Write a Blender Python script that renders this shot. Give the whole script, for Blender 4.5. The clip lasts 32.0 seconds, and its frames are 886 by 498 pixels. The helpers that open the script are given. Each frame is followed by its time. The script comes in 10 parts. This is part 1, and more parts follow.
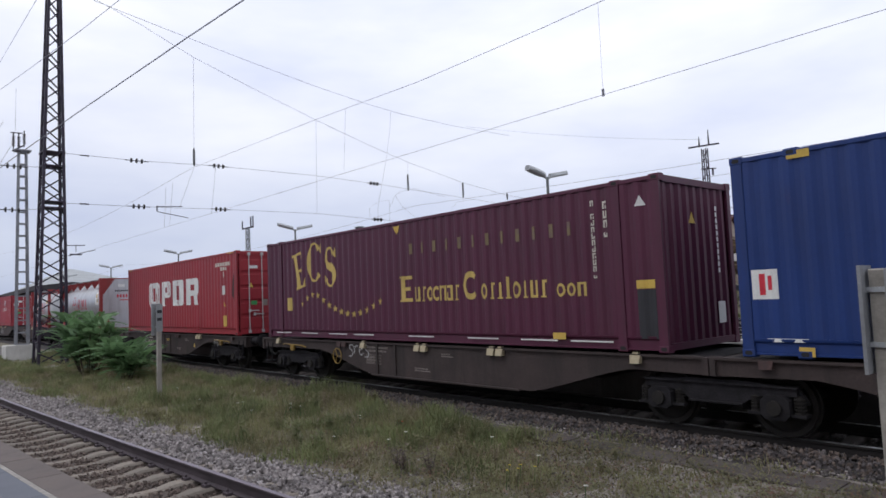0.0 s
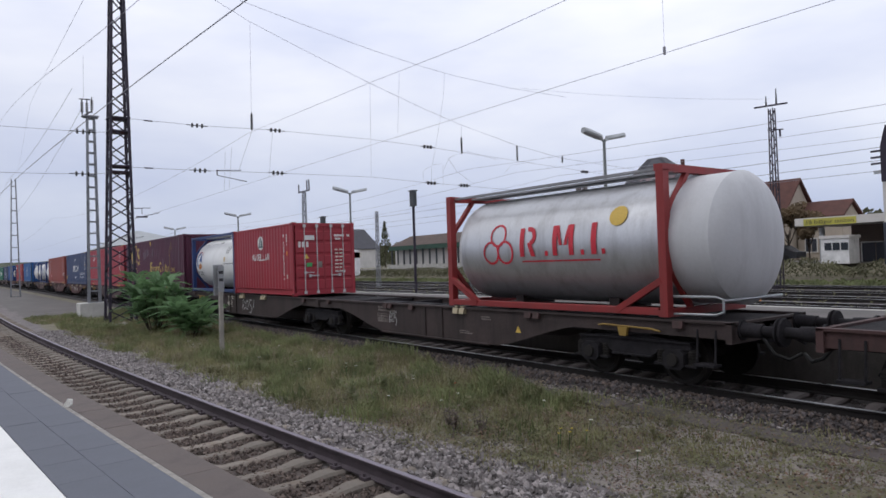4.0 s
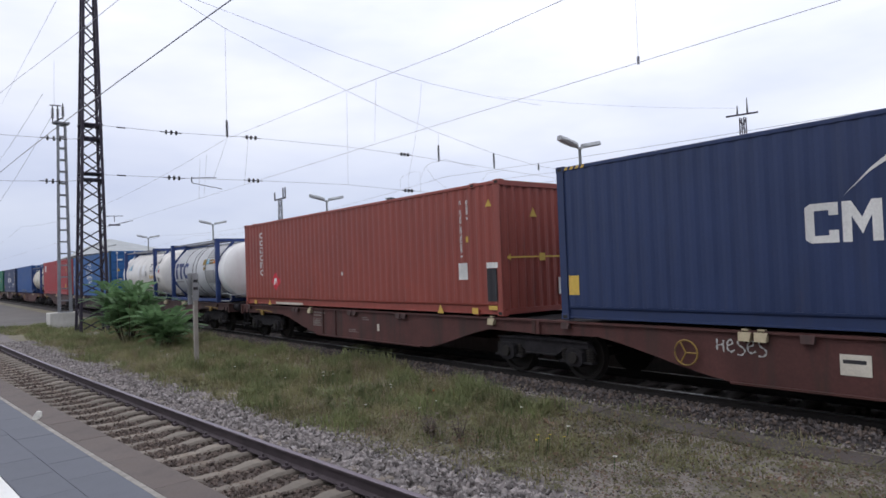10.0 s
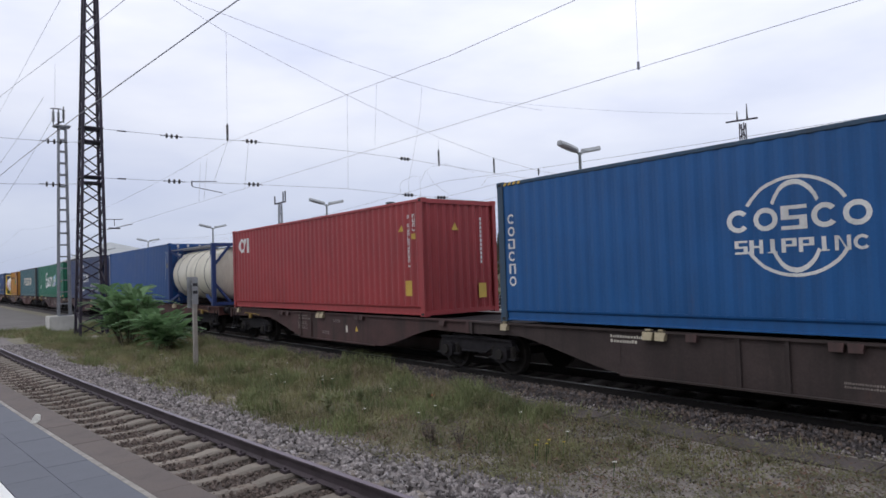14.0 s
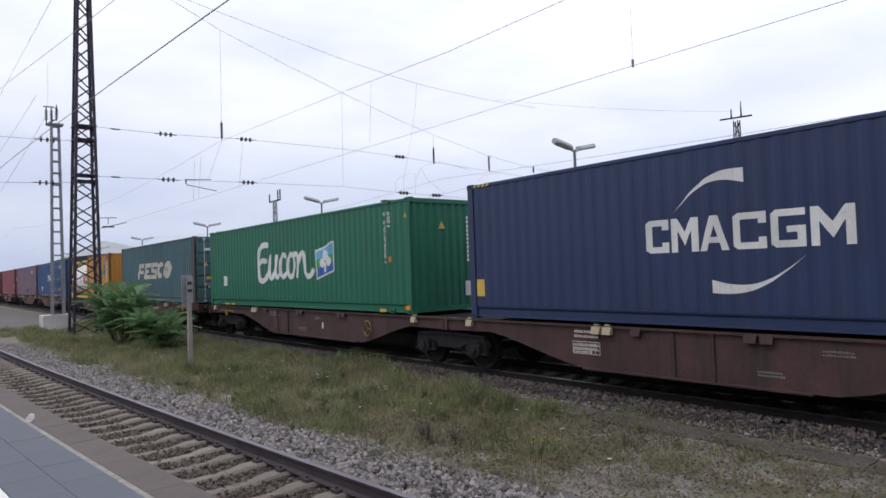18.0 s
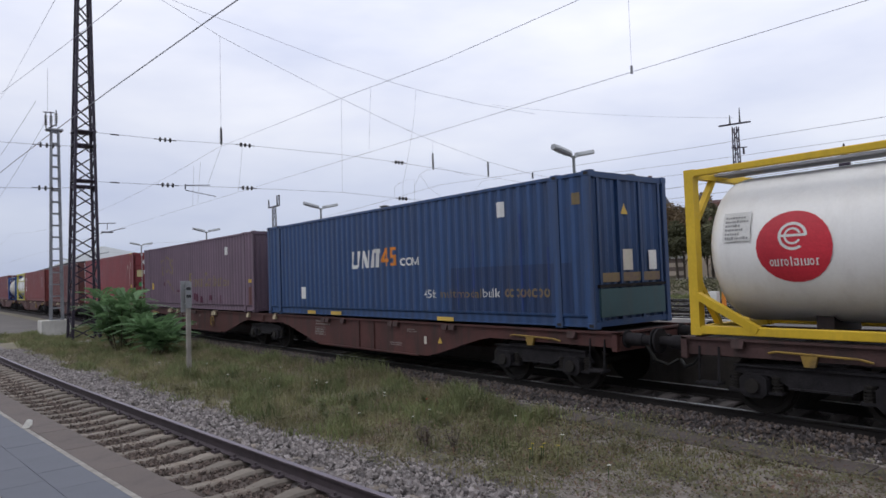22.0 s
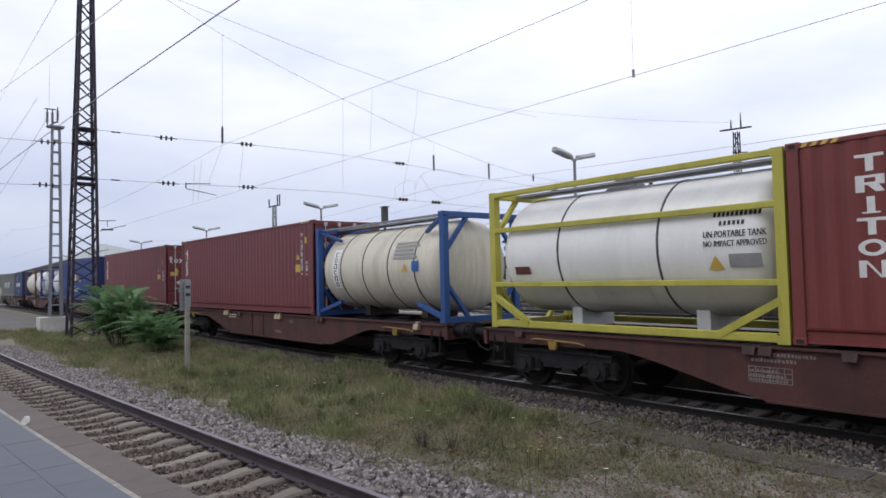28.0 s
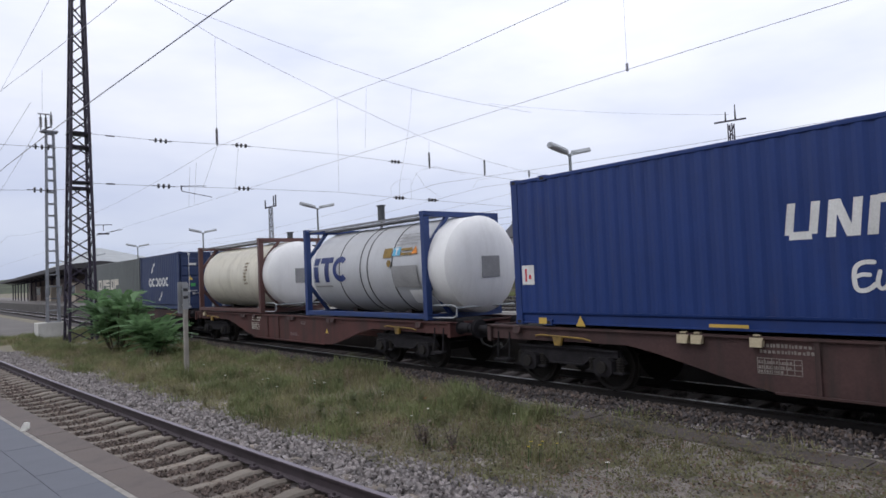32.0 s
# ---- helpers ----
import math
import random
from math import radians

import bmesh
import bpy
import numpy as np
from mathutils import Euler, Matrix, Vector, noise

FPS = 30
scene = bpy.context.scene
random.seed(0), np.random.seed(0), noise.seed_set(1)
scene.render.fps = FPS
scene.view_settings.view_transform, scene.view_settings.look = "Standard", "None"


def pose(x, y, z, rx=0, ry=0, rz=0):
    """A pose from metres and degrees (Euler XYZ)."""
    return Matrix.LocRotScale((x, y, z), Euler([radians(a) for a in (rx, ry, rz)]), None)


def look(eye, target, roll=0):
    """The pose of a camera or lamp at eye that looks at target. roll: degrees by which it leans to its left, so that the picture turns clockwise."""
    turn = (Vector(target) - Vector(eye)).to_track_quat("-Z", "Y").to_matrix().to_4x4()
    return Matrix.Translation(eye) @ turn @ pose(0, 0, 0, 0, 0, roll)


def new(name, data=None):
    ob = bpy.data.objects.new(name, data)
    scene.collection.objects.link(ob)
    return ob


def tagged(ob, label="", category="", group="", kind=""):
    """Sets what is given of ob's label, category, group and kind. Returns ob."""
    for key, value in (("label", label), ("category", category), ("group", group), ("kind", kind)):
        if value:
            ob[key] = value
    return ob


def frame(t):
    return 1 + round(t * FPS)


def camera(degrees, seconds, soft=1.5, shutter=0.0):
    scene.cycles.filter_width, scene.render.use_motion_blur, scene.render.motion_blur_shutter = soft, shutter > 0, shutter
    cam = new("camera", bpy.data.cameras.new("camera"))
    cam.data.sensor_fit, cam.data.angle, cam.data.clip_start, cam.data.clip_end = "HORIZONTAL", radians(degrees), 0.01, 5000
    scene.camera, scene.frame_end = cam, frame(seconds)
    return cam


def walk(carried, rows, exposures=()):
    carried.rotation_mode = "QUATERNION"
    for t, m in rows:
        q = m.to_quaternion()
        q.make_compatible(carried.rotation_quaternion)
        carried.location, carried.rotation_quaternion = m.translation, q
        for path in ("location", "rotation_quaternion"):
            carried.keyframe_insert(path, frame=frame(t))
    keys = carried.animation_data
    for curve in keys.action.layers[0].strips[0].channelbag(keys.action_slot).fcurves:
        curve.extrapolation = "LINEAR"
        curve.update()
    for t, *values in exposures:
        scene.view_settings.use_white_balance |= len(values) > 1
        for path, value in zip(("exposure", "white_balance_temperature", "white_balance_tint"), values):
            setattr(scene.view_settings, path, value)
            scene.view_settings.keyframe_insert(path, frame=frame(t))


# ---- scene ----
from collections import defaultdict

# camera on the platform, eye height over rail top
EYE = Vector((0.0, 0.0, 2.23))


def aim(yaw, pitch, roll):
    y, p = radians(yaw), radians(pitch)
    return look(EYE, EYE + Vector((math.sin(y) * math.cos(p), math.cos(y) * math.cos(p), math.sin(p))), roll)


cam = camera(67.27, 32.0, soft=1.6)
walk(cam, [(t, aim(y, p, r)) for t, y, p, r in [
        (0, -48.75, 4.00, -2.38), (0.5, -50.28, 3.69, -2.10), (1, -51.77, 2.83, -2.14), (1.5, -52.93, 2.21, -2.15), (2, -53.75, 1.64, -2.09),
        (2.5, -54.00, 1.26, -2.02), (3, -53.93, 1.04, -1.91), (3.5, -53.72, 1.00, -1.88), (5.5, -52.52, 1.42, -1.95), (6, -52.29, 1.56, -2.12),
        (6.5, -52.14, 1.70, -2.18), (7, -52.05, 1.82, -2.13), (7.5, -51.88, 1.87, -2.11), (8, -51.72, 1.83, -2.11), (8.5, -51.59, 1.78, -2.12),
        (9, -51.51, 1.69, -2.07), (9.5, -51.49, 1.66, -2.03), (10, -51.47, 1.63, -2.08), (10.5, -51.41, 1.58, -2.10), (11, -51.40, 1.60, -2.04),
        (11.5, -51.42, 1.66, -1.98), (12, -51.50, 1.73, -1.95), (12.5, -51.56, 1.82, -1.90), (13, -51.60, 1.92, -1.87), (13.5, -51.53, 2.01, -1.90),
        (14, -51.44, 2.01, -1.89), (14.5, -51.33, 1.95, -1.86), (16.5, -51.13, 1.87, -2.02), (17, -51.11, 1.86, -1.92), (17.5, -51.07, 1.82, -1.95),
        (18, -51.03, 1.81, -2.03), (18.5, -51.04, 1.88, -1.99), (19, -51.04, 1.97, -1.94), (19.5, -51.04, 2.09, -1.87), (20, -51.07, 2.22, -1.76),
        (20.5, -51.07, 2.35, -1.78), (21, -51.05, 2.37, -1.89), (21.5, -51.00, 2.38, -1.96), (22, -50.94, 2.30, -1.98), (22.5, -50.87, 2.24, -1.96),
        (23, -50.79, 2.16, -1.88), (23.5, -50.75, 2.15, -1.83), (24, -50.75, 2.17, -1.78), (24.5, -50.77, 2.18, -1.66), (25, -50.80, 2.16, -1.64),
        (25.5, -50.81, 2.11, -1.60), (27.5, -50.90, 2.35, -1.34), (28, -50.92, 2.42, -1.31), (28.5, -50.89, 2.52, -1.23), (29, -50.79, 2.55, -1.08),
        (29.5, -50.70, 2.59, -1.06), (30, -50.56, 2.68, -1.14), (30.5, -50.37, 2.72, -1.22), (31, -50.20, 2.65, -1.41), (31.5, -50.22, 2.47, -1.70),
        (32, -50.69, 2.20, -2.45)
]], [(0, 0.0), (2.5, -0.10), (6, 0.0), (9, 0.06), (10, 0.08), (11.5, -0.02), (12, -0.07), (12.4, -0.10), (13, -0.17), (14, -0.03), (17, 0.04), (18, 0.10), (20, 0.03), (21, -0.05), (22, -0.10), (22.8, 0.05), (24, 0.10), (25.5, 0.08), (28, 0.08), (29, -0.10), (30, 0.06), (32, 0.04)])

# overcast daylight
world = bpy.data.worlds.new("overcast_sky")
scene.world = world
world.use_nodes = True
wn, wl = world.node_tree.nodes, world.node_tree.links
wn.clear()
w_out = wn.new("ShaderNodeOutputWorld")
w_bg = wn.new("ShaderNodeBackground")
w_sky = wn.new("ShaderNodeTexSky")
w_sky.sky_type, w_sky.sun_disc = "NISHITA", False
w_sky.sun_elevation, w_sky.sun_rotation = radians(51), radians(209)
w_tc = wn.new("ShaderNodeTexCoord")
w_map = wn.new("ShaderNodeMapping")
w_map.inputs["Scale"].default_value = (1.0, 1.0, 3.2)
w_noise = wn.new("ShaderNodeTexNoise")
w_noise.inputs["Scale"].default_value = 1.9
w_noise.inputs["Detail"].default_value = 5.0
w_noise.inputs["Roughness"].default_value = 0.52
w_ramp = wn.new("ShaderNodeValToRGB")
w_ramp.color_ramp.elements[0].position, w_ramp.color_ramp.elements[1].position = 0.3, 0.72
w_ramp.color_ramp.elements[0].color = (0.66, 0.70, 0.86, 1)
w_ramp.color_ramp.elements[1].color = (1.0, 1.0, 1.04, 1)
# the cloud deck brightens towards the veiled sun
w_dot = wn.new("ShaderNodeVectorMath")
w_dot.operation = "DOT_PRODUCT"
w_dot.inputs[1].default_value = (-0.10, 0.72, 0.68)
w_glow = wn.new("ShaderNodeMapRange")
w_glow.inputs["From Min"].default_value, w_glow.inputs["From Max"].default_value = 0.2, 1.0
w_glow.inputs["To Min"].default_value, w_glow.inputs["To Max"].default_value = 1.18, 1.32
w_mul = wn.new("ShaderNodeVectorMath")
w_mul.operation = "SCALE"
w_dim = wn.new("ShaderNodeVectorMath")
w_dim.operation = "SCALE"
w_dim.inputs["Scale"].default_value = 0.1
w_mix = wn.new("ShaderNodeMix")
w_mix.data_type = "RGBA"
w_mix.inputs["Factor"].default_value = 0.94
wl.new(w_tc.outputs["Generated"], w_map.inputs["Vector"])
wl.new(w_map.outputs["Vector"], w_noise.inputs["Vector"])
wl.new(w_noise.outputs["Fac"], w_ramp.inputs["Fac"])
wl.new(w_tc.outputs["Generated"], w_dot.inputs[0])
wl.new(w_dot.outputs["Value"], w_glow.inputs["Value"])
wl.new(w_ramp.outputs["Color"], w_mul.inputs[0])
wl.new(w_glow.outputs["Result"], w_mul.inputs["Scale"])
# an overcast sky is dimmer and bluer towards the horizon
w_sep = wn.new("ShaderNodeSeparateXYZ")
w_low = wn.new("ShaderNodeValToRGB")
w_low.color_ramp.elements[0].position, w_low.color_ramp.elements[1].position = 0.03, 0.34
w_low.color_ramp.elements[0].color, w_low.color_ramp.elements[1].color = (0.50, 0.55, 0.66, 1), (1.0, 1.0, 1.0, 1)
w_tint = wn.new("ShaderNodeVectorMath")
w_tint.operation = "MULTIPLY"
wl.new(w_tc.outputs["Generated"], w_sep.inputs[0])
wl.new(w_sep.outputs["Z"], w_low.inputs["Fac"])
wl.new(w_sky.outputs["Color"], w_dim.inputs[0])
wl.new(w_dim.outputs["Vector"], w_mix.inputs["A"])
wl.new(w_mul.outputs["Vector"], w_tint.inputs[0])
wl.new(w_low.outputs["Color"], w_tint.inputs[1])
wl.new(w_tint.outputs["Vector"], w_mix.inputs["B"])
wl.new(w_mix.outputs["Result"], w_bg.inputs["Color"])
w_bg.inputs["Strength"].default_value = 1.0
wl.new(w_bg.outputs["Background"], w_out.inputs["Surface"])

sun = new("sun", bpy.data.lights.new("sun", "SUN"))
sun.data.energy, sun.data.angle, sun.data.color = 0.5, radians(25), (1.0, 0.97, 0.93)
sun.matrix_world = look((0, 0, 0), (0.30, 0.55, -0.78))
scene.view_settings.exposure = 0.0


# ---------- materials ----------
def node(nt, kind, **values):
    n = nt.nodes.new(kind)
    for k, v in values.items():
        n.inputs[k].default_value = v
    return n


def mat(name, color, rough=0.7, metal=0.0, var=0.18, scale=1.5, fine=40.0, bump=0.15, dirt=0.0, dirt_color=(0.06, 0.05, 0.04),
        streak=False, rust=0.0, random_tint=0.0, spec=0.4, ribs=0.0, island=0.0):
    """A weathered surface: broad and fine variation, painted rib shading, dirt or streaks, rust spots and a fine
    relief.
    """
    m = bpy.data.materials.new(name)
    m.use_nodes = True
    nt = m.node_tree
    lk = nt.links
    bsdf = nt.nodes["Principled BSDF"]
    bsdf.inputs["Metallic"].default_value = metal
    bsdf.inputs["Specular IOR Level"].default_value = spec
    tc = nt.nodes.new("ShaderNodeTexCoord")
    broad = node(nt, "ShaderNodeTexNoise", Scale=scale, Detail=4.0, Roughness=0.6)
    grain = node(nt, "ShaderNodeTexNoise", Scale=fine, Detail=3.0, Roughness=0.6)
    lk.new(tc.outputs["Object"], broad.inputs["Vector"])
    lk.new(tc.outputs["Object"], grain.inputs["Vector"])
    lo = [c * (1 - var) for c in color]
    hi = [min(1, c * (1 + var)) for c in color]
    ramp = nt.nodes.new("ShaderNodeValToRGB")
    ramp.color_ramp.elements[0].position, ramp.color_ramp.elements[1].position = 0.32, 0.68
    ramp.color_ramp.elements[0].color, ramp.color_ramp.elements[1].color = (*lo, 1), (*hi, 1)
    lk.new(broad.outputs["Fac"], ramp.inputs["Fac"])
    col = ramp.outputs["Color"]
    g = node(nt, "ShaderNodeMapRange")
    g.inputs["From Min"].default_value, g.inputs["From Max"].default_value = 0.3, 0.7
    g.inputs["To Min"].default_value, g.inputs["To Max"].default_value = 1 - var * 0.5, 1 + var * 0.5
    lk.new(grain.outputs["Fac"], g.inputs["Value"])
    sc = nt.nodes.new("ShaderNodeVectorMath")
    sc.operation = "SCALE"
    lk.new(col, sc.inputs[0])
    lk.new(g.outputs["Result"], sc.inputs["Scale"])
    col = sc.outputs["Vector"]
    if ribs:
        # rib shading put into the colour: rubbed outer flats paler, grooves darker
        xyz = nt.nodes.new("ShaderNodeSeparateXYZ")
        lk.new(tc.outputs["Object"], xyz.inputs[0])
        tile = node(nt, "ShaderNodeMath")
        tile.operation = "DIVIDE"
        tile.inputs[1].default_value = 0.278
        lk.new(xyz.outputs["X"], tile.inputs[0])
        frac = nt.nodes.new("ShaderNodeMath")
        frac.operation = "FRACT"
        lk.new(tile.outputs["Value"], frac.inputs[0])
        rib_shade = nt.nodes.new("ShaderNodeValToRGB")
        rib_shade.color_ramp.elements[0].position, rib_shade.color_ramp.elements[1].position = 0.0, 0.26
        rib_shade.color_ramp.elements[0].color = rib_shade.color_ramp.elements[1].color = (1 + ribs, 1 + ribs, 1 + ribs, 1)
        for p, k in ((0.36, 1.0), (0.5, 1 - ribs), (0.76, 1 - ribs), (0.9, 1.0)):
            e = rib_shade.color_ramp.elements.new(p)
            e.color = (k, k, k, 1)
        lk.new(frac.outputs["Value"], rib_shade.inputs["Fac"])
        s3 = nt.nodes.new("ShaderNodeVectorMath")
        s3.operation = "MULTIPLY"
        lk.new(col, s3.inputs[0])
        lk.new(rib_shade.outputs["Color"], s3.inputs[1])
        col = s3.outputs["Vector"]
    if island:
        geo = nt.nodes.new("ShaderNodeNewGeometry")
        r = node(nt, "ShaderNodeMapRange")
        r.inputs["To Min"].default_value, r.inputs["To Max"].default_value = 1 - island, 1 + island
        lk.new(geo.outputs["Random Per Island"], r.inputs["Value"])
        s4 = nt.nodes.new("ShaderNodeVectorMath")
        s4.operation = "SCALE"
        lk.new(col, s4.inputs[0])
        lk.new(r.outputs["Result"], s4.inputs["Scale"])
        col = s4.outputs["Vector"]
    if random_tint:
        info = nt.nodes.new("ShaderNodeObjectInfo")
        r = node(nt, "ShaderNodeMapRange")
        r.inputs["To Min"].default_value, r.inputs["To Max"].default_value = 1 - random_tint, 1 + random_tint
        lk.new(info.outputs["Random"], r.inputs["Value"])
        s2 = nt.nodes.new("ShaderNodeVectorMath")
        s2.operation = "SCALE"
        lk.new(col, s2.inputs[0])
        lk.new(r.outputs["Result"], s2.inputs["Scale"])
        col = s2.outputs["Vector"]
    for amount, tint, stretch, base, lo_p in ((dirt, dirt_color, (1.0, 1.0, 0.12 if streak else 1.0), 3.0, 0.48), (rust, (0.13, 0.045, 0.02), (1.0, 1.0, 0.3), 5.0, 0.62)):
        if not amount:
            continue
        mp = nt.nodes.new("ShaderNodeMapping")
        mp.inputs["Scale"].default_value = stretch
        lk.new(tc.outputs["Object"], mp.inputs["Vector"])
        dn = node(nt, "ShaderNodeTexNoise", Scale=base, Detail=6.0, Roughness=0.68)
        lk.new(mp.outputs["Vector"], dn.inputs["Vector"])
        dr = node(nt, "ShaderNodeMapRange")
        dr.inputs["From Min"].default_value, dr.inputs["From Max"].default_value = lo_p, lo_p + 0.2
        dr.inputs["To Max"].default_value = amount
        lk.new(dn.outputs["Fac"], dr.inputs["Value"])
        mx = nt.nodes.new("ShaderNodeMix")
        mx.data_type = "RGBA"
        mx.inputs["B"].default_value = (*tint, 1)
        lk.new(dr.outputs["Result"], mx.inputs["Factor"])
        lk.new(col, mx.inputs["A"])
        col = mx.outputs["Result"]
    lk.new(col, bsdf.inputs["Base Color"])
    rr = node(nt, "ShaderNodeMapRange")
    rr.inputs["To Min"].default_value, rr.inputs["To Max"].default_value = max(0.05, rough - 0.12), min(1, rough + 0.12)
    lk.new(broad.outputs["Fac"], rr.inputs["Value"])
    lk.new(rr.outputs["Result"], bsdf.inputs["Roughness"])
    if bump:
        bp = node(nt, "ShaderNodeBump", Strength=bump, Distance=0.01)
        lk.new(grain.outputs["Fac"], bp.inputs["Height"])
        lk.new(bp.outputs["Normal"], bsdf.inputs["Normal"])
    return m


def paint(name, color, dirt=0.25, rust=0.25, rough=0.5, ribs=0.045):
    """Container paint with rib shading in its colour, streaked with dirt and spotted with rust."""
    # brightened, with a bluish haze veil put into the paint colour
    color = (color[0] * 1.12, color[1] * 1.12 + 0.002, color[2] * 1.2 + 0.006)
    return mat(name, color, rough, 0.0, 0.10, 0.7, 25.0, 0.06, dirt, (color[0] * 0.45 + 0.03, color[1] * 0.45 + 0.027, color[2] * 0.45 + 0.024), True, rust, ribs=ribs)


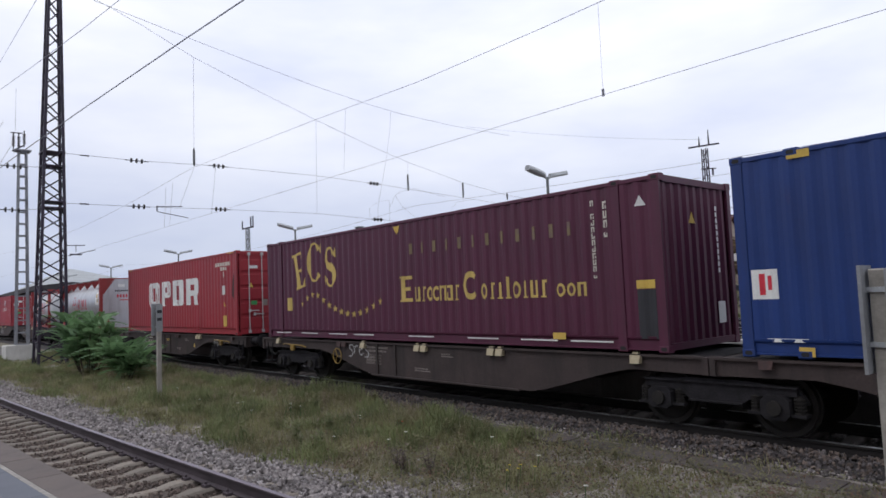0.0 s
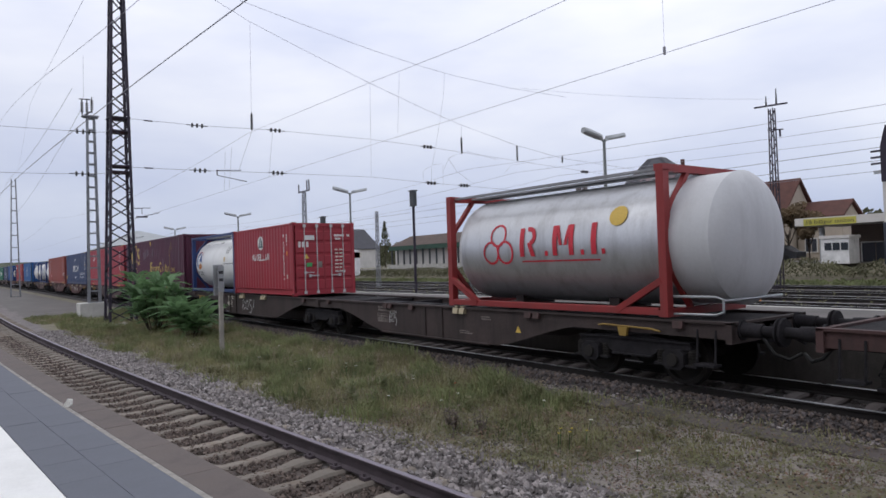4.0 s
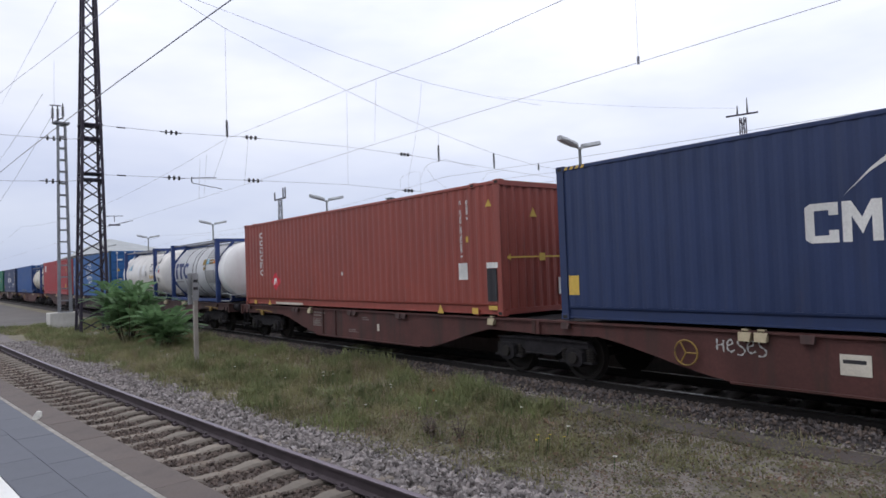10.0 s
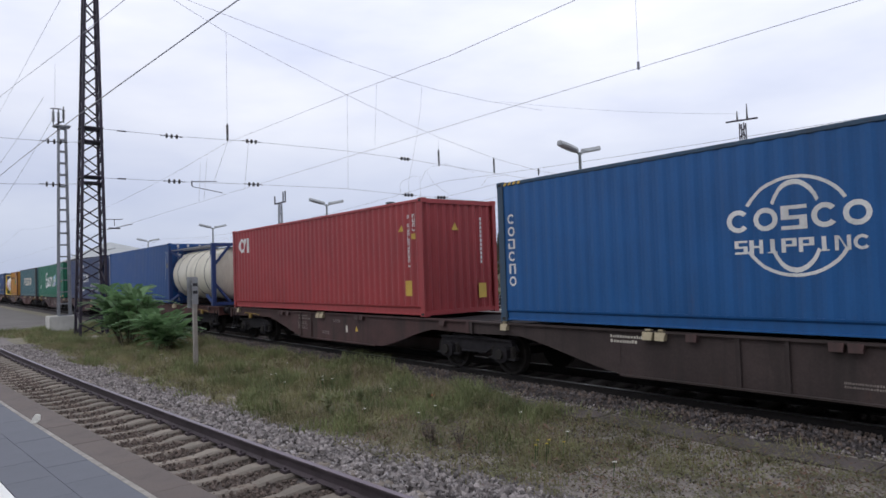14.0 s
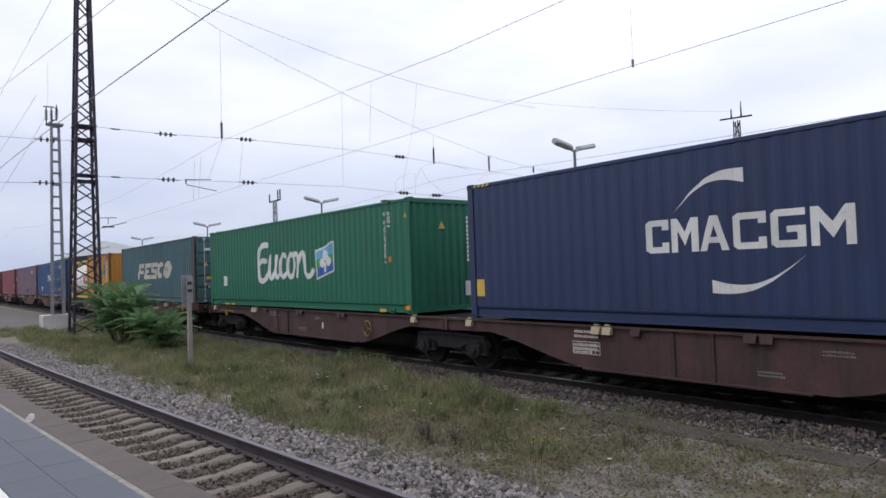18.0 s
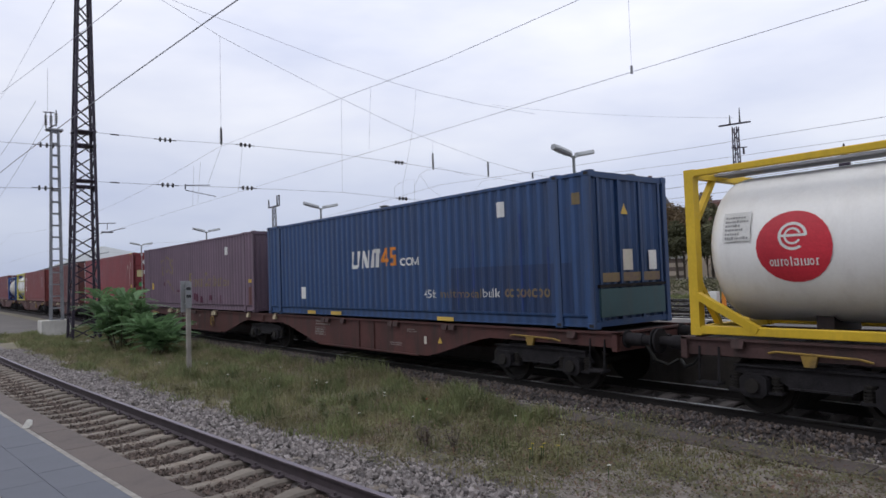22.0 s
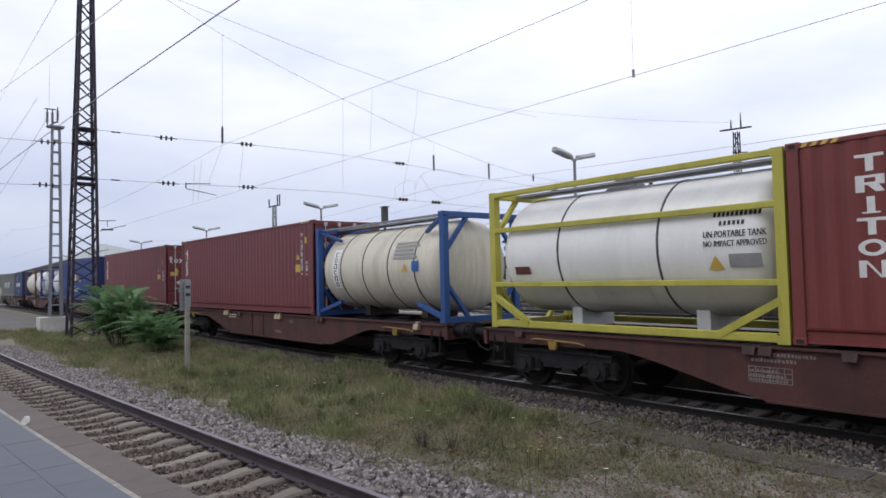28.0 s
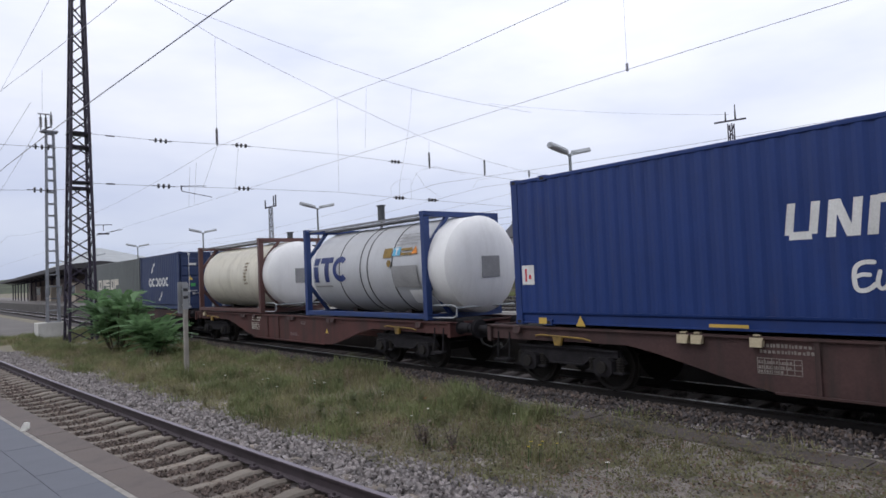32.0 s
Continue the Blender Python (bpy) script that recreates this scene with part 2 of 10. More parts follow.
M = {
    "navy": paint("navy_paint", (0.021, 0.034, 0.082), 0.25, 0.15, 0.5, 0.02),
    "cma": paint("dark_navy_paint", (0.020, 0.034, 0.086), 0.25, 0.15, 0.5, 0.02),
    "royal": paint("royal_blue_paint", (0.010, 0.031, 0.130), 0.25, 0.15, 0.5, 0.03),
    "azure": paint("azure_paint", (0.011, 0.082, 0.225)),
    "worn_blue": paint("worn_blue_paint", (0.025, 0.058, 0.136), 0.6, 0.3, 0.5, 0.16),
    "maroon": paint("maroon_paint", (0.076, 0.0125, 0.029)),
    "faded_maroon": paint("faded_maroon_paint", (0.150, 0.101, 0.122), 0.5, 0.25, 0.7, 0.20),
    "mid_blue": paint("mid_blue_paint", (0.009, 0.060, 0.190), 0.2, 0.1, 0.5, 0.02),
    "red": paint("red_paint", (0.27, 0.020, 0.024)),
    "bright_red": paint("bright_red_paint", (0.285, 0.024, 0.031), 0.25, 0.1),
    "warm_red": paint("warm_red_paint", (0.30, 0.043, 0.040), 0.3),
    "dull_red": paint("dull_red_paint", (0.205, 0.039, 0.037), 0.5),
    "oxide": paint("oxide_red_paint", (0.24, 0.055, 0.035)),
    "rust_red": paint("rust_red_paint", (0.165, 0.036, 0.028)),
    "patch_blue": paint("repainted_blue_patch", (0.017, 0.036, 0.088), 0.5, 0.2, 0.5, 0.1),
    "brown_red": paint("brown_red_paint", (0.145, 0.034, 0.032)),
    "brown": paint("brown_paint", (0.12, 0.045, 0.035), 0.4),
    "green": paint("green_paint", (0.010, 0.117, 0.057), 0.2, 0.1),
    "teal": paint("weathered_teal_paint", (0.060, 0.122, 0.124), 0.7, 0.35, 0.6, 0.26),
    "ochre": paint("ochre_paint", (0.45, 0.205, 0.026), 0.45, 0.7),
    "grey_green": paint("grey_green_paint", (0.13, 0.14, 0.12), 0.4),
    "white_mark": mat("white_marking", (0.72, 0.72, 0.70), 0.6, dirt=0.3, dirt_color=(0.35, 0.33, 0.31)),
    "cream_mark": mat("cream_marking", (0.62, 0.58, 0.50), 0.6, dirt=0.3, dirt_color=(0.3, 0.27, 0.23)),
    "yellow_mark": mat("yellow_marking", (0.62, 0.42, 0.085), 0.6, dirt=0.25, dirt_color=(0.3, 0.2, 0.08)),
    "faded_mark": mat("faded_yellow_marking", (0.225, 0.17, 0.09), 0.7, dirt=0.95, dirt_color=(0.155, 0.105, 0.115)),
    "scrape_mark": mat("scraped_bare_paint", (0.20, 0.15, 0.19), 0.7, dirt=0.5, dirt_color=(0.13, 0.07, 0.09)),
    "gold_mark": mat("gold_lettering", (0.56, 0.41, 0.12), 0.6, dirt=0.2, dirt_color=(0.25, 0.15, 0.08)),
    "faded_notice": mat("pale_yellow_paper", (0.60, 0.55, 0.28), 0.8),
    "orange_mark": mat("orange_marking", (0.70, 0.24, 0.03), 0.6),
    "red_mark": mat("red_marking", (0.55, 0.03, 0.05), 0.55),
    "blue_mark": mat("blue_marking", (0.03, 0.12, 0.38), 0.55),
    "sky_mark": mat("light_blue_marking", (0.12, 0.42, 0.62), 0.55),
    "green_mark": mat("green_marking", (0.06, 0.30, 0.10), 0.55),
    "dark_mark": mat("dark_marking", (0.03, 0.03, 0.035), 0.6),
    "grey_mark": mat("grey_marking", (0.30, 0.30, 0.30), 0.6),
    "spray": mat("white_spray_paint", (0.47, 0.47, 0.46), 0.6, var=0.25, dirt=0.3, dirt_color=(0.2, 0.17, 0.15)),
    "steel": mat("grey_steel", (0.28, 0.28, 0.29), 0.5, 0.6, rust=0.3),
    "galvanised": mat("galvanised_steel", (0.42, 0.44, 0.46), 0.55, 0.5, dirt=0.3, dirt_color=(0.2, 0.2, 0.2)),
    "rod": mat("zinc_rod", (0.52, 0.52, 0.52), 0.5, 0.3, rust=0.25),
    "rail_top": mat("worn_rail_head", (0.20, 0.175, 0.205), 0.42, 0.6, 0.15),
    "rail_bright": mat("polished_rail_head", (0.42, 0.42, 0.44), 0.32, 0.9, 0.1),
    "rail": mat("rusty_rail", (0.068, 0.054, 0.062), 0.7, 0.2, 0.25, 3, 60, 0.3),
    "wagon": mat("wagon_brown", (0.0707, 0.03783, 0.03638), 0.75, 0, 0.25, 1.2, 30, 0.2, 0.8, (0.035, 0.028, 0.025), True, 0.3),
    "wagon_red": mat("wagon_oxide", (0.084, 0.033, 0.030), 0.75, 0, 0.22, 1.2, 30, 0.2, 0.85, (0.045, 0.03, 0.026), True, 0.3),
    "wagon_dark": mat("wagon_soot_brown", (0.0505, 0.03686, 0.03531), 0.8, 0, 0.25, 1.2, 30, 0.2, 0.6, (0.025, 0.022, 0.02), True, 0.2),
    "trough": mat("dusty_trough_lid", (0.09898, 0.08342, 0.07918), 0.95, 0, 0.2, 2, 40, 0.3, 0.6, (0.09, 0.08, 0.068), random_tint=0.12),
    "bogie": mat("bogie_grime", (0.021, 0.0195, 0.022), 0.9, 0.0, 0.4, 5, 50, 0.5, spec=0.2),
    "wheel": mat("wheel_steel", (0.018, 0.0155, 0.014), 0.8, 0.1, 0.3, 6, 40, 0.2),
    "lever": mat("yellow_brake_lever", (0.29, 0.185, 0.04), 0.65, dirt=0.9, dirt_color=(0.085, 0.06, 0.04)),
    "tan": mat("tan_bracket", (0.42, 0.36, 0.24), 0.7, dirt=0.5, dirt_color=(0.12, 0.09, 0.07)),
    "tank_white": mat("tank_white_paint", (0.79, 0.77, 0.73), 0.42, 0, 0.06, 0.8, 20, 0.03, 0.4, (0.42, 0.39, 0.35), True, 0.05),
    "tank_clean": mat("clean_white_paint", (0.86, 0.86, 0.845), 0.38, 0, 0.04, 0.8, 20, 0.02, 0.2, (0.55, 0.53, 0.50), True),
    "band_dark": mat("dark_tank_band", (0.075, 0.075, 0.08), 0.6),
    "navy_mark": mat("navy_marking", (0.015, 0.03, 0.14), 0.55, dirt=0.4, dirt_color=(0.12, 0.15, 0.25)),
    "tank_cream": mat("tank_cream_paint", (0.68, 0.64, 0.53), 0.45, 0, 0.07, 0.8, 20, 0.03, 0.4, (0.36, 0.32, 0.25), True, 0.1),
    "tank_silver": mat("silver_cladding", (0.53, 0.54, 0.56), 0.38, 0.6, 0.08, 0.8, 20, 0.03, 0.45, (0.27, 0.26, 0.26), True),
    "tank_grey": mat("grey_cladding", (0.52, 0.53, 0.545), 0.45, 0.0, 0.06, 0.8, 20, 0.03, 0.35, (0.37, 0.37, 0.38), True),
    "frame_blue": paint("blue_frame_paint", (0.018, 0.04, 0.13), 0.45, 0.3, 0.5, 0.0),
    "frame_light_blue": paint("mid_blue_frame_paint", (0.022, 0.075, 0.22), 0.45, 0.3, 0.5, 0.0),
    "frame_red": paint("red_frame_paint", (0.23, 0.025, 0.020), 0.4, 0.4, 0.5, 0.0),
    "frame_yellow": paint("yellow_frame_paint", (0.60, 0.40, 0.02), 0.35, 0.3, 0.5, 0.0),
    "frame_lime": paint("lime_yellow_frame_paint", (0.42, 0.385, 0.06), 0.35, 0.3, 0.5, 0.0),
    "frame_brown": paint("brown_frame_paint", (0.10, 0.045, 0.035), 0.35, 0.3, 0.5, 0.0),
    "rubber": mat("dark_rubber", (0.02, 0.02, 0.02), 0.8),
    "mast": mat("mast_paint", (0.037, 0.030, 0.046), 0.6, 0.3, 0.3, 2, 30, 0.2, rust=0.3),
    "zinc_mast": mat("weathered_zinc", (0.24, 0.25, 0.27), 0.6, 0.4, 0.2, 2, 30, 0.1),
    "wire": mat("copper_wire", (0.26, 0.26, 0.29), 0.6, 0.3),
    "thin_wire": mat("steel_wire", (0.34, 0.34, 0.38), 0.6, 0.3),
    "insulator": mat("dark_glaze", (0.018, 0.016, 0.02), 0.3),
    "concrete": mat("weathered_concrete", (0.42, 0.41, 0.38), 0.9, 0, 0.15, 2, 50, 0.3, 0.5, (0.22, 0.20, 0.17), True),
    "rust_mark": mat("rust_stain", (0.13, 0.058, 0.025), 0.9, 0, 0.35, 3, 40, 0.2),
    "azure_rust": paint("stained_azure_paint", (0.040, 0.075, 0.110), 0.7, 0.8, 0.7, 0.0),
    "teal_rust": paint("rusty_teal_paint", (0.085, 0.078, 0.075), 0.6, 0.8, 0.8, 0.0),
    "ochre_rust": paint("rusty_ochre_paint", (0.17, 0.075, 0.025), 0.6, 0.9, 0.8, 0.0),
    "verge_leaf": mat("verge_leaf", (0.115, 0.115, 0.062), 0.8, 0, 0.45, 0.7, 10, 0.0, 0.4, (0.10, 0.075, 0.045)),
    "pale_concrete": mat("pale_concrete", (0.55, 0.54, 0.51), 0.9, 0, 0.12, 2, 50, 0.3, 0.35, (0.3, 0.28, 0.25), True),
    "green_board": mat("dark_green_board", (0.03, 0.07, 0.05), 0.7, 0, 0.2, 2, 20, 0.1),
    "lamp_pole": mat("grey_pole_paint", (0.20, 0.215, 0.215), 0.6, 0.2, 0.15, 2, 30, 0.1),
    "zinc_dark": mat("dark_grey_signal", (0.07, 0.075, 0.08), 0.6, 0.2, 0.2, 3, 30, 0.1),
    "brown_bed": mat("rusty_track_bed", (0.092, 0.073, 0.064), 0.95, 0, 0.4, 3, 28, 0.9, 0.4, (0.045, 0.036, 0.03)),
    "autumn_leaf": mat("autumn_leaf", (0.17, 0.125, 0.075), 0.8, 0, 0.4, 0.8, 10, 0.0, 0.5, (0.12, 0.07, 0.04)),
    "herb": mat("low_herb_leaf", (0.195, 0.195, 0.105), 0.7, 0, 0.45, 0.7, 9, 0.0, 0.5, (0.16, 0.115, 0.07)),
    "red_herb": mat("withered_dock", (0.16, 0.10, 0.07), 0.8, 0, 0.35, 1.2, 9, 0.0),
    "roof_brown": mat("brown_roof_tile", (0.085, 0.06, 0.05), 0.85, 0, 0.25, 1, 12, 0.4),
    "sleeper": mat("sleeper_concrete", (0.225, 0.196, 0.166), 0.9, 0, 0.2, 3, 60, 0.3, 0.6, (0.12, 0.085, 0.06), random_tint=0.22),
    # sleeper colour lowered to carry the shade under the train
    "sleeper_dark": mat("darkened_sleeper", (0.1414, 0.1212, 0.1177), 0.9, 0, 0.25, 3, 60, 0.3, 0.6, (0.04, 0.033, 0.028), random_tint=0.25),
    "stone": mat("ballast_stone", (0.225, 0.203, 0.197), 0.9, 0, 0.25, 5, 30, 0.3, island=0.55),
    "stone_light": mat("pale_ballast_stone", (0.31, 0.288, 0.285), 0.9, 0, 0.2, 5, 30, 0.3, island=0.3),
    "stone_brown": mat("rust_dusted_ballast", (0.118, 0.091, 0.078), 0.9, 0, 0.25, 5, 30, 0.3, island=0.45),
    "paver": mat("grey_paver", (0.122, 0.131, 0.156), 0.8, 0, 0.10, 2.5, 70, 0.15, 0.25, (0.11, 0.11, 0.12), random_tint=0.015),
    "edging": mat("brown_edge_stone", (0.132, 0.110, 0.102), 0.9, 0, 0.22, 3, 70, 0.4, 0.5, (0.085, 0.066, 0.054), random_tint=0.05),
    "joint": mat("sandy_joint", (0.28, 0.265, 0.24), 0.95, 0, 0.25, 8, 60, 0.2),
    "white_line": mat("white_line_paint", (0.78, 0.78, 0.76), 0.7, 0, 0.06, 2, 60, 0.1, 0.2, (0.5, 0.5, 0.48)),
    "wood_post": mat("grey_post", (0.30, 0.28, 0.25), 0.85, 0, 0.2, 3, 50, 0.3, 0.4, (0.16, 0.14, 0.12), True),
    "sign_back": mat("aluminium_sign_back", (0.30, 0.31, 0.32), 0.5, 0.4, dirt=0.4, dirt_color=(0.12, 0.12, 0.12)),
    "sign_blue": mat("station_sign_blue", (0.025, 0.03, 0.13), 0.4),
    "lamp_white": mat("lamp_housing", (0.40, 0.42, 0.43), 0.5, 0.1, dirt=0.3, dirt_color=(0.3, 0.3, 0.3)),
    "asphalt": mat("pale_asphalt", (0.122, 0.113, 0.106), 0.9, 0, 0.2, 0.6, 40, 0.2),
    "roof_slate": mat("slate_roof", (0.055, 0.055, 0.065), 0.7, 0, 0.2, 1, 12, 0.3),
    "roof_tile": mat("red_roof_tile", (0.095, 0.042, 0.034), 0.85, 0, 0.25, 1, 12, 0.4),
    "roof_zinc": mat("pale_roof_sheet", (0.34, 0.36, 0.37), 0.6, 0.2, 0.15, 0.4, 10, 0.1),
    "canopy": mat("dark_canopy", (0.05, 0.048, 0.05), 0.8),
    "pink": mat("pink_plaster", (0.44, 0.32, 0.32), 0.9, 0, 0.08, 0.5, 20, 0.1, 0.25, (0.32, 0.2, 0.19), True),
    "white_wall": mat("white_plaster", (0.60, 0.58, 0.55), 0.9, 0, 0.08, 0.5, 20, 0.1, 0.25, (0.4, 0.38, 0.35), True),
    "beige": mat("beige_plaster", (0.42, 0.36, 0.29), 0.9, 0, 0.1, 0.5, 20, 0.1, 0.25, (0.28, 0.24, 0.2), True),
    "glass": mat("dark_window", (0.035, 0.042, 0.05), 0.12, 0, 0.1, 1, 5, 0.0, spec=0.6),
    "window_frame": mat("white_window_frame", (0.62, 0.61, 0.58), 0.6),
    "van_white": mat("white_van_paint", (0.72, 0.72, 0.71), 0.3),
    "green_grass": mat("fresh_grass", (0.180, 0.205, 0.095), 0.75, 0, 0.35, 0.9, 8, 0.0),
    "shrub_leaf": mat("shrub_leaf", (0.15, 0.26, 0.12), 0.5, 0, 0.3, 1.5, 20, 0.0, random_tint=0.3),
    # wall colour lowered to hold the shade behind the train
    "darkened_wall": mat("darkened_platform_wall", (0.10, 0.092, 0.085), 0.9, 0, 0.25, 1.5, 30, 0.3, 0.6, (0.045, 0.04, 0.036), True),
    # near-black rail colour includes the shade below the wagons
    "rail_dark": mat("darkened_rail", (0.016, 0.0135, 0.013), 0.9, 0.0, 0.25, 3, 60, 0.3),
    # soot plus painted-in shade of the train above
    "sooty_shaded_stone": mat("sooty_shaded_ballast_stone", (0.098, 0.086, 0.086), 0.9, 0, 0.3, 5, 30, 0.3, island=0.5),
    "dim_mark": mat("grimy_stencil", (0.24, 0.21, 0.19), 0.7, 0, 0.3, 6, 40, 0.1, 0.7, (0.09, 0.06, 0.05)),
    # dark brick; at the far platform it also stands for canopy shade
    "brick_and_shade": mat("dark_brick_and_shade", (0.14, 0.11, 0.095), 0.9, 0, 0.2, 0.5, 10, 0.2),
    "leaf": mat("fresh_leaf", (0.06, 0.14, 0.045), 0.6, 0, 0.35, 3, 20, 0.0, random_tint=0.1),
    "leaf_dark": mat("tree_leaf", (0.080, 0.083, 0.044), 0.7, 0, 0.4, 1.2, 10, 0.0),
    "bark": mat("bark", (0.07, 0.055, 0.042), 0.9, 0, 0.3, 4, 40, 0.5),
    "grass": mat("meadow_grass", (0.250, 0.242, 0.128), 0.8, 0, 0.4, 0.9, 8, 0.0, 0.45, (0.16, 0.13, 0.07)),
    "dry_grass": mat("dry_grass", (0.34, 0.28, 0.20), 0.85, 0, 0.35, 1.3, 8, 0.0),
    "flower": mat("white_petal", (0.75, 0.74, 0.68), 0.7),
    "poppy": mat("orange_petal", (0.62, 0.10, 0.03), 0.7),
    "yellow_flower": mat("yellow_petal", (0.62, 0.48, 0.04), 0.7),
    "soil": mat("gritty_soil", (0.29, 0.258, 0.236), 0.95, 0, 0.3, 1.5, 30, 0.5, 0.4, (0.075, 0.066, 0.05)),
    "gravel": mat("gravel_bed", (0.182, 0.163, 0.16), 0.95, 0, 0.4, 3, 28, 0.9, 0.4, (0.07, 0.06, 0.052)),
    # bed colour holds both soot and the shade under the train
    "shade_bed": mat("sooty_shaded_bed", (0.0505, 0.04462, 0.04494), 0.95, 0, 0.4, 3, 28, 0.9, 0.4, (0.03, 0.027, 0.024)),
    "meadow": mat("meadow_soil", (0.18, 0.163, 0.115), 0.95, 0, 0.35, 0.8, 20, 0.5, 0.4, (0.13, 0.11, 0.075)),
    "hill": mat("wooded_hill", (0.055, 0.065, 0.04), 0.95, 0, 0.4, 0.03, 0.4, 0.3),
}


def leafy(m, share):
    """Thin leaves let a share of the light through."""
    nt = m.node_tree
    bsdf, out = nt.nodes["Principled BSDF"], nt.nodes["Material Output"]
    thin = nt.nodes.new("ShaderNodeBsdfTranslucent")
    mix = nt.nodes.new("ShaderNodeMixShader")
    mix.inputs["Fac"].default_value = share
    nt.links.new(bsdf.inputs["Base Color"].links[0].from_socket, thin.inputs["Color"])
    nt.links.new(bsdf.outputs["BSDF"], mix.inputs[1])
    nt.links.new(thin.outputs["BSDF"], mix.inputs[2])
    nt.links.new(mix.outputs["Shader"], out.inputs["Surface"])


for k in ("shrub_leaf", "leaf", "grass", "green_grass", "dry_grass", "herb", "autumn_leaf", "leaf_dark"):
    leafy(M[k], 0.4)


# ---------- mesh building ----------
class Mesh:
    """Collects faces for one mesh."""

    def __init__(self):
        self.v, self.f = [], []

    def face(self, *pts):
        n = len(self.v)
        self.v.extend(pts)
        self.f.append(tuple(range(n, n + len(pts))))
        return self

    def box(self, x0, x1, y0, y1, z0, z1, c=0.0):
        """A box; c chamfers its four long (x) edges."""
        if c:
            prof = [(y0 + c, z0), (y1 - c, z0), (y1, z0 + c), (y1, z1 - c), (y1 - c, z1), (y0 + c, z1), (y0, z1 - c), (y0, z0 + c)]
            return self.prism([(x0, *p) for p in prof], (x1 - x0, 0, 0))
        n = len(self.v)
        self.v += [(x0, y0, z0), (x1, y0, z0), (x1, y1, z0), (x0, y1, z0), (x0, y0, z1), (x1, y0, z1), (x1, y1, z1), (x0, y1, z1)]
        self.f += [(n, n + 3, n + 2, n + 1), (n + 4, n + 5, n + 6, n + 7), (n, n + 1, n + 5, n + 4), (n + 1, n + 2, n + 6, n + 5), (n + 2, n + 3, n + 7, n + 6), (n + 3, n, n + 4, n + 7)]
        return self

    def prism(self, ring, shift):
        """Closed ring of points, pushed along shift, with both caps."""
        n, k = len(self.v), len(ring)
        self.v += [tuple(p) for p in ring] + [(p[0] + shift[0], p[1] + shift[1], p[2] + shift[2]) for p in ring]
        self.f += [(n + i, n + (i + 1) % k, n + k + (i + 1) % k, n + k + i) for i in range(k)]
        self.f += [tuple(n + k - 1 - i for i in range(k)), tuple(n + k + i for i in range(k))]
        return self

    def rod(self, a, b, r, seg=6, r2=None):
        """A round bar from a to b."""
        a, b = Vector(a), Vector(b)
        d = (b - a).normalized()
        u = d.orthogonal().normalized()
        w = d.cross(u)
        n = len(self.v)
        for p, q in ((a, r), (b, r if r2 is None else r2)):
            self.v += [tuple(p + q * (math.cos(i * math.tau / seg) * u + math.sin(i * math.tau / seg) * w)) for i in range(seg)]
        self.f += [(n + i, n + (i + 1) % seg, n + seg + (i + 1) % seg, n + seg + i) for i in range(seg)]
        self.f += [tuple(n + seg - 1 - i for i in range(seg)), tuple(n + seg + i for i in range(seg))]
        return self

    def bar(self, a, b, w, h=None):
        """A square bar from a to b."""
        return self.rod(a, b, w * 0.7071, 4)

    def path(self, pts, r, seg=5):
        """A bent round bar or wire through the points, in one piece."""
        pts = [Vector(p) for p in pts]
        n, u = len(self.v), None
        for i, p in enumerate(pts):
            d = (pts[min(i + 1, len(pts) - 1)] - pts[max(i - 1, 0)]).normalized()
            u = d.orthogonal().normalized() if u is None else (u - d * u.dot(d)).normalized()
            w = d.cross(u)
            self.v += [tuple(p + r * (math.cos(k * math.tau / seg) * u + math.sin(k * math.tau / seg) * w)) for k in range(seg)]
        for i in range(len(pts) - 1):
            a, b = n + i * seg, n + (i + 1) * seg
            self.f += [(a + k, a + (k + 1) % seg, b + (k + 1) % seg, b + k) for k in range(seg)]
        e = n + (len(pts) - 1) * seg
        self.f += [tuple(n + seg - 1 - k for k in range(seg)), tuple(e + k for k in range(seg))]
        return self

    def lathe(self, prof, axis="x", seg=28, centre=(0, 0, 0)):
        """A body of revolution from (along, radius) pairs."""
        n, k = len(self.v), len(prof)
        for a, r in prof:
            for i in range(seg):
                c, s = r * math.cos(i * math.tau / seg), r * math.sin(i * math.tau / seg)
                p = (a, c, s) if axis == "x" else (c, a, s) if axis == "y" else (c, s, a)
                self.v.append((p[0] + centre[0], p[1] + centre[1], p[2] + centre[2]))
        for j in range(k - 1):
            for i in range(seg):
                self.f.append((n + j * seg + i, n + j * seg + (i + 1) % seg, n + (j + 1) * seg + (i + 1) % seg, n + (j + 1) * seg + i))
        self.f.append(tuple(n + i for i in range(seg)))
        self.f.append(tuple(n + (k - 1) * seg + i for i in range(seg)))
        return self

    def data(self, name, material, smooth=False):
        me = bpy.data.meshes.new(name)
        me.from_pydata(self.v, [], self.f)
        if material:
            me.materials.append(M[material] if isinstance(material, str) else material)
        if smooth:
            me.polygons.foreach_set("use_smooth", [True] * len(me.polygons))
            me.set_sharp_from_angle(angle=radians(35))
        me.update()
        return me


def part(name, mesh, material, parent, label="", smooth=False, at=None):
    """Links a Mesh (or finished mesh data) as one object under its thing."""
    me = mesh if isinstance(mesh, bpy.types.Mesh) else mesh.data(name, material, smooth)
    ob = new(name, me)
    ob.parent = parent
    if at is not None:
        ob.matrix_basis = at if isinstance(at, Matrix) else Matrix.Translation(at)
    if label:
        ob["label"] = label
    return tagged(ob, kind="stuff") if name in FINE_PRINT else ob


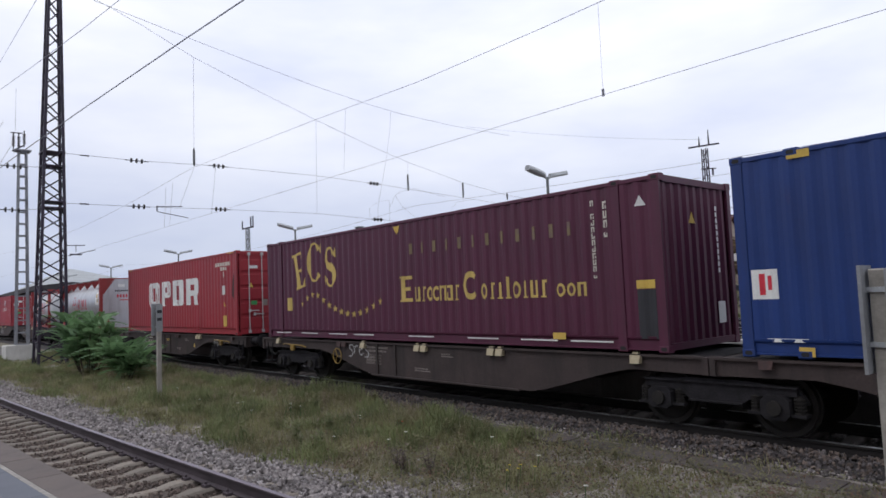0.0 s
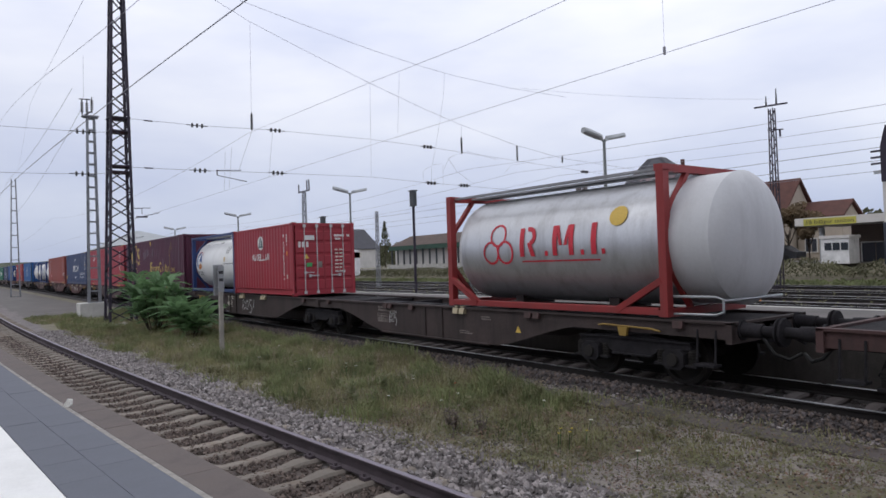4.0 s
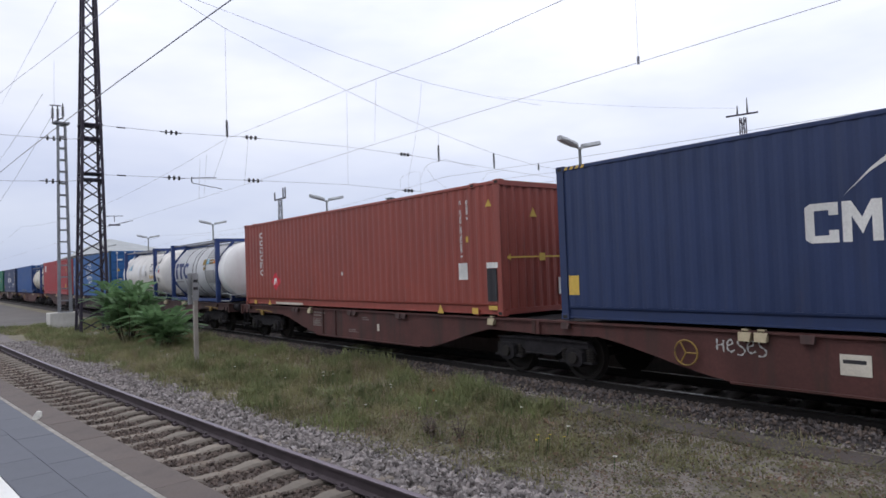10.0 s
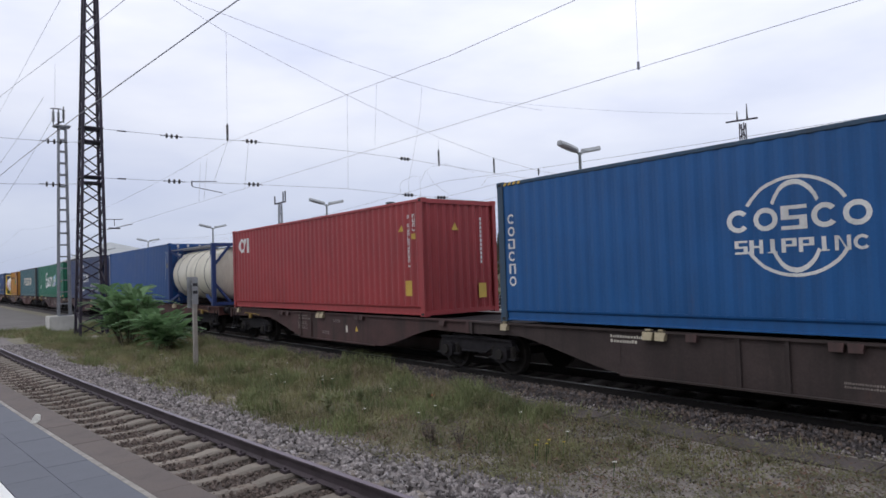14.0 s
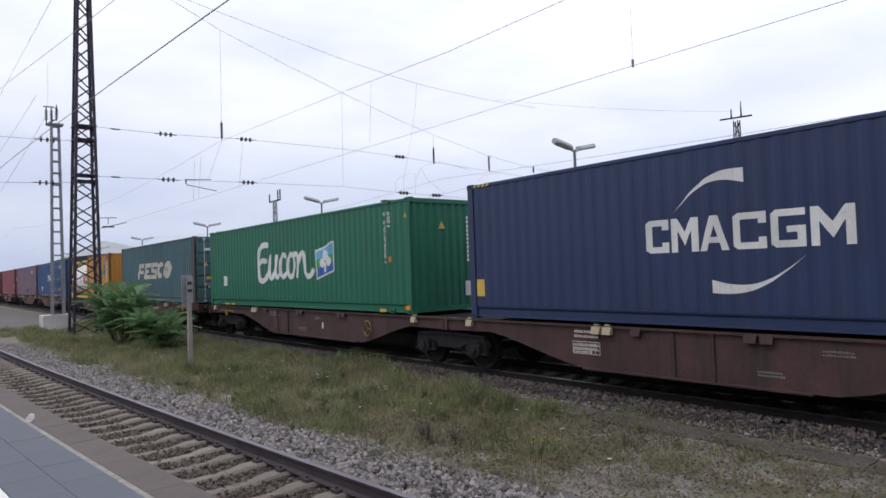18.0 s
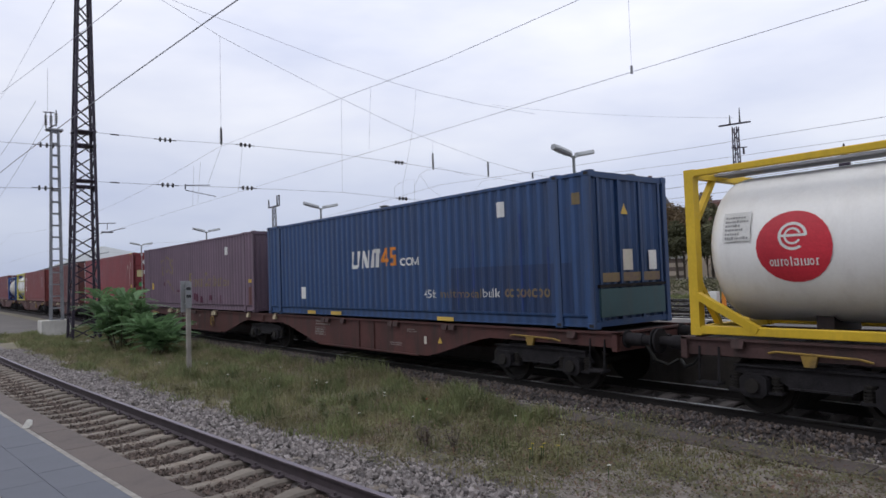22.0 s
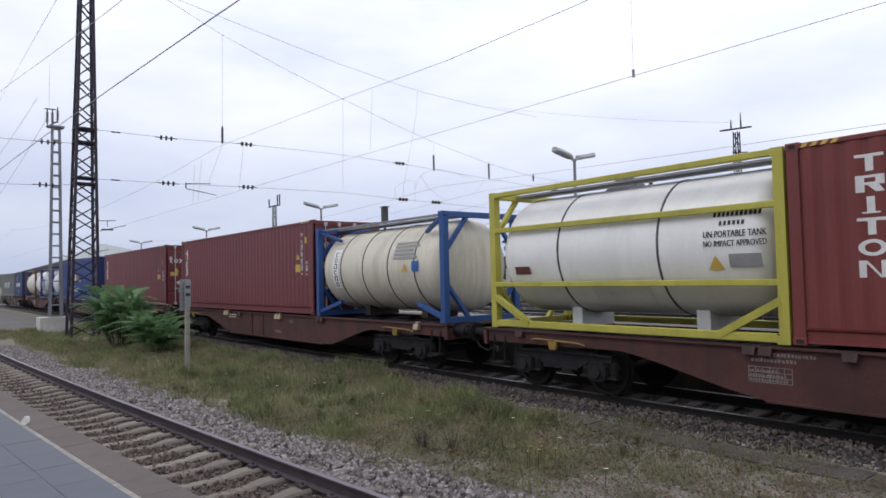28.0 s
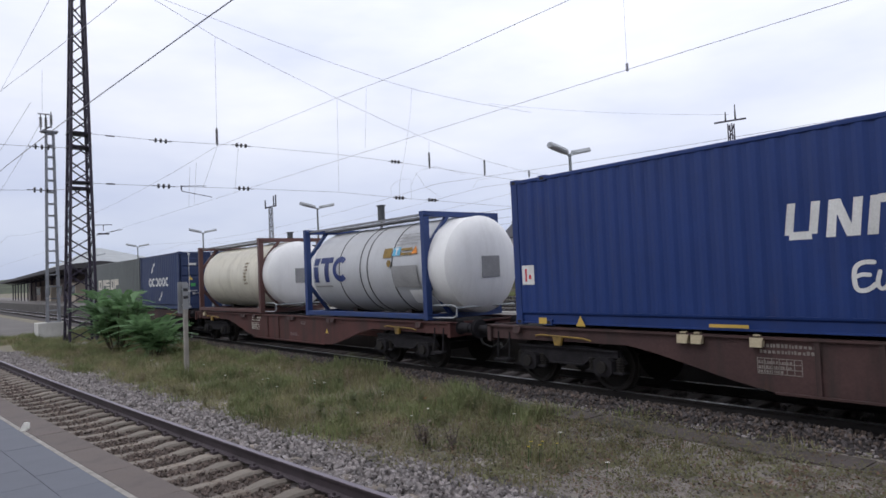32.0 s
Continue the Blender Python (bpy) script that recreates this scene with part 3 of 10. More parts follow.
FINE_PRINT = ("data_print", "identification_mark", "inscription", "small_print", "maker_print", "load_table", "door_data", "door_number", "end_number", "label_print", "strip_print", "dome_print", "white_scrape", "rust_stain", "stained_label")


def thing(name, label, category, at=(0, 0, 0), group="", kind=""):
    ob = new(name)
    ob.empty_display_size = 0.3
    ob.matrix_basis = at if isinstance(at, Matrix) else Matrix.Translation(at)
    return tagged(ob, label, category, group, kind)


def solid(name, mesh, material, label, category, group="", kind="", smooth=False, at=None):
    ob = new(name, mesh.data(name, material, smooth))
    if at is not None:
        ob.matrix_basis = at if isinstance(at, Matrix) else Matrix.Translation(at)
    return tagged(ob, label, category, group, kind)


rnd = random.Random(7)

# ---------- ground, tracks and platform ----------
TRAIN_Y = 10.84
GROUND = -0.24


def rail_y(x):
    """The platform track's outer rail: a curve that straightens far away."""
    return 2.05 + 0.00084 * max(0.0, x + 52.0) ** 2 if x < 16 else 2.05 + 0.00084 * 68 ** 2 + 0.114 * (x - 16)


def near_y(x):
    return rail_y(x) - 0.752


def ground_kind(x, y):
    """0 meadow, 1 gravel, 2 sooty gravel with under-train shade in its colour, 3 soil, 4 asphalt, 5 rusty track bed."""
    n = noise.noise((x * 0.35, y * 0.8, 0)) * 0.5 + noise.noise((x * 1.3, y * 1.6, 5)) * 0.25
    e = rail_y(x)
    if y < e - 0.05:
        return 5
    if y < e + 1.25 + n * 0.7 + (0.35 if x > -12 else 0):
        return 1
    if y < e + 1.75 + n * 1.2 and x > -14:
        return 3
    if x < -44 and y < 8.2:
        return 4
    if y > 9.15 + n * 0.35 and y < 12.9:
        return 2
    if x > -9 and y > 8.4 + n * 0.3:
        return 3
    if y < 9.3:
        return 3 if x > -7 and n > 0.02 else 0
    return 1 if y < 43.6 else 0 if y < 50 else 4 if y < 60 else 0


def verge_z(y):
    """The bank beyond the sidings and the street level above it."""
    return GROUND + 1.45 * min(1.0, max(0.0, (y - 44.3) / 3.0))


def spaced(a, b, fine_a, fine_b, fine, growth=1.16):
    out, v, st = [], fine_a, fine
    while v < fine_b:
        out.append(v)
        v += fine
    while v < b:
        out.append(v)
        st *= growth
        v += st
    out.append(b)
    low, v, st = [], fine_a, fine
    while v > a:
        st *= growth
        v -= st
        low.append(max(v, a))
    return low[::-1] + out


def ground():
    xs, ys = spaced(-3000, 2500, -46, 8, 0.3), spaced(-2500, 3000, 0.6, 13.0, 0.2)
    me = bpy.data.meshes.new("ground")
    verts = []
    for y in ys:
        for x in xs:
            z = verge_z(y) if y > 44 else GROUND + 0.08 * min(1.0, (y - 9.2) / 0.4) if 9.2 < y < 9.95 else GROUND + 0.03 * noise.noise((x * 0.5, y * 0.6, 3)) + 0.015 * noise.noise((x * 2.1, y * 2.3, 1)) if -60 < x < 12 and 4.6 < y < 9.2 else GROUND
            verts.append((x, y, z))
    nx = len(xs)
    faces, kinds = [], []
    for j in range(len(ys) - 1):
        for i in range(nx - 1):
            faces.append((j * nx + i, j * nx + i + 1, (j + 1) * nx + i + 1, (j + 1) * nx + i))
            kinds.append(ground_kind((xs[i] + xs[i + 1]) / 2, (ys[j] + ys[j + 1]) / 2))
    me.from_pydata(verts, [], faces)
    for k in ("meadow", "gravel", "shade_bed", "soil", "asphalt", "brown_bed"):
        me.materials.append(M[k])
    me.polygons.foreach_set("material_index", kinds)
    tagged(new("ground", me), "rough railway land of grass, soil and gravel between the tracks", "ground", kind="structure")


ground()

RAIL = [(-0.07, -0.172), (0.07, -0.172), (0.07, -0.16), (0.012, -0.14), (0.010, -0.045), (0.036, -0.035), (0.036, -0.006), (0.028, 0.0), (-0.028, 0.0), (-0.036, -0.006), (-0.036, -0.035), (-0.010, -0.045), (-0.012, -0.14), (-0.07, -0.16)]


def rail_mesh(name, xs, line):
    """Sweeps the rail section along a line y = line(x); the running surface is bright."""
    me = bpy.data.meshes.new(name)
    v, f, mi, k = [], [], [], len(RAIL)
    for x in xs:
        y = line(x)
        v += [(x, y + a, b) for a, b in RAIL]
    for j in range(len(xs) - 1):
        for i in range(k):
            a, b = j * k + i, j * k + (i + 1) % k
            f.append((a, b, b + k, a + k))
            mi.append(1 if i in (6, 7, 8) else 0)
    me.from_pydata(v, [], f)
    me.materials.append(M["rail"])
    me.materials.append(M["rail_top"])
    me.polygons.foreach_set("material_index", mi)
    return me


def sleeper_mesh():
    """A concrete sleeper: raised rail seats, a waist between them and chamfered shoulders."""
    xs = ((-1.30, 0.10, -0.175), (-1.02, 0.13, -0.172), (-0.45, 0.13, -0.172), (-0.22, 0.10, -0.205), (0.22, 0.10, -0.205), (0.45, 0.13, -0.172), (1.02, 0.13, -0.172), (1.30, 0.10, -0.175))
    m = Mesh()
    for a, w, z in xs:
        m.v += [(-w, a, -0.40), (w, a, -0.40), (w, a, z - 0.03), (w - 0.03, a, z), (-w + 0.03, a, z), (-w, a, z - 0.03)]
    for j in range(len(xs) - 1):
        m.f += [(j * 6 + i, j * 6 + (i + 1) % 6, (j + 1) * 6 + (i + 1) % 6, (j + 1) * 6 + i) for i in range(6)]
    m.f += [tuple(range(6)), tuple(42 + 5 - i for i in range(6))]
    return m


def track(name, label, line, material, x0, x1, lo, hi, clips=False):
    """Rails and sleepers; those between lo and hi are single pieces, the rest one joined mesh."""
    root = thing(name, label, "railway track", kind="structure")
    xs = list(np.arange(x0, x1, 1.5))
    for off in (-0.752, 0.752):
        me = rail_mesh("rail", xs, lambda x, o=off: line(x) + o)
        if material == "sleeper_dark":
            me.materials[0], me.materials[1] = M["rail_dark"], M["rail_bright"]
        part("rail", me, None, root, "rusty steel rail with a polished running edge")
    one = sleeper_mesh().data("sleeper", material)
    rest, base = Mesh(), sleeper_mesh()
    clip = None
    if clips:
        c = Mesh()
        for o in (-0.752, 0.752):
            for sgn in (-1, 1):
                c.box(-0.06, 0.06, o + sgn * 0.12 - 0.04, o + sgn * 0.12 + 0.04, -0.172, -0.135)
                c.rod((0, o + sgn * 0.12, -0.14), (0, o + sgn * 0.12, -0.10), 0.018, 6)
        clip = c.data("rail_fastening", "rail")
    x = x0 + 0.3
    while x < x1:
        m = pose(x, line(x), rnd.uniform(-0.006, 0.004), 0, 0, math.degrees(math.atan2(line(x + 0.5) - line(x - 0.5), 1)) + rnd.uniform(-0.5, 0.5))
        if lo < x < hi:
            s = part("sleeper", one, None, root, at=m)
            if clip:
                part("rail_fastening", clip, None, s)
        else:
            n = len(rest.v)
            rest.v += [tuple(m @ Vector(p)) for p in base.v]
            rest.f += [tuple(n + i for i in q) for q in base.f]
        x += 0.6
    if rest.v:
        tagged(part("far_sleepers", rest, material, root), kind="stuff")
    return root


track("platform_track", "curved railway track with concrete sleepers beside the platform", near_y, "sleeper", -140, 40, -48, 4, True)
track("main_track", "straight railway track with shade-darkened sleepers under the goods train", lambda x: TRAIN_Y, "sleeper_dark", -160, 60, -34, 2)
for k, y in enumerate((28.3, 32.6, 37.0, 42.2)):
    track("side_track", "siding with rusty rails beyond the island platform", lambda x, q=y: q, "sleeper_dark", -190, 60, 999, 999)


def stones(name, label, material, count, spot, size, seed):
    """Loose angular stones strewn over a strip."""
    g = random.Random(seed)
    base = [(1, 0, 0), (-1, 0, 0), (0, 1, 0), (0, -1, 0), (0, 0, 1), (0, 0, -1), (0.62, 0.62, 0.5), (-0.62, 0.55, 0.55)]
    tri = [(0, 2, 6), (6, 2, 4), (0, 6, 4), (2, 1, 7), (7, 1, 4), (2, 7, 4), (1, 3, 4), (3, 0, 4), (2, 0, 5), (1, 2, 5), (3, 1, 5), (0, 3, 5)]
    v, f = [], []
    for _ in range(count):
        x, y, z = spot(g)
        s = size * g.uniform(0.55, 1.35)
        q = Euler((g.uniform(0, 6), g.uniform(0, 6), g.uniform(0, 6))).to_matrix()
        n = len(v)
        sx, sy, sz = s * g.uniform(0.7, 1.25), s * g.uniform(0.7, 1.2), s * g.uniform(0.55, 0.95)
        for p in base:
            r = q @ Vector((p[0] * sx, p[1] * sy, p[2] * sz)) * g.uniform(0.85, 1.15)
            v.append((x + r.x, y + r.y, z + r.z))
        f += [(n + a, n + b, n + c) for a, b, c in tri]
    me = bpy.data.meshes.new(name)
    me.from_pydata(v, [], f)
    me.materials.append(M[material])
    tagged(new(name, me), label, "ballast", kind="stuff")


def shoulder(g):
    x = 6 - 39 * g.random() ** 1.25
    d = 0.05 + 1.5 * g.random() ** 0.9
    return x, rail_y(x) + d, -0.185 - 0.05 * max(0, d - 0.6)


def cess(g):
    x = 3 - 36 * g.random() ** 1.2
    return x, rail_y(x) + 1.0 + 1.2 * g.random() ** 1.6, -0.225


def between(g):
    x = 2 - 34 * g.random() ** 1.3
    return x, near_y(x) + g.uniform(-0.68, 0.68), -0.212 - 0.02 * g.random()


def main_bed(g):
    x = 4 - 40 * g.random()
    y = 9.2 + 0.82 * g.random()
    return x, y, -0.225 + 0.10 * min(1.0, (y - 9.2) / 0.4)


def main_edge(g):
    x = 4 - 40 * g.random()
    return x, 9.12 + 0.5 * g.random(), -0.215


def soil_spot(g):
    x = 3.5 - 13 * g.random() ** 0.9
    return x, rail_y(x) + 1.0 + (8.9 - rail_y(x) - 1.0) * g.random(), GROUND + 0.005


def main_inner(g):
    x = 4 - 40 * g.random()
    return x, 10.1 + 2.6 * g.random(), -0.225


stones("ballast_shoulder", "grey crushed stone ballast along the track shoulder", "stone", 13000, shoulder, 0.041, 1)
stones("pale_ballast", "pale crushed stones among the ballast", "stone_light", 3000, shoulder, 0.034, 2)
stones("scattered_gravel", "small gravel thinning out into the grass", "stone", 3000, cess, 0.022, 3)
stones("brown_ballast", "rust-dusted ballast between the sleepers", "stone_brown", 15000, between, 0.027, 4)
stones("main_line_ballast", "brown dusty ballast edge of the main line", "stone_brown", 5200, main_bed, 0.03, 5)
stones("main_line_grey_ballast", "grey ballast edge of the main line", "sooty_shaded_stone", 6000, main_bed, 0.03, 6)
stones("main_line_pale_stones", "pale stones scattered along the main line", "stone", 5200, main_edge, 0.026, 9)
stones("soil_gravel", "fine gravel scattered over bare soil", "stone", 6500, soil_spot, 0.019, 10)
stones("brown_soil_gravel", "fine brown gravel scattered over bare soil", "stone_brown", 3500, soil_spot, 0.019, 14)
# stones below the wagons, their shade put into the dark colour
stones("sooty_ballast", "dark ballast under the goods train", "sooty_shaded_stone", 4500, main_inner, 0.036, 8)


def platform():
    """Near platform: edge stones, a joint, pavers and the painted line, all following the track's curve."""
    root = thing("platform", "station platform with brown edge stones, grey pavers and a white line", "platform", kind="structure")
    top = 0.76

    def strip(a, b, z0, z1, x0, x1, step):
        m = Mesh()
        xs = list(np.arange(x0, x1 + 0.01, step))
        for p, q in zip(xs, xs[1:]):
            m.prism([(p, rail_y(p) - a, z0), (q, rail_y(q) - a, z0), (q, rail_y(q) - b, z0), (p, rail_y(p) - b, z0)], (0, 0, z1 - z0))
        return m

    part("retaining_wall", strip(2.44, 2.62, -0.4, 0.56, -140, 20, 2.0), "concrete", root, "stained concrete platform wall")
    part("platform_core", strip(2.62, 30.0, -0.4, top - 0.05, -140, 20, 4.0), "darkened_wall", root)
    part("joint_line", strip(2.617, 2.66, 0.5, top - 0.002, -140, 20, 2.0), "joint", root, "sandy pale joint behind the edge stones")
    x = 20.0
    while x > -46:
        a = rail_y(x) - 2.32
        ang = math.degrees(math.atan2(rail_y(x) - rail_y(x - 1.0), 1.0))
        m = Mesh().box(-0.998, 0, -0.297, 0, -0.20, 0.0, 0.006)
        part("edge_stone", m, "edging", root, at=pose(x, a, top + rnd.uniform(-0.003, 0.003), 0, 0, ang))
        x -= 1.0
    part("far_edge_stone", strip(2.32, 2.617, 0.56, top, -140, -46, 2.0), "edging", root)
    paver = Mesh().box(-0.5985, 0, -0.317, 0, -0.06, 0.0).data("paver", "paver")
    for row in range(2):
        x = 19.5 + 0.3 * row
        while x > -24:
            off = 2.662 + row * 0.322
            ang = math.degrees(math.atan2(rail_y(x) - rail_y(x - 0.6), 0.6))
            part("paver", paver, None, root, at=pose(x, rail_y(x) - off, top + rnd.uniform(-0.002, 0.001), 0, 0, ang))
            x -= 0.6
    part("far_pavers", strip(2.662, 3.31, top - 0.05, top - 0.001, -140, -24.5, 2.0), "paver", root)
    part("white_line", strip(3.312, 3.66, top - 0.05, top + 0.001, -140, 20, 0.5), "white_line", root, "broad white safety line")
    part("inner_paving", strip(3.662, 30.0, top - 0.05, top - 0.001, -140, 20, 4.0), "paver", root)


platform()



def unseen_blocker():
    """An unseen building, added behind the camera to dim the near container sides."""
    root = thing("unseen_sky_blocker", "long unseen building added behind the platform to block sky light", "station building", kind="structure")
    part("wall", Mesh().box(-14, 60, -26, -12, 0.3, 8.2), "beige", root)
    part("roof", Mesh().prism([(-15, -27, 8.2), (-15, -11, 8.2), (-15, -19, 11.7)], (76, 0, 0)), "roof_slate", root)
    for k in range(14):
        for z in (1.9, 5.6):
            part("pane", Mesh().box(-11.5 + k * 5, -9.6 + k * 5, -12.0, -11.96, z, z + 2.3), "glass", root)


unseen_blocker()

# a pale splash of litter on the platform edge
solid("plastic_scrap", Mesh().prism([(0, 0, 0), (0.10, 0.02, 0.0), (0.13, 0.05, 0.06), (0.11, 0.07, 0.17), (0.06, 0.05, 0.19), (0.02, 0.02, 0.10)], (0.02, 0.035, 0.0)), "flower", "crumpled white plastic scrap lying on the platform edge", "litter", at=pose(-8.42, 0.98, 0.762, 0, 0, 35) @ Matrix.Diagonal((0.55, 0.6, 0.45, 1)))


# cable trough between the grass and the main line
def trough():
    root = thing("cable_trough", "grey concrete cable trough lids in the ground", "cable trough", kind="structure")
    lid = Mesh().box(-0.992, 0, -0.26, 0.26, -0.14, 0.0, 0.02).data("trough_lid", "trough")
    x = 4.0
    while x > -9:
        part("trough_lid", lid, None, root, at=pose(x, 8.72 + rnd.uniform(-0.01, 0.01), GROUND + 0.045 + rnd.uniform(-0.008, 0.008), 0, 0, rnd.uniform(-0.4, 0.4)))
        x -= 1.0


trough()


# ---------- plants ----------
def blades(name, label, material, count, spot, height, seed, width=0.006):
    g = random.Random(seed)
    v, f = [], []
    for _ in range(count):
        x, y, h = spot(g)
        h *= height * g.uniform(0.5, 1.3)
        a, lean = g.uniform(0, math.tau), g.uniform(0.1, 0.75) * h
        dx, dy = math.cos(a), math.sin(a)
        w = width * g.uniform(0.7, 1.6)
        n = len(v)
        v += [(x - dy * w, y + dx * w, GROUND - 0.02), (x + dy * w, y - dx * w, GROUND - 0.02), (x + dx * lean * 0.35 + dy * w * 0.8, y + dy * lean * 0.35 - dx * w * 0.8, GROUND + h * 0.6), (x + dx * lean * 0.35 - dy * w * 0.8, y + dy * lean * 0.35 + dx * w * 0.8, GROUND + h * 0.6), (x + dx * lean, y + dy * lean, GROUND + h)]
        f += [(n, n + 1, n + 2, n + 3), (n + 3, n + 2, n + 4)]
    me = bpy.data.meshes.new(name)
    me.from_pydata(v, [], f)
    me.materials.append(M[material])
    tagged(new(name, me), label, "grass", kind="stuff")


def meadow_spot(g):
    while True:
        x = 2.5 - 46 * g.random() ** 1.15
        y = rail_y(x) + 1.1 + g.random() * (9.3 - rail_y(x) - 1.1)
        n = noise.noise((x * 0.45, y * 0.7, 9)) + 0.6 * noise.noise((x * 1.4, y * 1.8, 2))
        edge = min(1.0, (y - rail_y(x) - 1.0) / 1.2)
        dens = (0.62 if x < -7.5 else 0.34 if x < -5.5 else 0.24) * edge
        if y > 8.42 and x > -10.5:
            dens *= 0.08
        if g.random() < dens + n * 0.75:
            tall = 0.9 + 1.3 * max(0, n) + (0.35 if x < -9 else -0.25 if x > -6 else 0)
            return x, y, max(0.35, tall * (0.45 + 0.55 * edge))


def tuft_spot(g):
    while True:
        x, y, h = meadow_spot(g)
        if noise.noise((x * 0.8, y * 1.1, 14)) > 0.05 and x < -6.5:
            return x, y, h


blades("meadow_grass", "uneven green railway grass with bare patches", "grass", 52000, meadow_spot, 0.125, 11)
blades("green_grass", "fresh green tufts in the railway grass", "green_grass", 21000, tuft_spot, 0.19, 13, 0.008)
blades("dry_grass", "straw-coloured dry stalks among the grass", "dry_grass", 24000, meadow_spot, 0.12, 12, 0.003)


def herbs(name, label, material, clumps, spot, size, seed):
    """Low broad-leaved plants in clumps close to the ground."""
    g = random.Random(seed)
    v, f = [], []
    for _ in range(clumps):
        x, y, h = spot(g)
        r, tall = g.uniform(0.06, 0.24), g.uniform(0.03, 0.16) * h
        for _ in range(int(10 + r * 110)):
            px, py = x + g.gauss(0, r), y + g.gauss(0, r * 0.7)
            pz = GROUND + tall * g.random() ** 0.7 + 0.01
            a, s = g.uniform(0, math.tau), size * g.uniform(0.5, 1.4)
            c, d, k = math.cos(a) * s, math.sin(a) * s, g.uniform(-0.3, 0.8) * s
            n = len(v)
            v += [(px, py, pz), (px + c * 0.5 - d * 0.35, py + d * 0.5 + c * 0.35, pz + k * 0.7), (px + c, py + d, pz + k), (px + c * 0.5 + d * 0.35, py + d * 0.5 - c * 0.35, pz + k * 0.7)]
            f.append((n, n + 1, n + 2, n + 3))
    me = bpy.data.meshes.new(name)
    me.from_pydata(v, [], f)
    me.materials.append(M[material])
    tagged(new(name, me), label, "weeds", kind="stuff")


def edge_spot(g):
    x = 2.5 - 14 * g.random()
    y = rail_y(x) + 1.6 + g.random() * (9.0 - rail_y(x) - 1.6)
    return x, y, 0.7


herbs("low_herbs", "low mixed herbs spreading through the grass", "herb", 1500, meadow_spot, 0.045, 15)
herbs("green_herbs", "fresh green weeds in low clumps", "green_grass", 420, tuft_spot, 0.05, 16)
herbs("soil_herbs", "sparse low weeds on bare gritty soil", "herb", 1700, edge_spot, 0.034, 17)
herbs("withered_herbs", "withered red-brown weeds on bare soil", "red_herb", 420, edge_spot, 0.035, 18)


def weed(g, x, y, h, leaf, n):
    """A clump of upright stems with small leaves."""
    m = Mesh()
    for _ in range(n):
        a, l = g.uniform(0, math.tau), g.uniform(0.05, 0.35) * h
        top = Vector((l * math.cos(a), l * math.sin(a), h * g.uniform(0.6, 1.0)))
        m.rod((top.x * 0.1, top.y * 0.1, 0), top, 0.004, 3, 0.002)
        for k in range(7):
            p = top * g.uniform(0.2, 1.0)
            b = g.uniform(0, math.tau)
            d, e = Vector((math.cos(b), math.sin(b), g.uniform(-0.2, 0.5))) * leaf, Vector((-math.sin(b), math.cos(b), 0)) * leaf * 0.3
            m.face(tuple(p), tuple(p + d * 0.5 + e), tuple(p + d), tuple(p + d * 0.5 - e))
    return m


g = random.Random(21)
weed_kinds = [weed(g, 0, 0, 0.36, 0.07, 9).data("weed", "green_grass"), weed(g, 0, 0, 0.30, 0.06, 10).data("weed", "grass"), weed(g, 0, 0, 0.42, 0.05, 8).data("weed", "dry_grass")]
for k in range(270):
    x, y, h = meadow_spot(g)
    if x < -30:
        continue
    tagged(new("weed", weed_kinds[0 if -13.5 < x < -9 and y < 7.8 and g.random() < 0.6 else g.choice((1, 2))]), "leafy weed clump in the railway grass", "weed", "weeds beside the track").matrix_basis = pose(x, y, GROUND - 0.01, 0, 0, g.uniform(0, 360)) @ Matrix.Scale(g.uniform(0.6, 1.15) * min(1.1, h), 4)
# red-brown dock and a yellow-flowered clump beside the gravel
for x, y in ((-7.6, 5.75), (-7.3, 6.0), (-7.9, 5.9)):
    tagged(new("weed", weed(g, 0, 0, 0.4, 0.06, 12).data("weed", "stone_brown")), "withered red-brown dock at the edge of the gravel", "weed", "weeds beside the track").matrix_basis = pose(x, y, GROUND, 0, 0, g.uniform(0, 360))


def flower(x, y, h, material, label, size=0.03):
    root = thing("wild_flower", label, "flower", (x, y, GROUND), "wild flowers")
    part("stem", Mesh().rod((0, 0, 0), (0.02, 0.01, h), 0.004, 4), "leaf", root)
    m = Mesh()
    for k in range(6):
        a = k * math.tau / 6
        c, s = math.cos(a), math.sin(a)
        m.face((0.02, 0.01, h), (0.02 + size * c - size * 0.4 * s, 0.01 + size * s + size * 0.4 * c, h + size * 0.4), (0.02 + size * 1.4 * c, 0.01 + size * 1.4 * s, h + size * 0.3), (0.02 + size * c + size * 0.4 * s, 0.01 + size * s - size * 0.4 * c, h + size * 0.4))
    part("blossom", m, material, root)


flower(-10.15, 7.66, 0.14, "poppy", "orange-red poppy in the grass", 0.055)
for x, y, h in ((-14.6, 6.55, 0.25), (-14.75, 6.5, 0.22), (-13.6, 6.3, 0.2), (-12.0, 5.75, 0.1), (-9.1, 6.95, 0.2), (-9.05, 6.55, 0.15), (-17.4, 7.2, 0.3), (-20.5, 5.7, 0.35), (-20.9, 5.75, 0.3), (-22.8, 5.6, 0.3), (-19.8, 5.6, 0.3), (-13.2, 7.0, 0.28), (-13.0, 6.9, 0.24), (-12.85, 7.05, 0.26), (-11.0, 7.3, 0.22), (-10.85, 7.2, 0.2), (-10.0, 6.1, 0.15), (-15.8, 7.4, 0.3), (-16.0, 6.1, 0.25), (-18.3, 6.4, 0.3), (-7.6, 7.5, 0.22), (-4.9, 6.3, 0.22), (-6.3, 7.1, 0.2)):
    flower(x, y, h, "flower", "small white wild flower in the grass", 0.024)
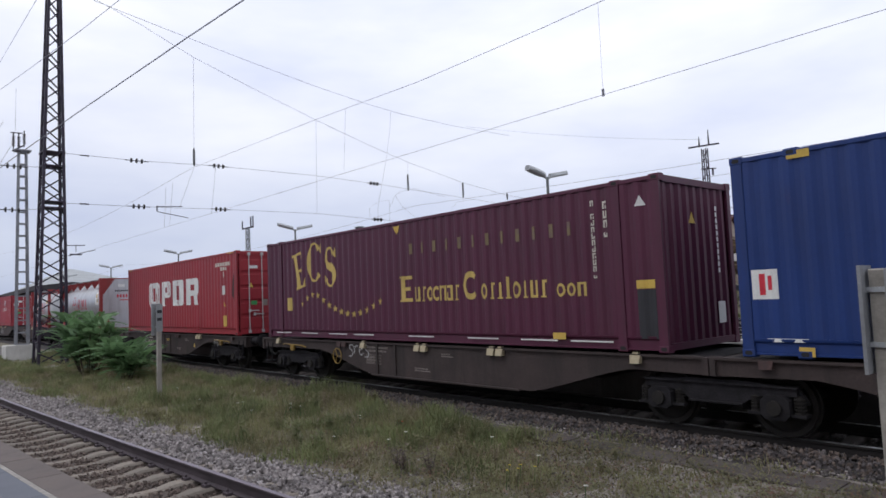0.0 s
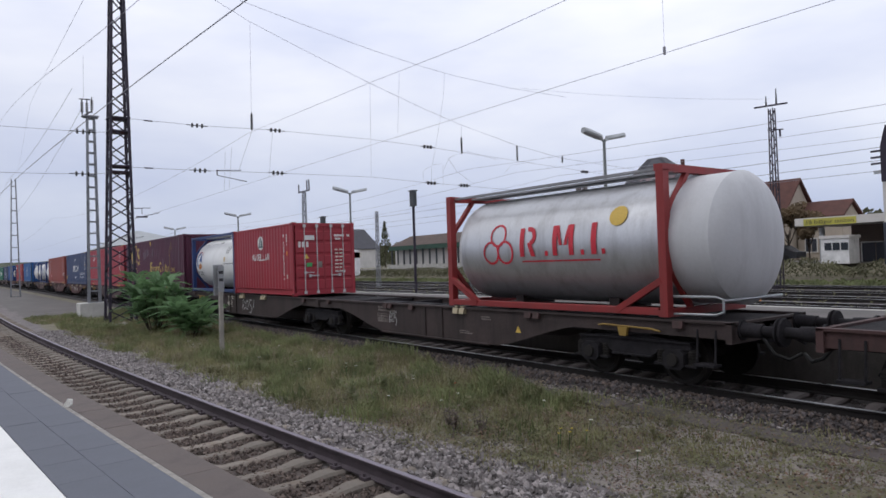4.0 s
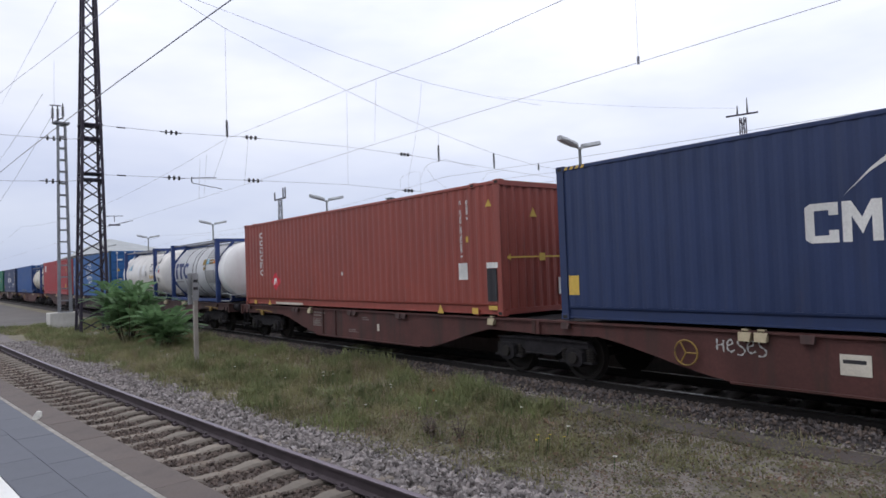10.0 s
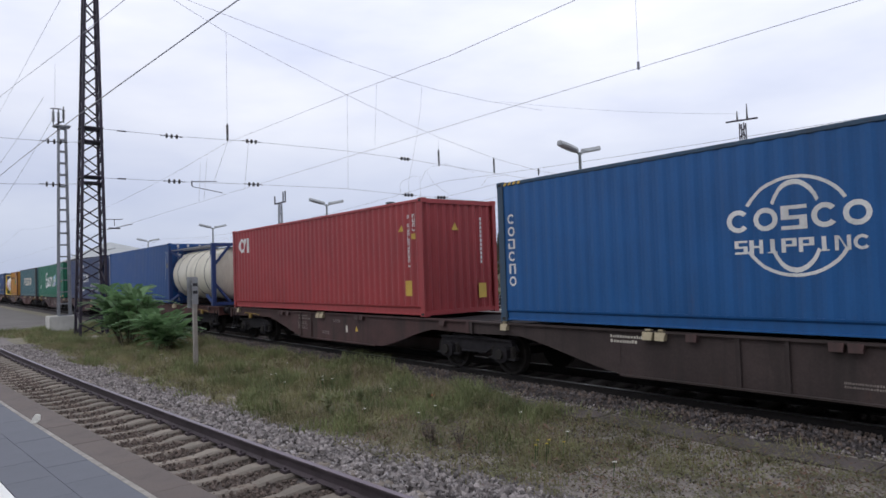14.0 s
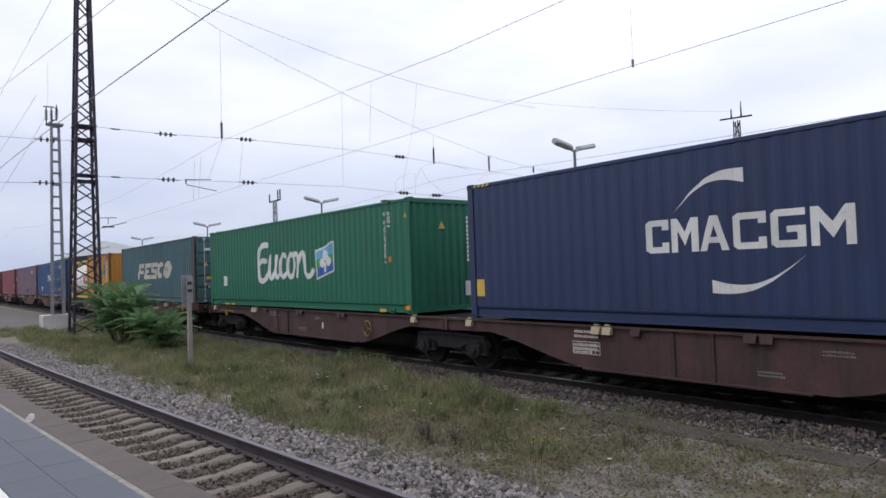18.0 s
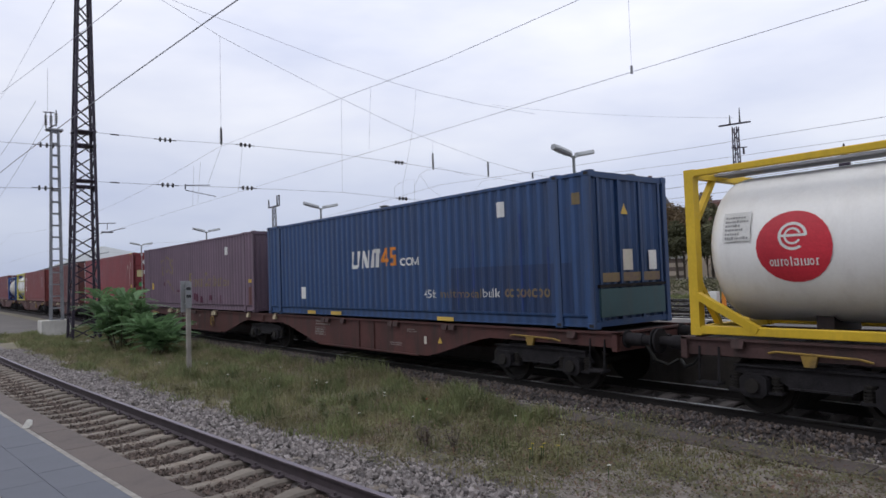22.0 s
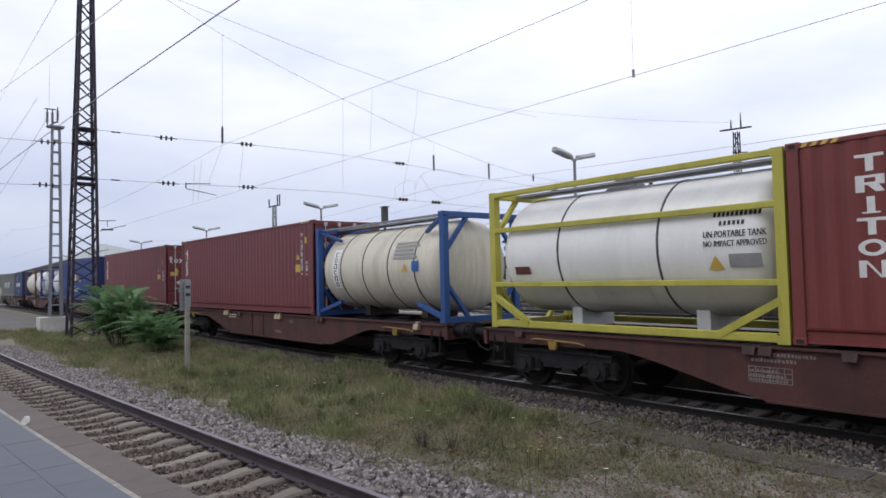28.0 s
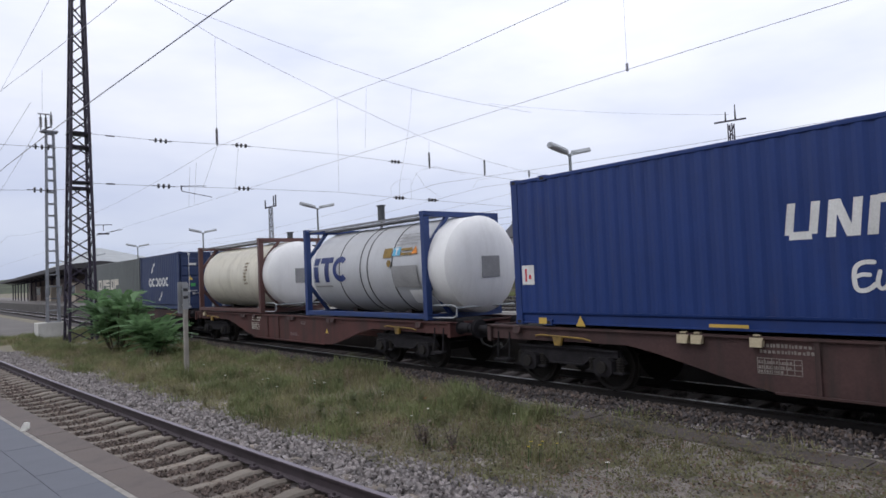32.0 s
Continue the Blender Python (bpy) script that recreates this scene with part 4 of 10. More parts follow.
for x, y in ((-5.95, 6.35), (-5.85, 6.2), (-6.05, 6.25), (-5.75, 6.4), (-5.9, 6.05)):
    flower(x, y, 0.28, "yellow_flower", "small yellow wild flower beside the gravel", 0.018)


def shrub(cx, cy, spread, height, stems, seed):
    """A tree-of-heaven shrub: thin stems with long feathered leaves."""
    g = random.Random(seed)
    root = thing("shrub", "bushy green shrub with feathered leaves beside the mast", "shrub", (cx, cy, GROUND))
    fr = []
    for s in range(stems):
        a, l = g.uniform(0, math.tau), spread * math.sqrt(g.random()) * 0.75
        top = Vector((l * math.cos(a) * 1.5, l * math.sin(a) * 0.6, height * g.uniform(0.35, 0.95)))
        part("stem", Mesh().rod((top.x * 0.35, top.y * 0.35, 0), top, 0.016, 5, 0.008), "bark", root)
        for k in range(8):
            p = top * (g.uniform(0.22, 0.85) if k % 2 else g.uniform(0.9, 1.0)) + Vector((0, 0, 0.02 * k))
            b = g.uniform(0, math.tau)
            out = Vector((math.cos(b), math.sin(b), g.uniform(0.25, 1.5))).normalized()
            size = g.uniform(0.8, 1.35)
            m = Mesh()
            side = out.cross(Vector((0, 0, 1))).normalized()
            prev = p
            for i in range(1, 11):
                u = i / 10
                q = p + out * size * u + Vector((0, 0, -0.38 * size * u * u))
                m.rod(prev, q, 0.004, 3)
                w = 0.20 * size * (1 - 0.5 * u) + 0.03
                for sg in (-1, 1):
                    d = (side * sg + out * 0.45 + Vector((0, 0, -0.25))).normalized() * w
                    e = out * 0.052
                    m.face(tuple(q), tuple(q + d * 0.5 + e), tuple(q + d), tuple(q + d * 0.5 - e))
                prev = q
            fr.append(m)
    for m in fr:
        part("feathered_leaf", m, "shrub_leaf", root)


shrub(-28.5, 6.65, 1.75, 2.2, 34, 31)
shrub(-24.9, 6.95, 1.0, 1.3, 14, 32)


# ---------- masts, posts and overhead line ----------
def lattice_mast(name, label, x, y, z0, z1, wb, wt, bay, material, leg, battens=False, single=True):
    """A square mast that tapers upwards: four legs, and on each face diagonal braces or level battens."""
    root = thing(name, label, "lattice mast", (x, y, 0))
    half = lambda z: (wb + (wt - wb) * (z - z0) / (z1 - z0)) / 2
    for sx, sy in ((-1, -1), (1, -1), (1, 1), (-1, 1)):
        part("leg", Mesh().bar((sx * half(z0), sy * half(z0), z0), (sx * half(z1), sy * half(z1), z1), leg), material, root)
    faces = [((-1, -1), (1, -1)), ((1, -1), (1, 1)), ((1, 1), (-1, 1)), ((-1, 1), (-1, -1))]
    for k, (a, b) in enumerate(faces):
        m, z, flip = Mesh(), z0, k % 2
        while z < z1 - 0.05:
            h = min(z + bay, z1)
            p, q = (a, b) if not flip else (b, a)
            if single:
                m = Mesh()
            m.rod((p[0] * half(z), p[1] * half(z), z), (q[0] * half(h), q[1] * half(h), z + 0.001 if battens else h), leg * (0.55 if battens else 0.33), 4)
            if single:
                part("batten" if battens else "brace", m, material, root)
            z, flip = h, not flip
        if not single:
            part("bracing", m, material, root)
    return root


mast = lattice_mast("catenary_mast", "tall dark steel lattice mast with cross-span wires", -34.9, 6.56, GROUND, 17.5, 1.16, 0.46, 0.62, "mast", 0.115)
mast.matrix_basis = pose(-34.9, 6.56, 0, -0.45, 0, 0)
for z in (7.0, 7.28, 8.95, 9.6):
    part("span_collar", Mesh().box(-0.47, 0.47, -0.47, 0.47, z - 0.03, z + 0.03), "mast", mast)
part("mast_foot", Mesh().box(-0.7, 0.7, -0.7, 0.7, GROUND - 0.2, GROUND + 0.02), "concrete", mast)
part("pulley_weight", Mesh().rod((0.2, 0.55, 0.5), (0.2, 0.55, 1.5), 0.14, 10), "mast", mast)

mast_b = lattice_mast("feeder_mast", "slender grey batten mast on a concrete block with insulators", -40.0, 6.24, 0.62, 10.6, 0.54, 0.33, 0.62, "zinc_mast", 0.075, True)
part("cap", Mesh().box(-0.3, 0.3, -0.36, 0.36, 10.6, 10.68), "zinc_mast", mast_b)
for dy, z in ((-0.40, 10.82), (-0.16, 10.82), (0.08, 10.98)):
    m = Mesh().rod((0, dy, z - 0.12), (0, dy, z + 0.75), 0.03, 6)
    for k in range(5):
        m.rod((0, dy, z + 0.06 + 0.11 * k), (0, dy, z + 0.11 + 0.11 * k), 0.075, 8)
    part("insulator", m, "insulator", mast_b)
part("top_bracket", Mesh().bar((0, -0.53, 11.56), (0, 0.0, 11.58), 0.05).bar((0, -0.45, 10.6), (0, 0.06, 10.95), 0.06), "mast", mast_b)
solid("mast_block", Mesh().box(-0.65, 0.65, -0.66, 0.66, GROUND - 0.1, 0.62, 0.03), "pale_concrete", "weathered concrete foundation block under the feeder mast", "concrete block", at=(-40.0, 6.12, 0))

for x, y, z1, w in ((-90, 6.0, 13.2, 0.9), (-150, 5.8, 13.2, 0.9)):
    lattice_mast("catenary_mast", "distant grey lattice mast beside the track", x, y, GROUND, z1, w, 0.4, 1.4, "zinc_mast", 0.09, True, False)


def insulator_mesh(r=0.08):
    m = Mesh().rod((0, -0.55, 0), (0, 0.55, 0), 0.022, 5)
    for k in (-0.25, 0, 0.25):
        m.lathe([(k - 0.05, 0.03), (k - 0.03, r * 1.5), (k + 0.03, r * 1.5), (k + 0.05, 0.03)], "y", 8)
    return m.data("insulator", "insulator")


INS = insulator_mesh()


def wire(name, label, pts, r, material="thin_wire", sag=0.0, n=10):
    """A strung wire; each stretch sags a little."""
    m, line = Mesh(), []
    for a, b in zip(pts, pts[1:]):
        for k in range(n):
            u = k / n
            p = Vector(a).lerp(Vector(b), u)
            p.z -= sag * 4 * u * (1 - u)
            line.append(p)
    line.append(Vector(pts[-1]))
    return part(name, m.path(line, r, 5), material, LINE)


SX = -35.0
LINE = thing("overhead_line", "overhead line of span wires, contact wires and insulators over the tracks", "overhead line", kind="structure")
# lower and upper cross-span wires, and the two head spans above them
UPPER = [(7.05, 9.68), (10.4, 9.66), (14.6, 9.79), (20.7, 9.80), (25.0, 9.66), (34.8, 9.15), (46.0, 8.6), (66.0, 8.4)]
LOWER = [(7.05, 7.30), (10.5, 7.33), (14.7, 7.42), (20.7, 7.49), (25.2, 7.32), (34.0, 7.1), (46.0, 6.9), (66.0, 6.8)]
UPPER_NEAR, LOWER_NEAR = [(6.1, 8.92), (5.1, 8.86), (3.3, 8.84), (-8.0, 8.7)], [(6.05, 6.95), (5.1, 6.87), (3.3, 6.80), (-8.0, 6.6)]
for pts in (UPPER, LOWER, UPPER_NEAR, LOWER_NEAR):
    wire("cross_span_wire", "steel cross-span wire between the masts over the tracks", [(SX, y, z) for y, z in pts], 0.011, n=2)
for y, z in ((5.14, 8.86), (10.39, 9.65), (14.64, 9.79), (24.98, 9.66), (40.0, 8.85), (5.07, 6.87), (10.48, 7.33), (14.71, 7.42), (25.2, 7.32), (27.9, 7.28)):
    part("insulator", INS, None, LINE, "dark ribbed insulator", at=(SX, y, z))
for y, z in ((8.02, 9.66), (8.0, 7.31)):
    part("turnbuckle", Mesh().rod((SX, y - 0.2, z), (SX, y + 0.2, z), 0.035, 6), "mast", LINE)
HEAD = [(7.0, 18.1), (10.69, 16.76), (13.35, 15.62), (16.91, 14.45), (20.81, 13.25), (24.71, 12.14), (27.84, 11.36), (32.89, 10.35), (37.53, 9.75), (46.0, 9.4)]
HEAD_TWO = [(7.0, 17.75), (11.41, 16.93), (14.29, 16.43), (16.95, 15.98), (20.65, 15.38), (24.82, 14.85), (27.5, 14.62), (32.21, 14.46), (38.1, 14.5)]
for pts in (HEAD, HEAD_TWO):
    part("head_span_wire", Mesh().path([(SX, y, z) for y, z in pts], 0.011, 5), "thin_wire", LINE)
for a, b in (((13.35, 15.6), (13.3, 10.64)), ((20.81, 13.25), (20.7, 7.49)), ((22.97, 14.2), (22.71, 10.33)), ((27.84, 11.3), (27.8, 10.5)), ((32.89, 10.4), (32.88, 10.3)), ((37.53, 9.94), (37.5, 9.9)), ((14.5, 9.95), (14.2, 7.2)), ((13.3, 9.62), (12.5, 7.4)), ((5.95, 13.94), (5.92, 11.62))):
    wire("hanger_wire", "thin hanger wire on the head span", [(SX - (5.0 if a[0] < 6 else 0), *a), (SX - (5.0 if a[0] < 6 else 0), *b)], 0.008)
for y, z, h in ((13.3, 10.15, 0.48), (27.79, 9.95, 0.56), (32.86, 9.8, 0.56), (37.5, 9.68, 0.28)):
    m = Mesh().rod((0, 0, -h), (0, 0, h), 0.035, 6)
    k = -h + 0.1
    while k < h - 0.1:
        m.rod((0, 0, k), (0, 0, k + 0.05), 0.075, 8)
        k += 0.1
    part("rod_insulator", m, "insulator", LINE, "dark upright rod insulator", at=(SX, y, z))

# contact and carrying wires of the main line
wire("contact_wire", "dark contact wire over the main line", [(45, TRAIN_Y, 6.0), (SX, TRAIN_Y, 6.0), (-100, TRAIN_Y, 6.0), (-200, TRAIN_Y, 6.0)], 0.0052, "wire")
wire("carrying_wire", "thin carrying wire over the main line", [(30, TRAIN_Y, 8.9), (8, TRAIN_Y, 8.15), (-8.9, TRAIN_Y, 7.82), (-13, TRAIN_Y, 7.8), (-18.3, TRAIN_Y, 7.99), (SX, 13.1, 9.5)], 0.007, "thin_wire", 0.0, 3)
wire("carrying_wire", "thin carrying wire over the main line", [(SX, 13.1, 9.5), (-100, TRAIN_Y, 9.5), (-200, TRAIN_Y, 9.5)], 0.008, "thin_wire", 1.2)
wire("anchor_wire", "thin wire from the head span to the far mast", [(SX, 33.5, 14.6), (-20.3, 40.0, 11.4)], 0.007, "thin_wire", 0.25)
for x, z in ((-7.44, 7.85),):
    wire("hanger_wire", "thin hanger wire between carrying and contact wire", [(x, TRAIN_Y, z), (x, TRAIN_Y, 6.0)], 0.003)
for x in (-7.44,):
    part("wire_clamp", Mesh().box(-0.02, 0.02, -0.015, 0.015, -0.03, 0.12), "wire", LINE, at=(x, TRAIN_Y, 6.0))
# contact wire of the platform track
near_line = [(x, near_y(x) + 0.05 + 0.03 * math.sin(x * 0.09), 5.5) for x in np.arange(12, -140, -4.0)]
part("contact_wire", Mesh().path(near_line, 0.008, 5), "wire", LINE)
near_carry = [(x, near_y(x) + 0.1, 7.6 - 0.9 * math.cos((x + 5) * math.tau / 60)) for x in np.arange(12, -140, -3.0)]
part("carrying_wire", Mesh().path(near_carry, 0.005, 5), "thin_wire", LINE)
wire("feeder_wire", "thin feeder wire strung to the slender mast", [(-40, 5.4, 12.1), (-90, 5.6, 13.2), (-150, 5.6, 13.2)], 0.010, "thin_wire", 0.5)
wire("feeder_wire", "thin feeder wire strung to the slender mast", [(-40, 5.8, 11.0), (-90, 6.0, 9.0)], 0.010, "thin_wire", 0.5)
wire("feeder_wire", "thin feeder wire strung to the slender mast", [(-2.0, 1.4, 5.5), (-12.94, 2.02, 7.17), (-43.8, 3.8, 11.92), (-80, 5.8, 13.0)], 0.004, "thin_wire", 0.0)
for pts in ([(26.55, 14.67), (26.4, 13.2), (26.05, 11.47), (25.6, 9.6), (25.24, 8.24), (25.2, 7.35)], [(24.56, 7.4), (24.56, 8.02), (24.79, 8.22), (25.47, 8.55), (26.17, 8.62), (26.15, 7.2)], [(26.2, 8.2), (26.65, 9.01), (27.2, 9.3), (28.35, 9.59), (31.0, 9.2)], [(26.65, 9.01), (27.3, 8.2), (28.6, 7.5)], [(31.6, 8.3), (32.2, 8.9), (34.2, 9.25)]):
    part("jumper_wire", Mesh().path([(SX, y, z) for y, z in pts], 0.008, 5), "thin_wire", LINE, "thin drooping jumper wire")
# dropper pair and the steady arms at the cross-span
for a, b in (((11.82, 8.39), (11.71, 6.33)), ((12.17, 8.65), (11.98, 6.49))):
    wire("hanger_wire", "thin hanger wire beside the steady arm", [(SX, *a), (SX, *b)], 0.007)
part("steady_arm", Mesh().rod((SX, 11.36, 7.38), (SX, 12.66, 7.46), 0.02, 5).rod((SX, 11.36, 7.15), (SX, 11.36, 7.42), 0.035, 6), "mast", LINE)
part("arm_stay", Mesh().rod((SX, 11.36, 7.12), (SX, 12.94, 6.87), 0.02, 5), "mast", LINE)
part("steady_arm", Mesh().rod((SX - 20, 11.2, 7.05), (SX - 20, 12.6, 7.1), 0.03, 5).rod((SX - 20, 12.0, 6.6), (SX - 20, 12.0, 7.1), 0.025, 5), "mast", LINE)
part("arm_stay", Mesh().rod((SX - 20, 11.5, 6.3), (SX - 20, 13.3, 6.75), 0.025, 5).rod((SX - 20, 11.6, 6.4), (SX - 20, 12.4, 6.4), 0.06, 6), "mast", LINE)
for y, zc in ((28.3, 6.0), (32.6, 6.0), (37.0, 6.0)):
    wire("contact_wire", "distant contact wire over the sidings", [(60, y, zc), (-190, y, zc)], 0.012, "wire")
    wire("carrying_wire", "distant carrying wire over the sidings", [(60, y, 8.2), (SX, y, 8.4), (-100, y, 8.4), (-190, y, 8.4)], 0.010, "thin_wire", 1.0)


def marker_post(x, y, lean):
    root = thing("marker_post", "weathered grey post with a small sign plate in the grass", "post", pose(x, y, 0, 0, lean, 0), "marker posts")
    part("post", Mesh().box(-0.055, 0.055, -0.05, 0.05, GROUND - 0.2, 2.30, 0.012), "wood_post", root)
    part("sign_plate", Mesh().box(-0.10, -0.075, -0.16, 0.10, 1.50, 2.33), "sign_back", root, "dull grey metal sign plate")
    for z in (1.70, 2.12):
        part("clamp", Mesh().box(-0.10, 0.07, -0.07, 0.07, z, z + 0.04), "galvanised", root)
    face = part("number_plate", Mesh().box(0.057, 0.072, -0.08, 0.08, 1.6, 2.3), "sign_back", root, "small grey number plate with dark bars")
    for z in (1.88, 2.08):
        part("number_bar", Mesh().box(0.073, 0.075, -0.06, 0.06, z, z + 0.08), "dark_mark", face)


marker_post(-18.15, 5.9, 0)
marker_post(-1.66, 5.9, 0)


# ---------- island platform beyond the train ----------
def island():
    root = thing("island_platform", "island platform with pale paving beyond the goods train", "platform", kind="structure")
    # this edge is painted dark for the shade below the wagons
    part("platform_edge", Mesh().box(-190, 60, 12.5, 12.8, -0.3, 0.76), "darkened_wall", root)
    part("platform_surface", Mesh().box(-190, 60, 12.8, 17.3, -0.3, 0.757), "asphalt", root)
    part("platform_edge", Mesh().box(-190, 60, 17.3, 17.6, -0.3, 0.76), "concrete", root)


island()


def platform_lamp(x):
    """Two flat housings that spread across the platform like wings."""
    root = thing("platform_lamp", "double-armed grey platform lamp on a slim pole", "street lamp", (x, 16.81, 0.757), "platform lamps")
    up = 0.09
    part("pole", Mesh().rod((0, 0, 0), (0, 0, 5.1 + up), 0.075, 10, 0.045), "lamp_pole", root, smooth=True)
    for sg in (-1, 1):
        part("arm", Mesh().rod((0, 0, 5.02 + up), (0, sg * 0.32, 5.2 + up), 0.035, 6), "lamp_white", root)
        m = Mesh()
        for a, w, dz in ((0.12, 0.07, -0.02), (0.28, 0.14, 0.01), (0.72, 0.16, 0.10), (0.96, 0.11, 0.15)):
            zz = 5.14 + up + dz
            m.v += [(-w, sg * a, zz), (-w * 0.6, sg * a, zz + 0.10), (w * 0.6, sg * a, zz + 0.10), (w, sg * a, zz), (w * 0.75, sg * a, zz - 0.05), (-w * 0.75, sg * a, zz - 0.05)]
        for j in range(3):
            m.f += [(j * 6 + i, j * 6 + (i + 1) % 6, (j + 1) * 6 + (i + 1) % 6, (j + 1) * 6 + i) for i in range(6)]
        m.f += [tuple(range(6)), tuple(23 - i for i in range(6))]
        part("lamp_head", m, "lamp_white", root)
    return root


for k in range(6):
    platform_lamp(-13.87 - 16.78 * k)


def triangles(text, cache={}):
    """The triangles of a word in the built-in font, cap height 1, left edge at 0."""
    if text not in cache:
        cu = bpy.data.curves.new("t", "FONT")
        cu.body, cu.size, cu.resolution_u = text, 1.45, 2
        ob = new("t", cu)
        bpy.context.view_layer.update()
        me = ob.evaluated_get(bpy.context.evaluated_depsgraph_get()).to_mesh()
        me.calc_loop_triangles()
        out = [[(me.vertices[i].co.x, me.vertices[i].co.y) for i in t.vertices] for t in me.loop_triangles]
        bpy.data.objects.remove(ob)
        bpy.data.curves.remove(cu)
        lo = min(p[0] for t in out for p in t)
        cache[text] = [[(x - lo, y) for x, y in t] for t in out]
    return cache[text]


def words(text, u, v, w, h):
    """A word fitted into a box of width w and cap height h, as triangles."""
    tri = triangles(text)
    hi = max(p[0] for t in tri for p in t)
    return [[(u + x * w / hi, v + y * h) for x, y in t] for t in tri]


def station_sign():
    root = thing("station_sign", "dark blue station name sign with white lettering on a lamp pole", "sign", (-13.87, 16.66, 0))
    part("board", Mesh().box(-0.85, 0.85, -0.03, 0.03, 3.32, 3.72), "sign_blue", root)
    m = Mesh()
    for t in words("Offenburg", -0.62, 3.45, 1.24, 0.165):
        m.face(*[(u, -0.034, v) for u, v in t])
    part("lettering", m, "white_mark", root, "white station name")
    part("number_panel", Mesh().box(0.7, 0.84, -0.036, -0.031, 3.33, 3.71), "grey_mark", root)
    w = thing("warning_sign", "yellow triangular warning sign above the station name", "sign", (-13.87, 16.66, 0))
    part("plate", Mesh().prism([(-0.28, -0.03, 3.86), (0.28, -0.03, 3.86), (0, -0.03, 4.42)], (0, 0.02, 0)), "yellow_mark", w)
    part("symbol", Mesh().prism([(-0.03, -0.034, 3.95), (0.06, -0.034, 4.08), (0.0, -0.034, 4.08), (0.03, -0.034, 4.22), (-0.06, -0.034, 4.06), (0.0, -0.034, 4.06)], (0, 0.003, 0)), "dark_mark", w)


station_sign()
far_mast = lattice_mast("catenary_mast", "dark lattice mast with a cross arm beyond the sidings", -20.2, 40.0, GROUND, 10.8, 0.44, 0.26, 0.5, "mast", 0.055)
part("crossarm", Mesh().bar((-0.95, -0.2, 11.0), (1.05, -0.2, 10.9), 0.09), "mast", far_mast)
part("lower_arm", Mesh().bar((-0.2, -0.2, 9.5), (0.75, -0.2, 9.4), 0.06).rod((0.55, -0.2, 9.4), (0.55, -0.2, 9.0), 0.06, 6), "mast", far_mast)
for x, h in ((-0.22, 0.62), (0.40, 0.95)):
    part("insulator", Mesh().rod((x, -0.2, 10.95), (x, -0.2, 10.95 + h), 0.06, 6, 0.025), "insulator", far_mast)
for x, y, z1 in ((-47.4, 22.0, 7.9), (-58, 34.8, 7.5)):
    fork = lattice_mast("signal_mast", "small dark lattice mast with a forked top among the sidings", x, y, GROUND, z1, 0.32, 0.2, 0.5, "zinc_mast", 0.05, False, False)
    if x > -50:
        part("fork_arm", Mesh().bar((-0.95, 0, 7.95), (0.95, 0, 7.95), 0.09).data("fork_arm", "mast"), None, fork)
        for dx in (-0.92, 0.55, 0.92):
            part("fork_prong", Mesh().bar((dx, 0, 7.9), (dx, 0, 8.55 if dx < 0 else 8.75), 0.075).data("fork_prong", "mast"), None, fork)
for x, y, z1 in ((-32.9, 22.3, 6.5), (-43.5, 21.6, 5.7)):
    root = thing("railway_signal", "dark railway signal head on a post", "signal", (x, y, GROUND))
    part("post", Mesh().rod((0, 0, 0), (0, 0, z1), 0.08, 8), "mast", root)
    part("signal_head", Mesh().box(-0.2, 0.2, -0.12, 0.12, z1 - 0.7, z1 + 0.2, 0.02), "zinc_dark", root)
    part("cap", Mesh().box(-0.26, 0.26, -0.16, 0.16, z1 + 0.2, z1 + 0.26), "zinc_dark", root)


# ---------- the goods train ----------
# metres that the train has moved on, by the second
TRAIN = [(0, 0.02), (0.1, 1.15), (0.3, 3.41), (1, 11.30), (2, 22.52), (2.5, 28.13), (3, 33.79), (3.5, 39.47), (5.5, 62.51), (6, 68.27), (8, 91.15), (9, 102.76), (10, 114.44), 
(11, 126.15), (11.6, 133.25), (12.5, 143.98), (13, 149.98), (14.5, 168.25), (16.5, 192.61), (17.6, 206.06), (19, 223.57), (20, 236.17), (21, 248.88), 
(22, 261.74), (23, 274.59), (24, 287.31), (24.5, 293.6), (25, 299.86), (25.5, 306.06), (27.5, 330.94), (28, 337.32), (29, 350.10), (30, 362.85), (31, 375.53), 
(31.6, 383.11), (31.9, 386.91), (32, 388.17)]
MOVING = []
SIDE = TRAIN_Y - 1.219
DECK = 1.17
PITCH, DEEP = 0.278, 0.034


def wave(x):
    """Depth of the side corrugation at x: outer flat, slope, inner flat, slope."""
    u = (x / PITCH) % 1.0
    if u < 0.26:
        return 0.0
    if u < 0.5:
        return (u - 0.26) / 0.24
    if u < 0.76:
        return 1.0
    return 1 - (u - 0.76) / 0.24


def breaks(a, b):
    k = math.floor(a / PITCH)
    out = []
    while k * PITCH < b:
        out += [(k + q) * PITCH for q in (0.0, 0.26, 0.5, 0.76) if a < (k + q) * PITCH < b]
        k += 1
    return [a] + out + [b]


def corrugated(x0, x1, z0, z1, y, deep=DEEP, thick=0.02):
    """A corrugated sheet that faces -y."""
    m = Mesh()
    bs = breaks(x0, x1)
    for x in bs:
        yy = y + deep * wave(x)
        m.v += [(x, yy, z0), (x, yy, z1)]
    m.f += [(2 * i, 2 * i + 2, 2 * i + 3, 2 * i + 1) for i in range(len(bs) - 1)]
    n = len(m.v)
    m.v += [(x0, y + 0.08, z0), (x1, y + 0.08, z0), (x1, y + 0.08, z1), (x0, y + 0.08, z1)]
    m.f.append((n, n + 3, n + 2, n + 1))
    return m


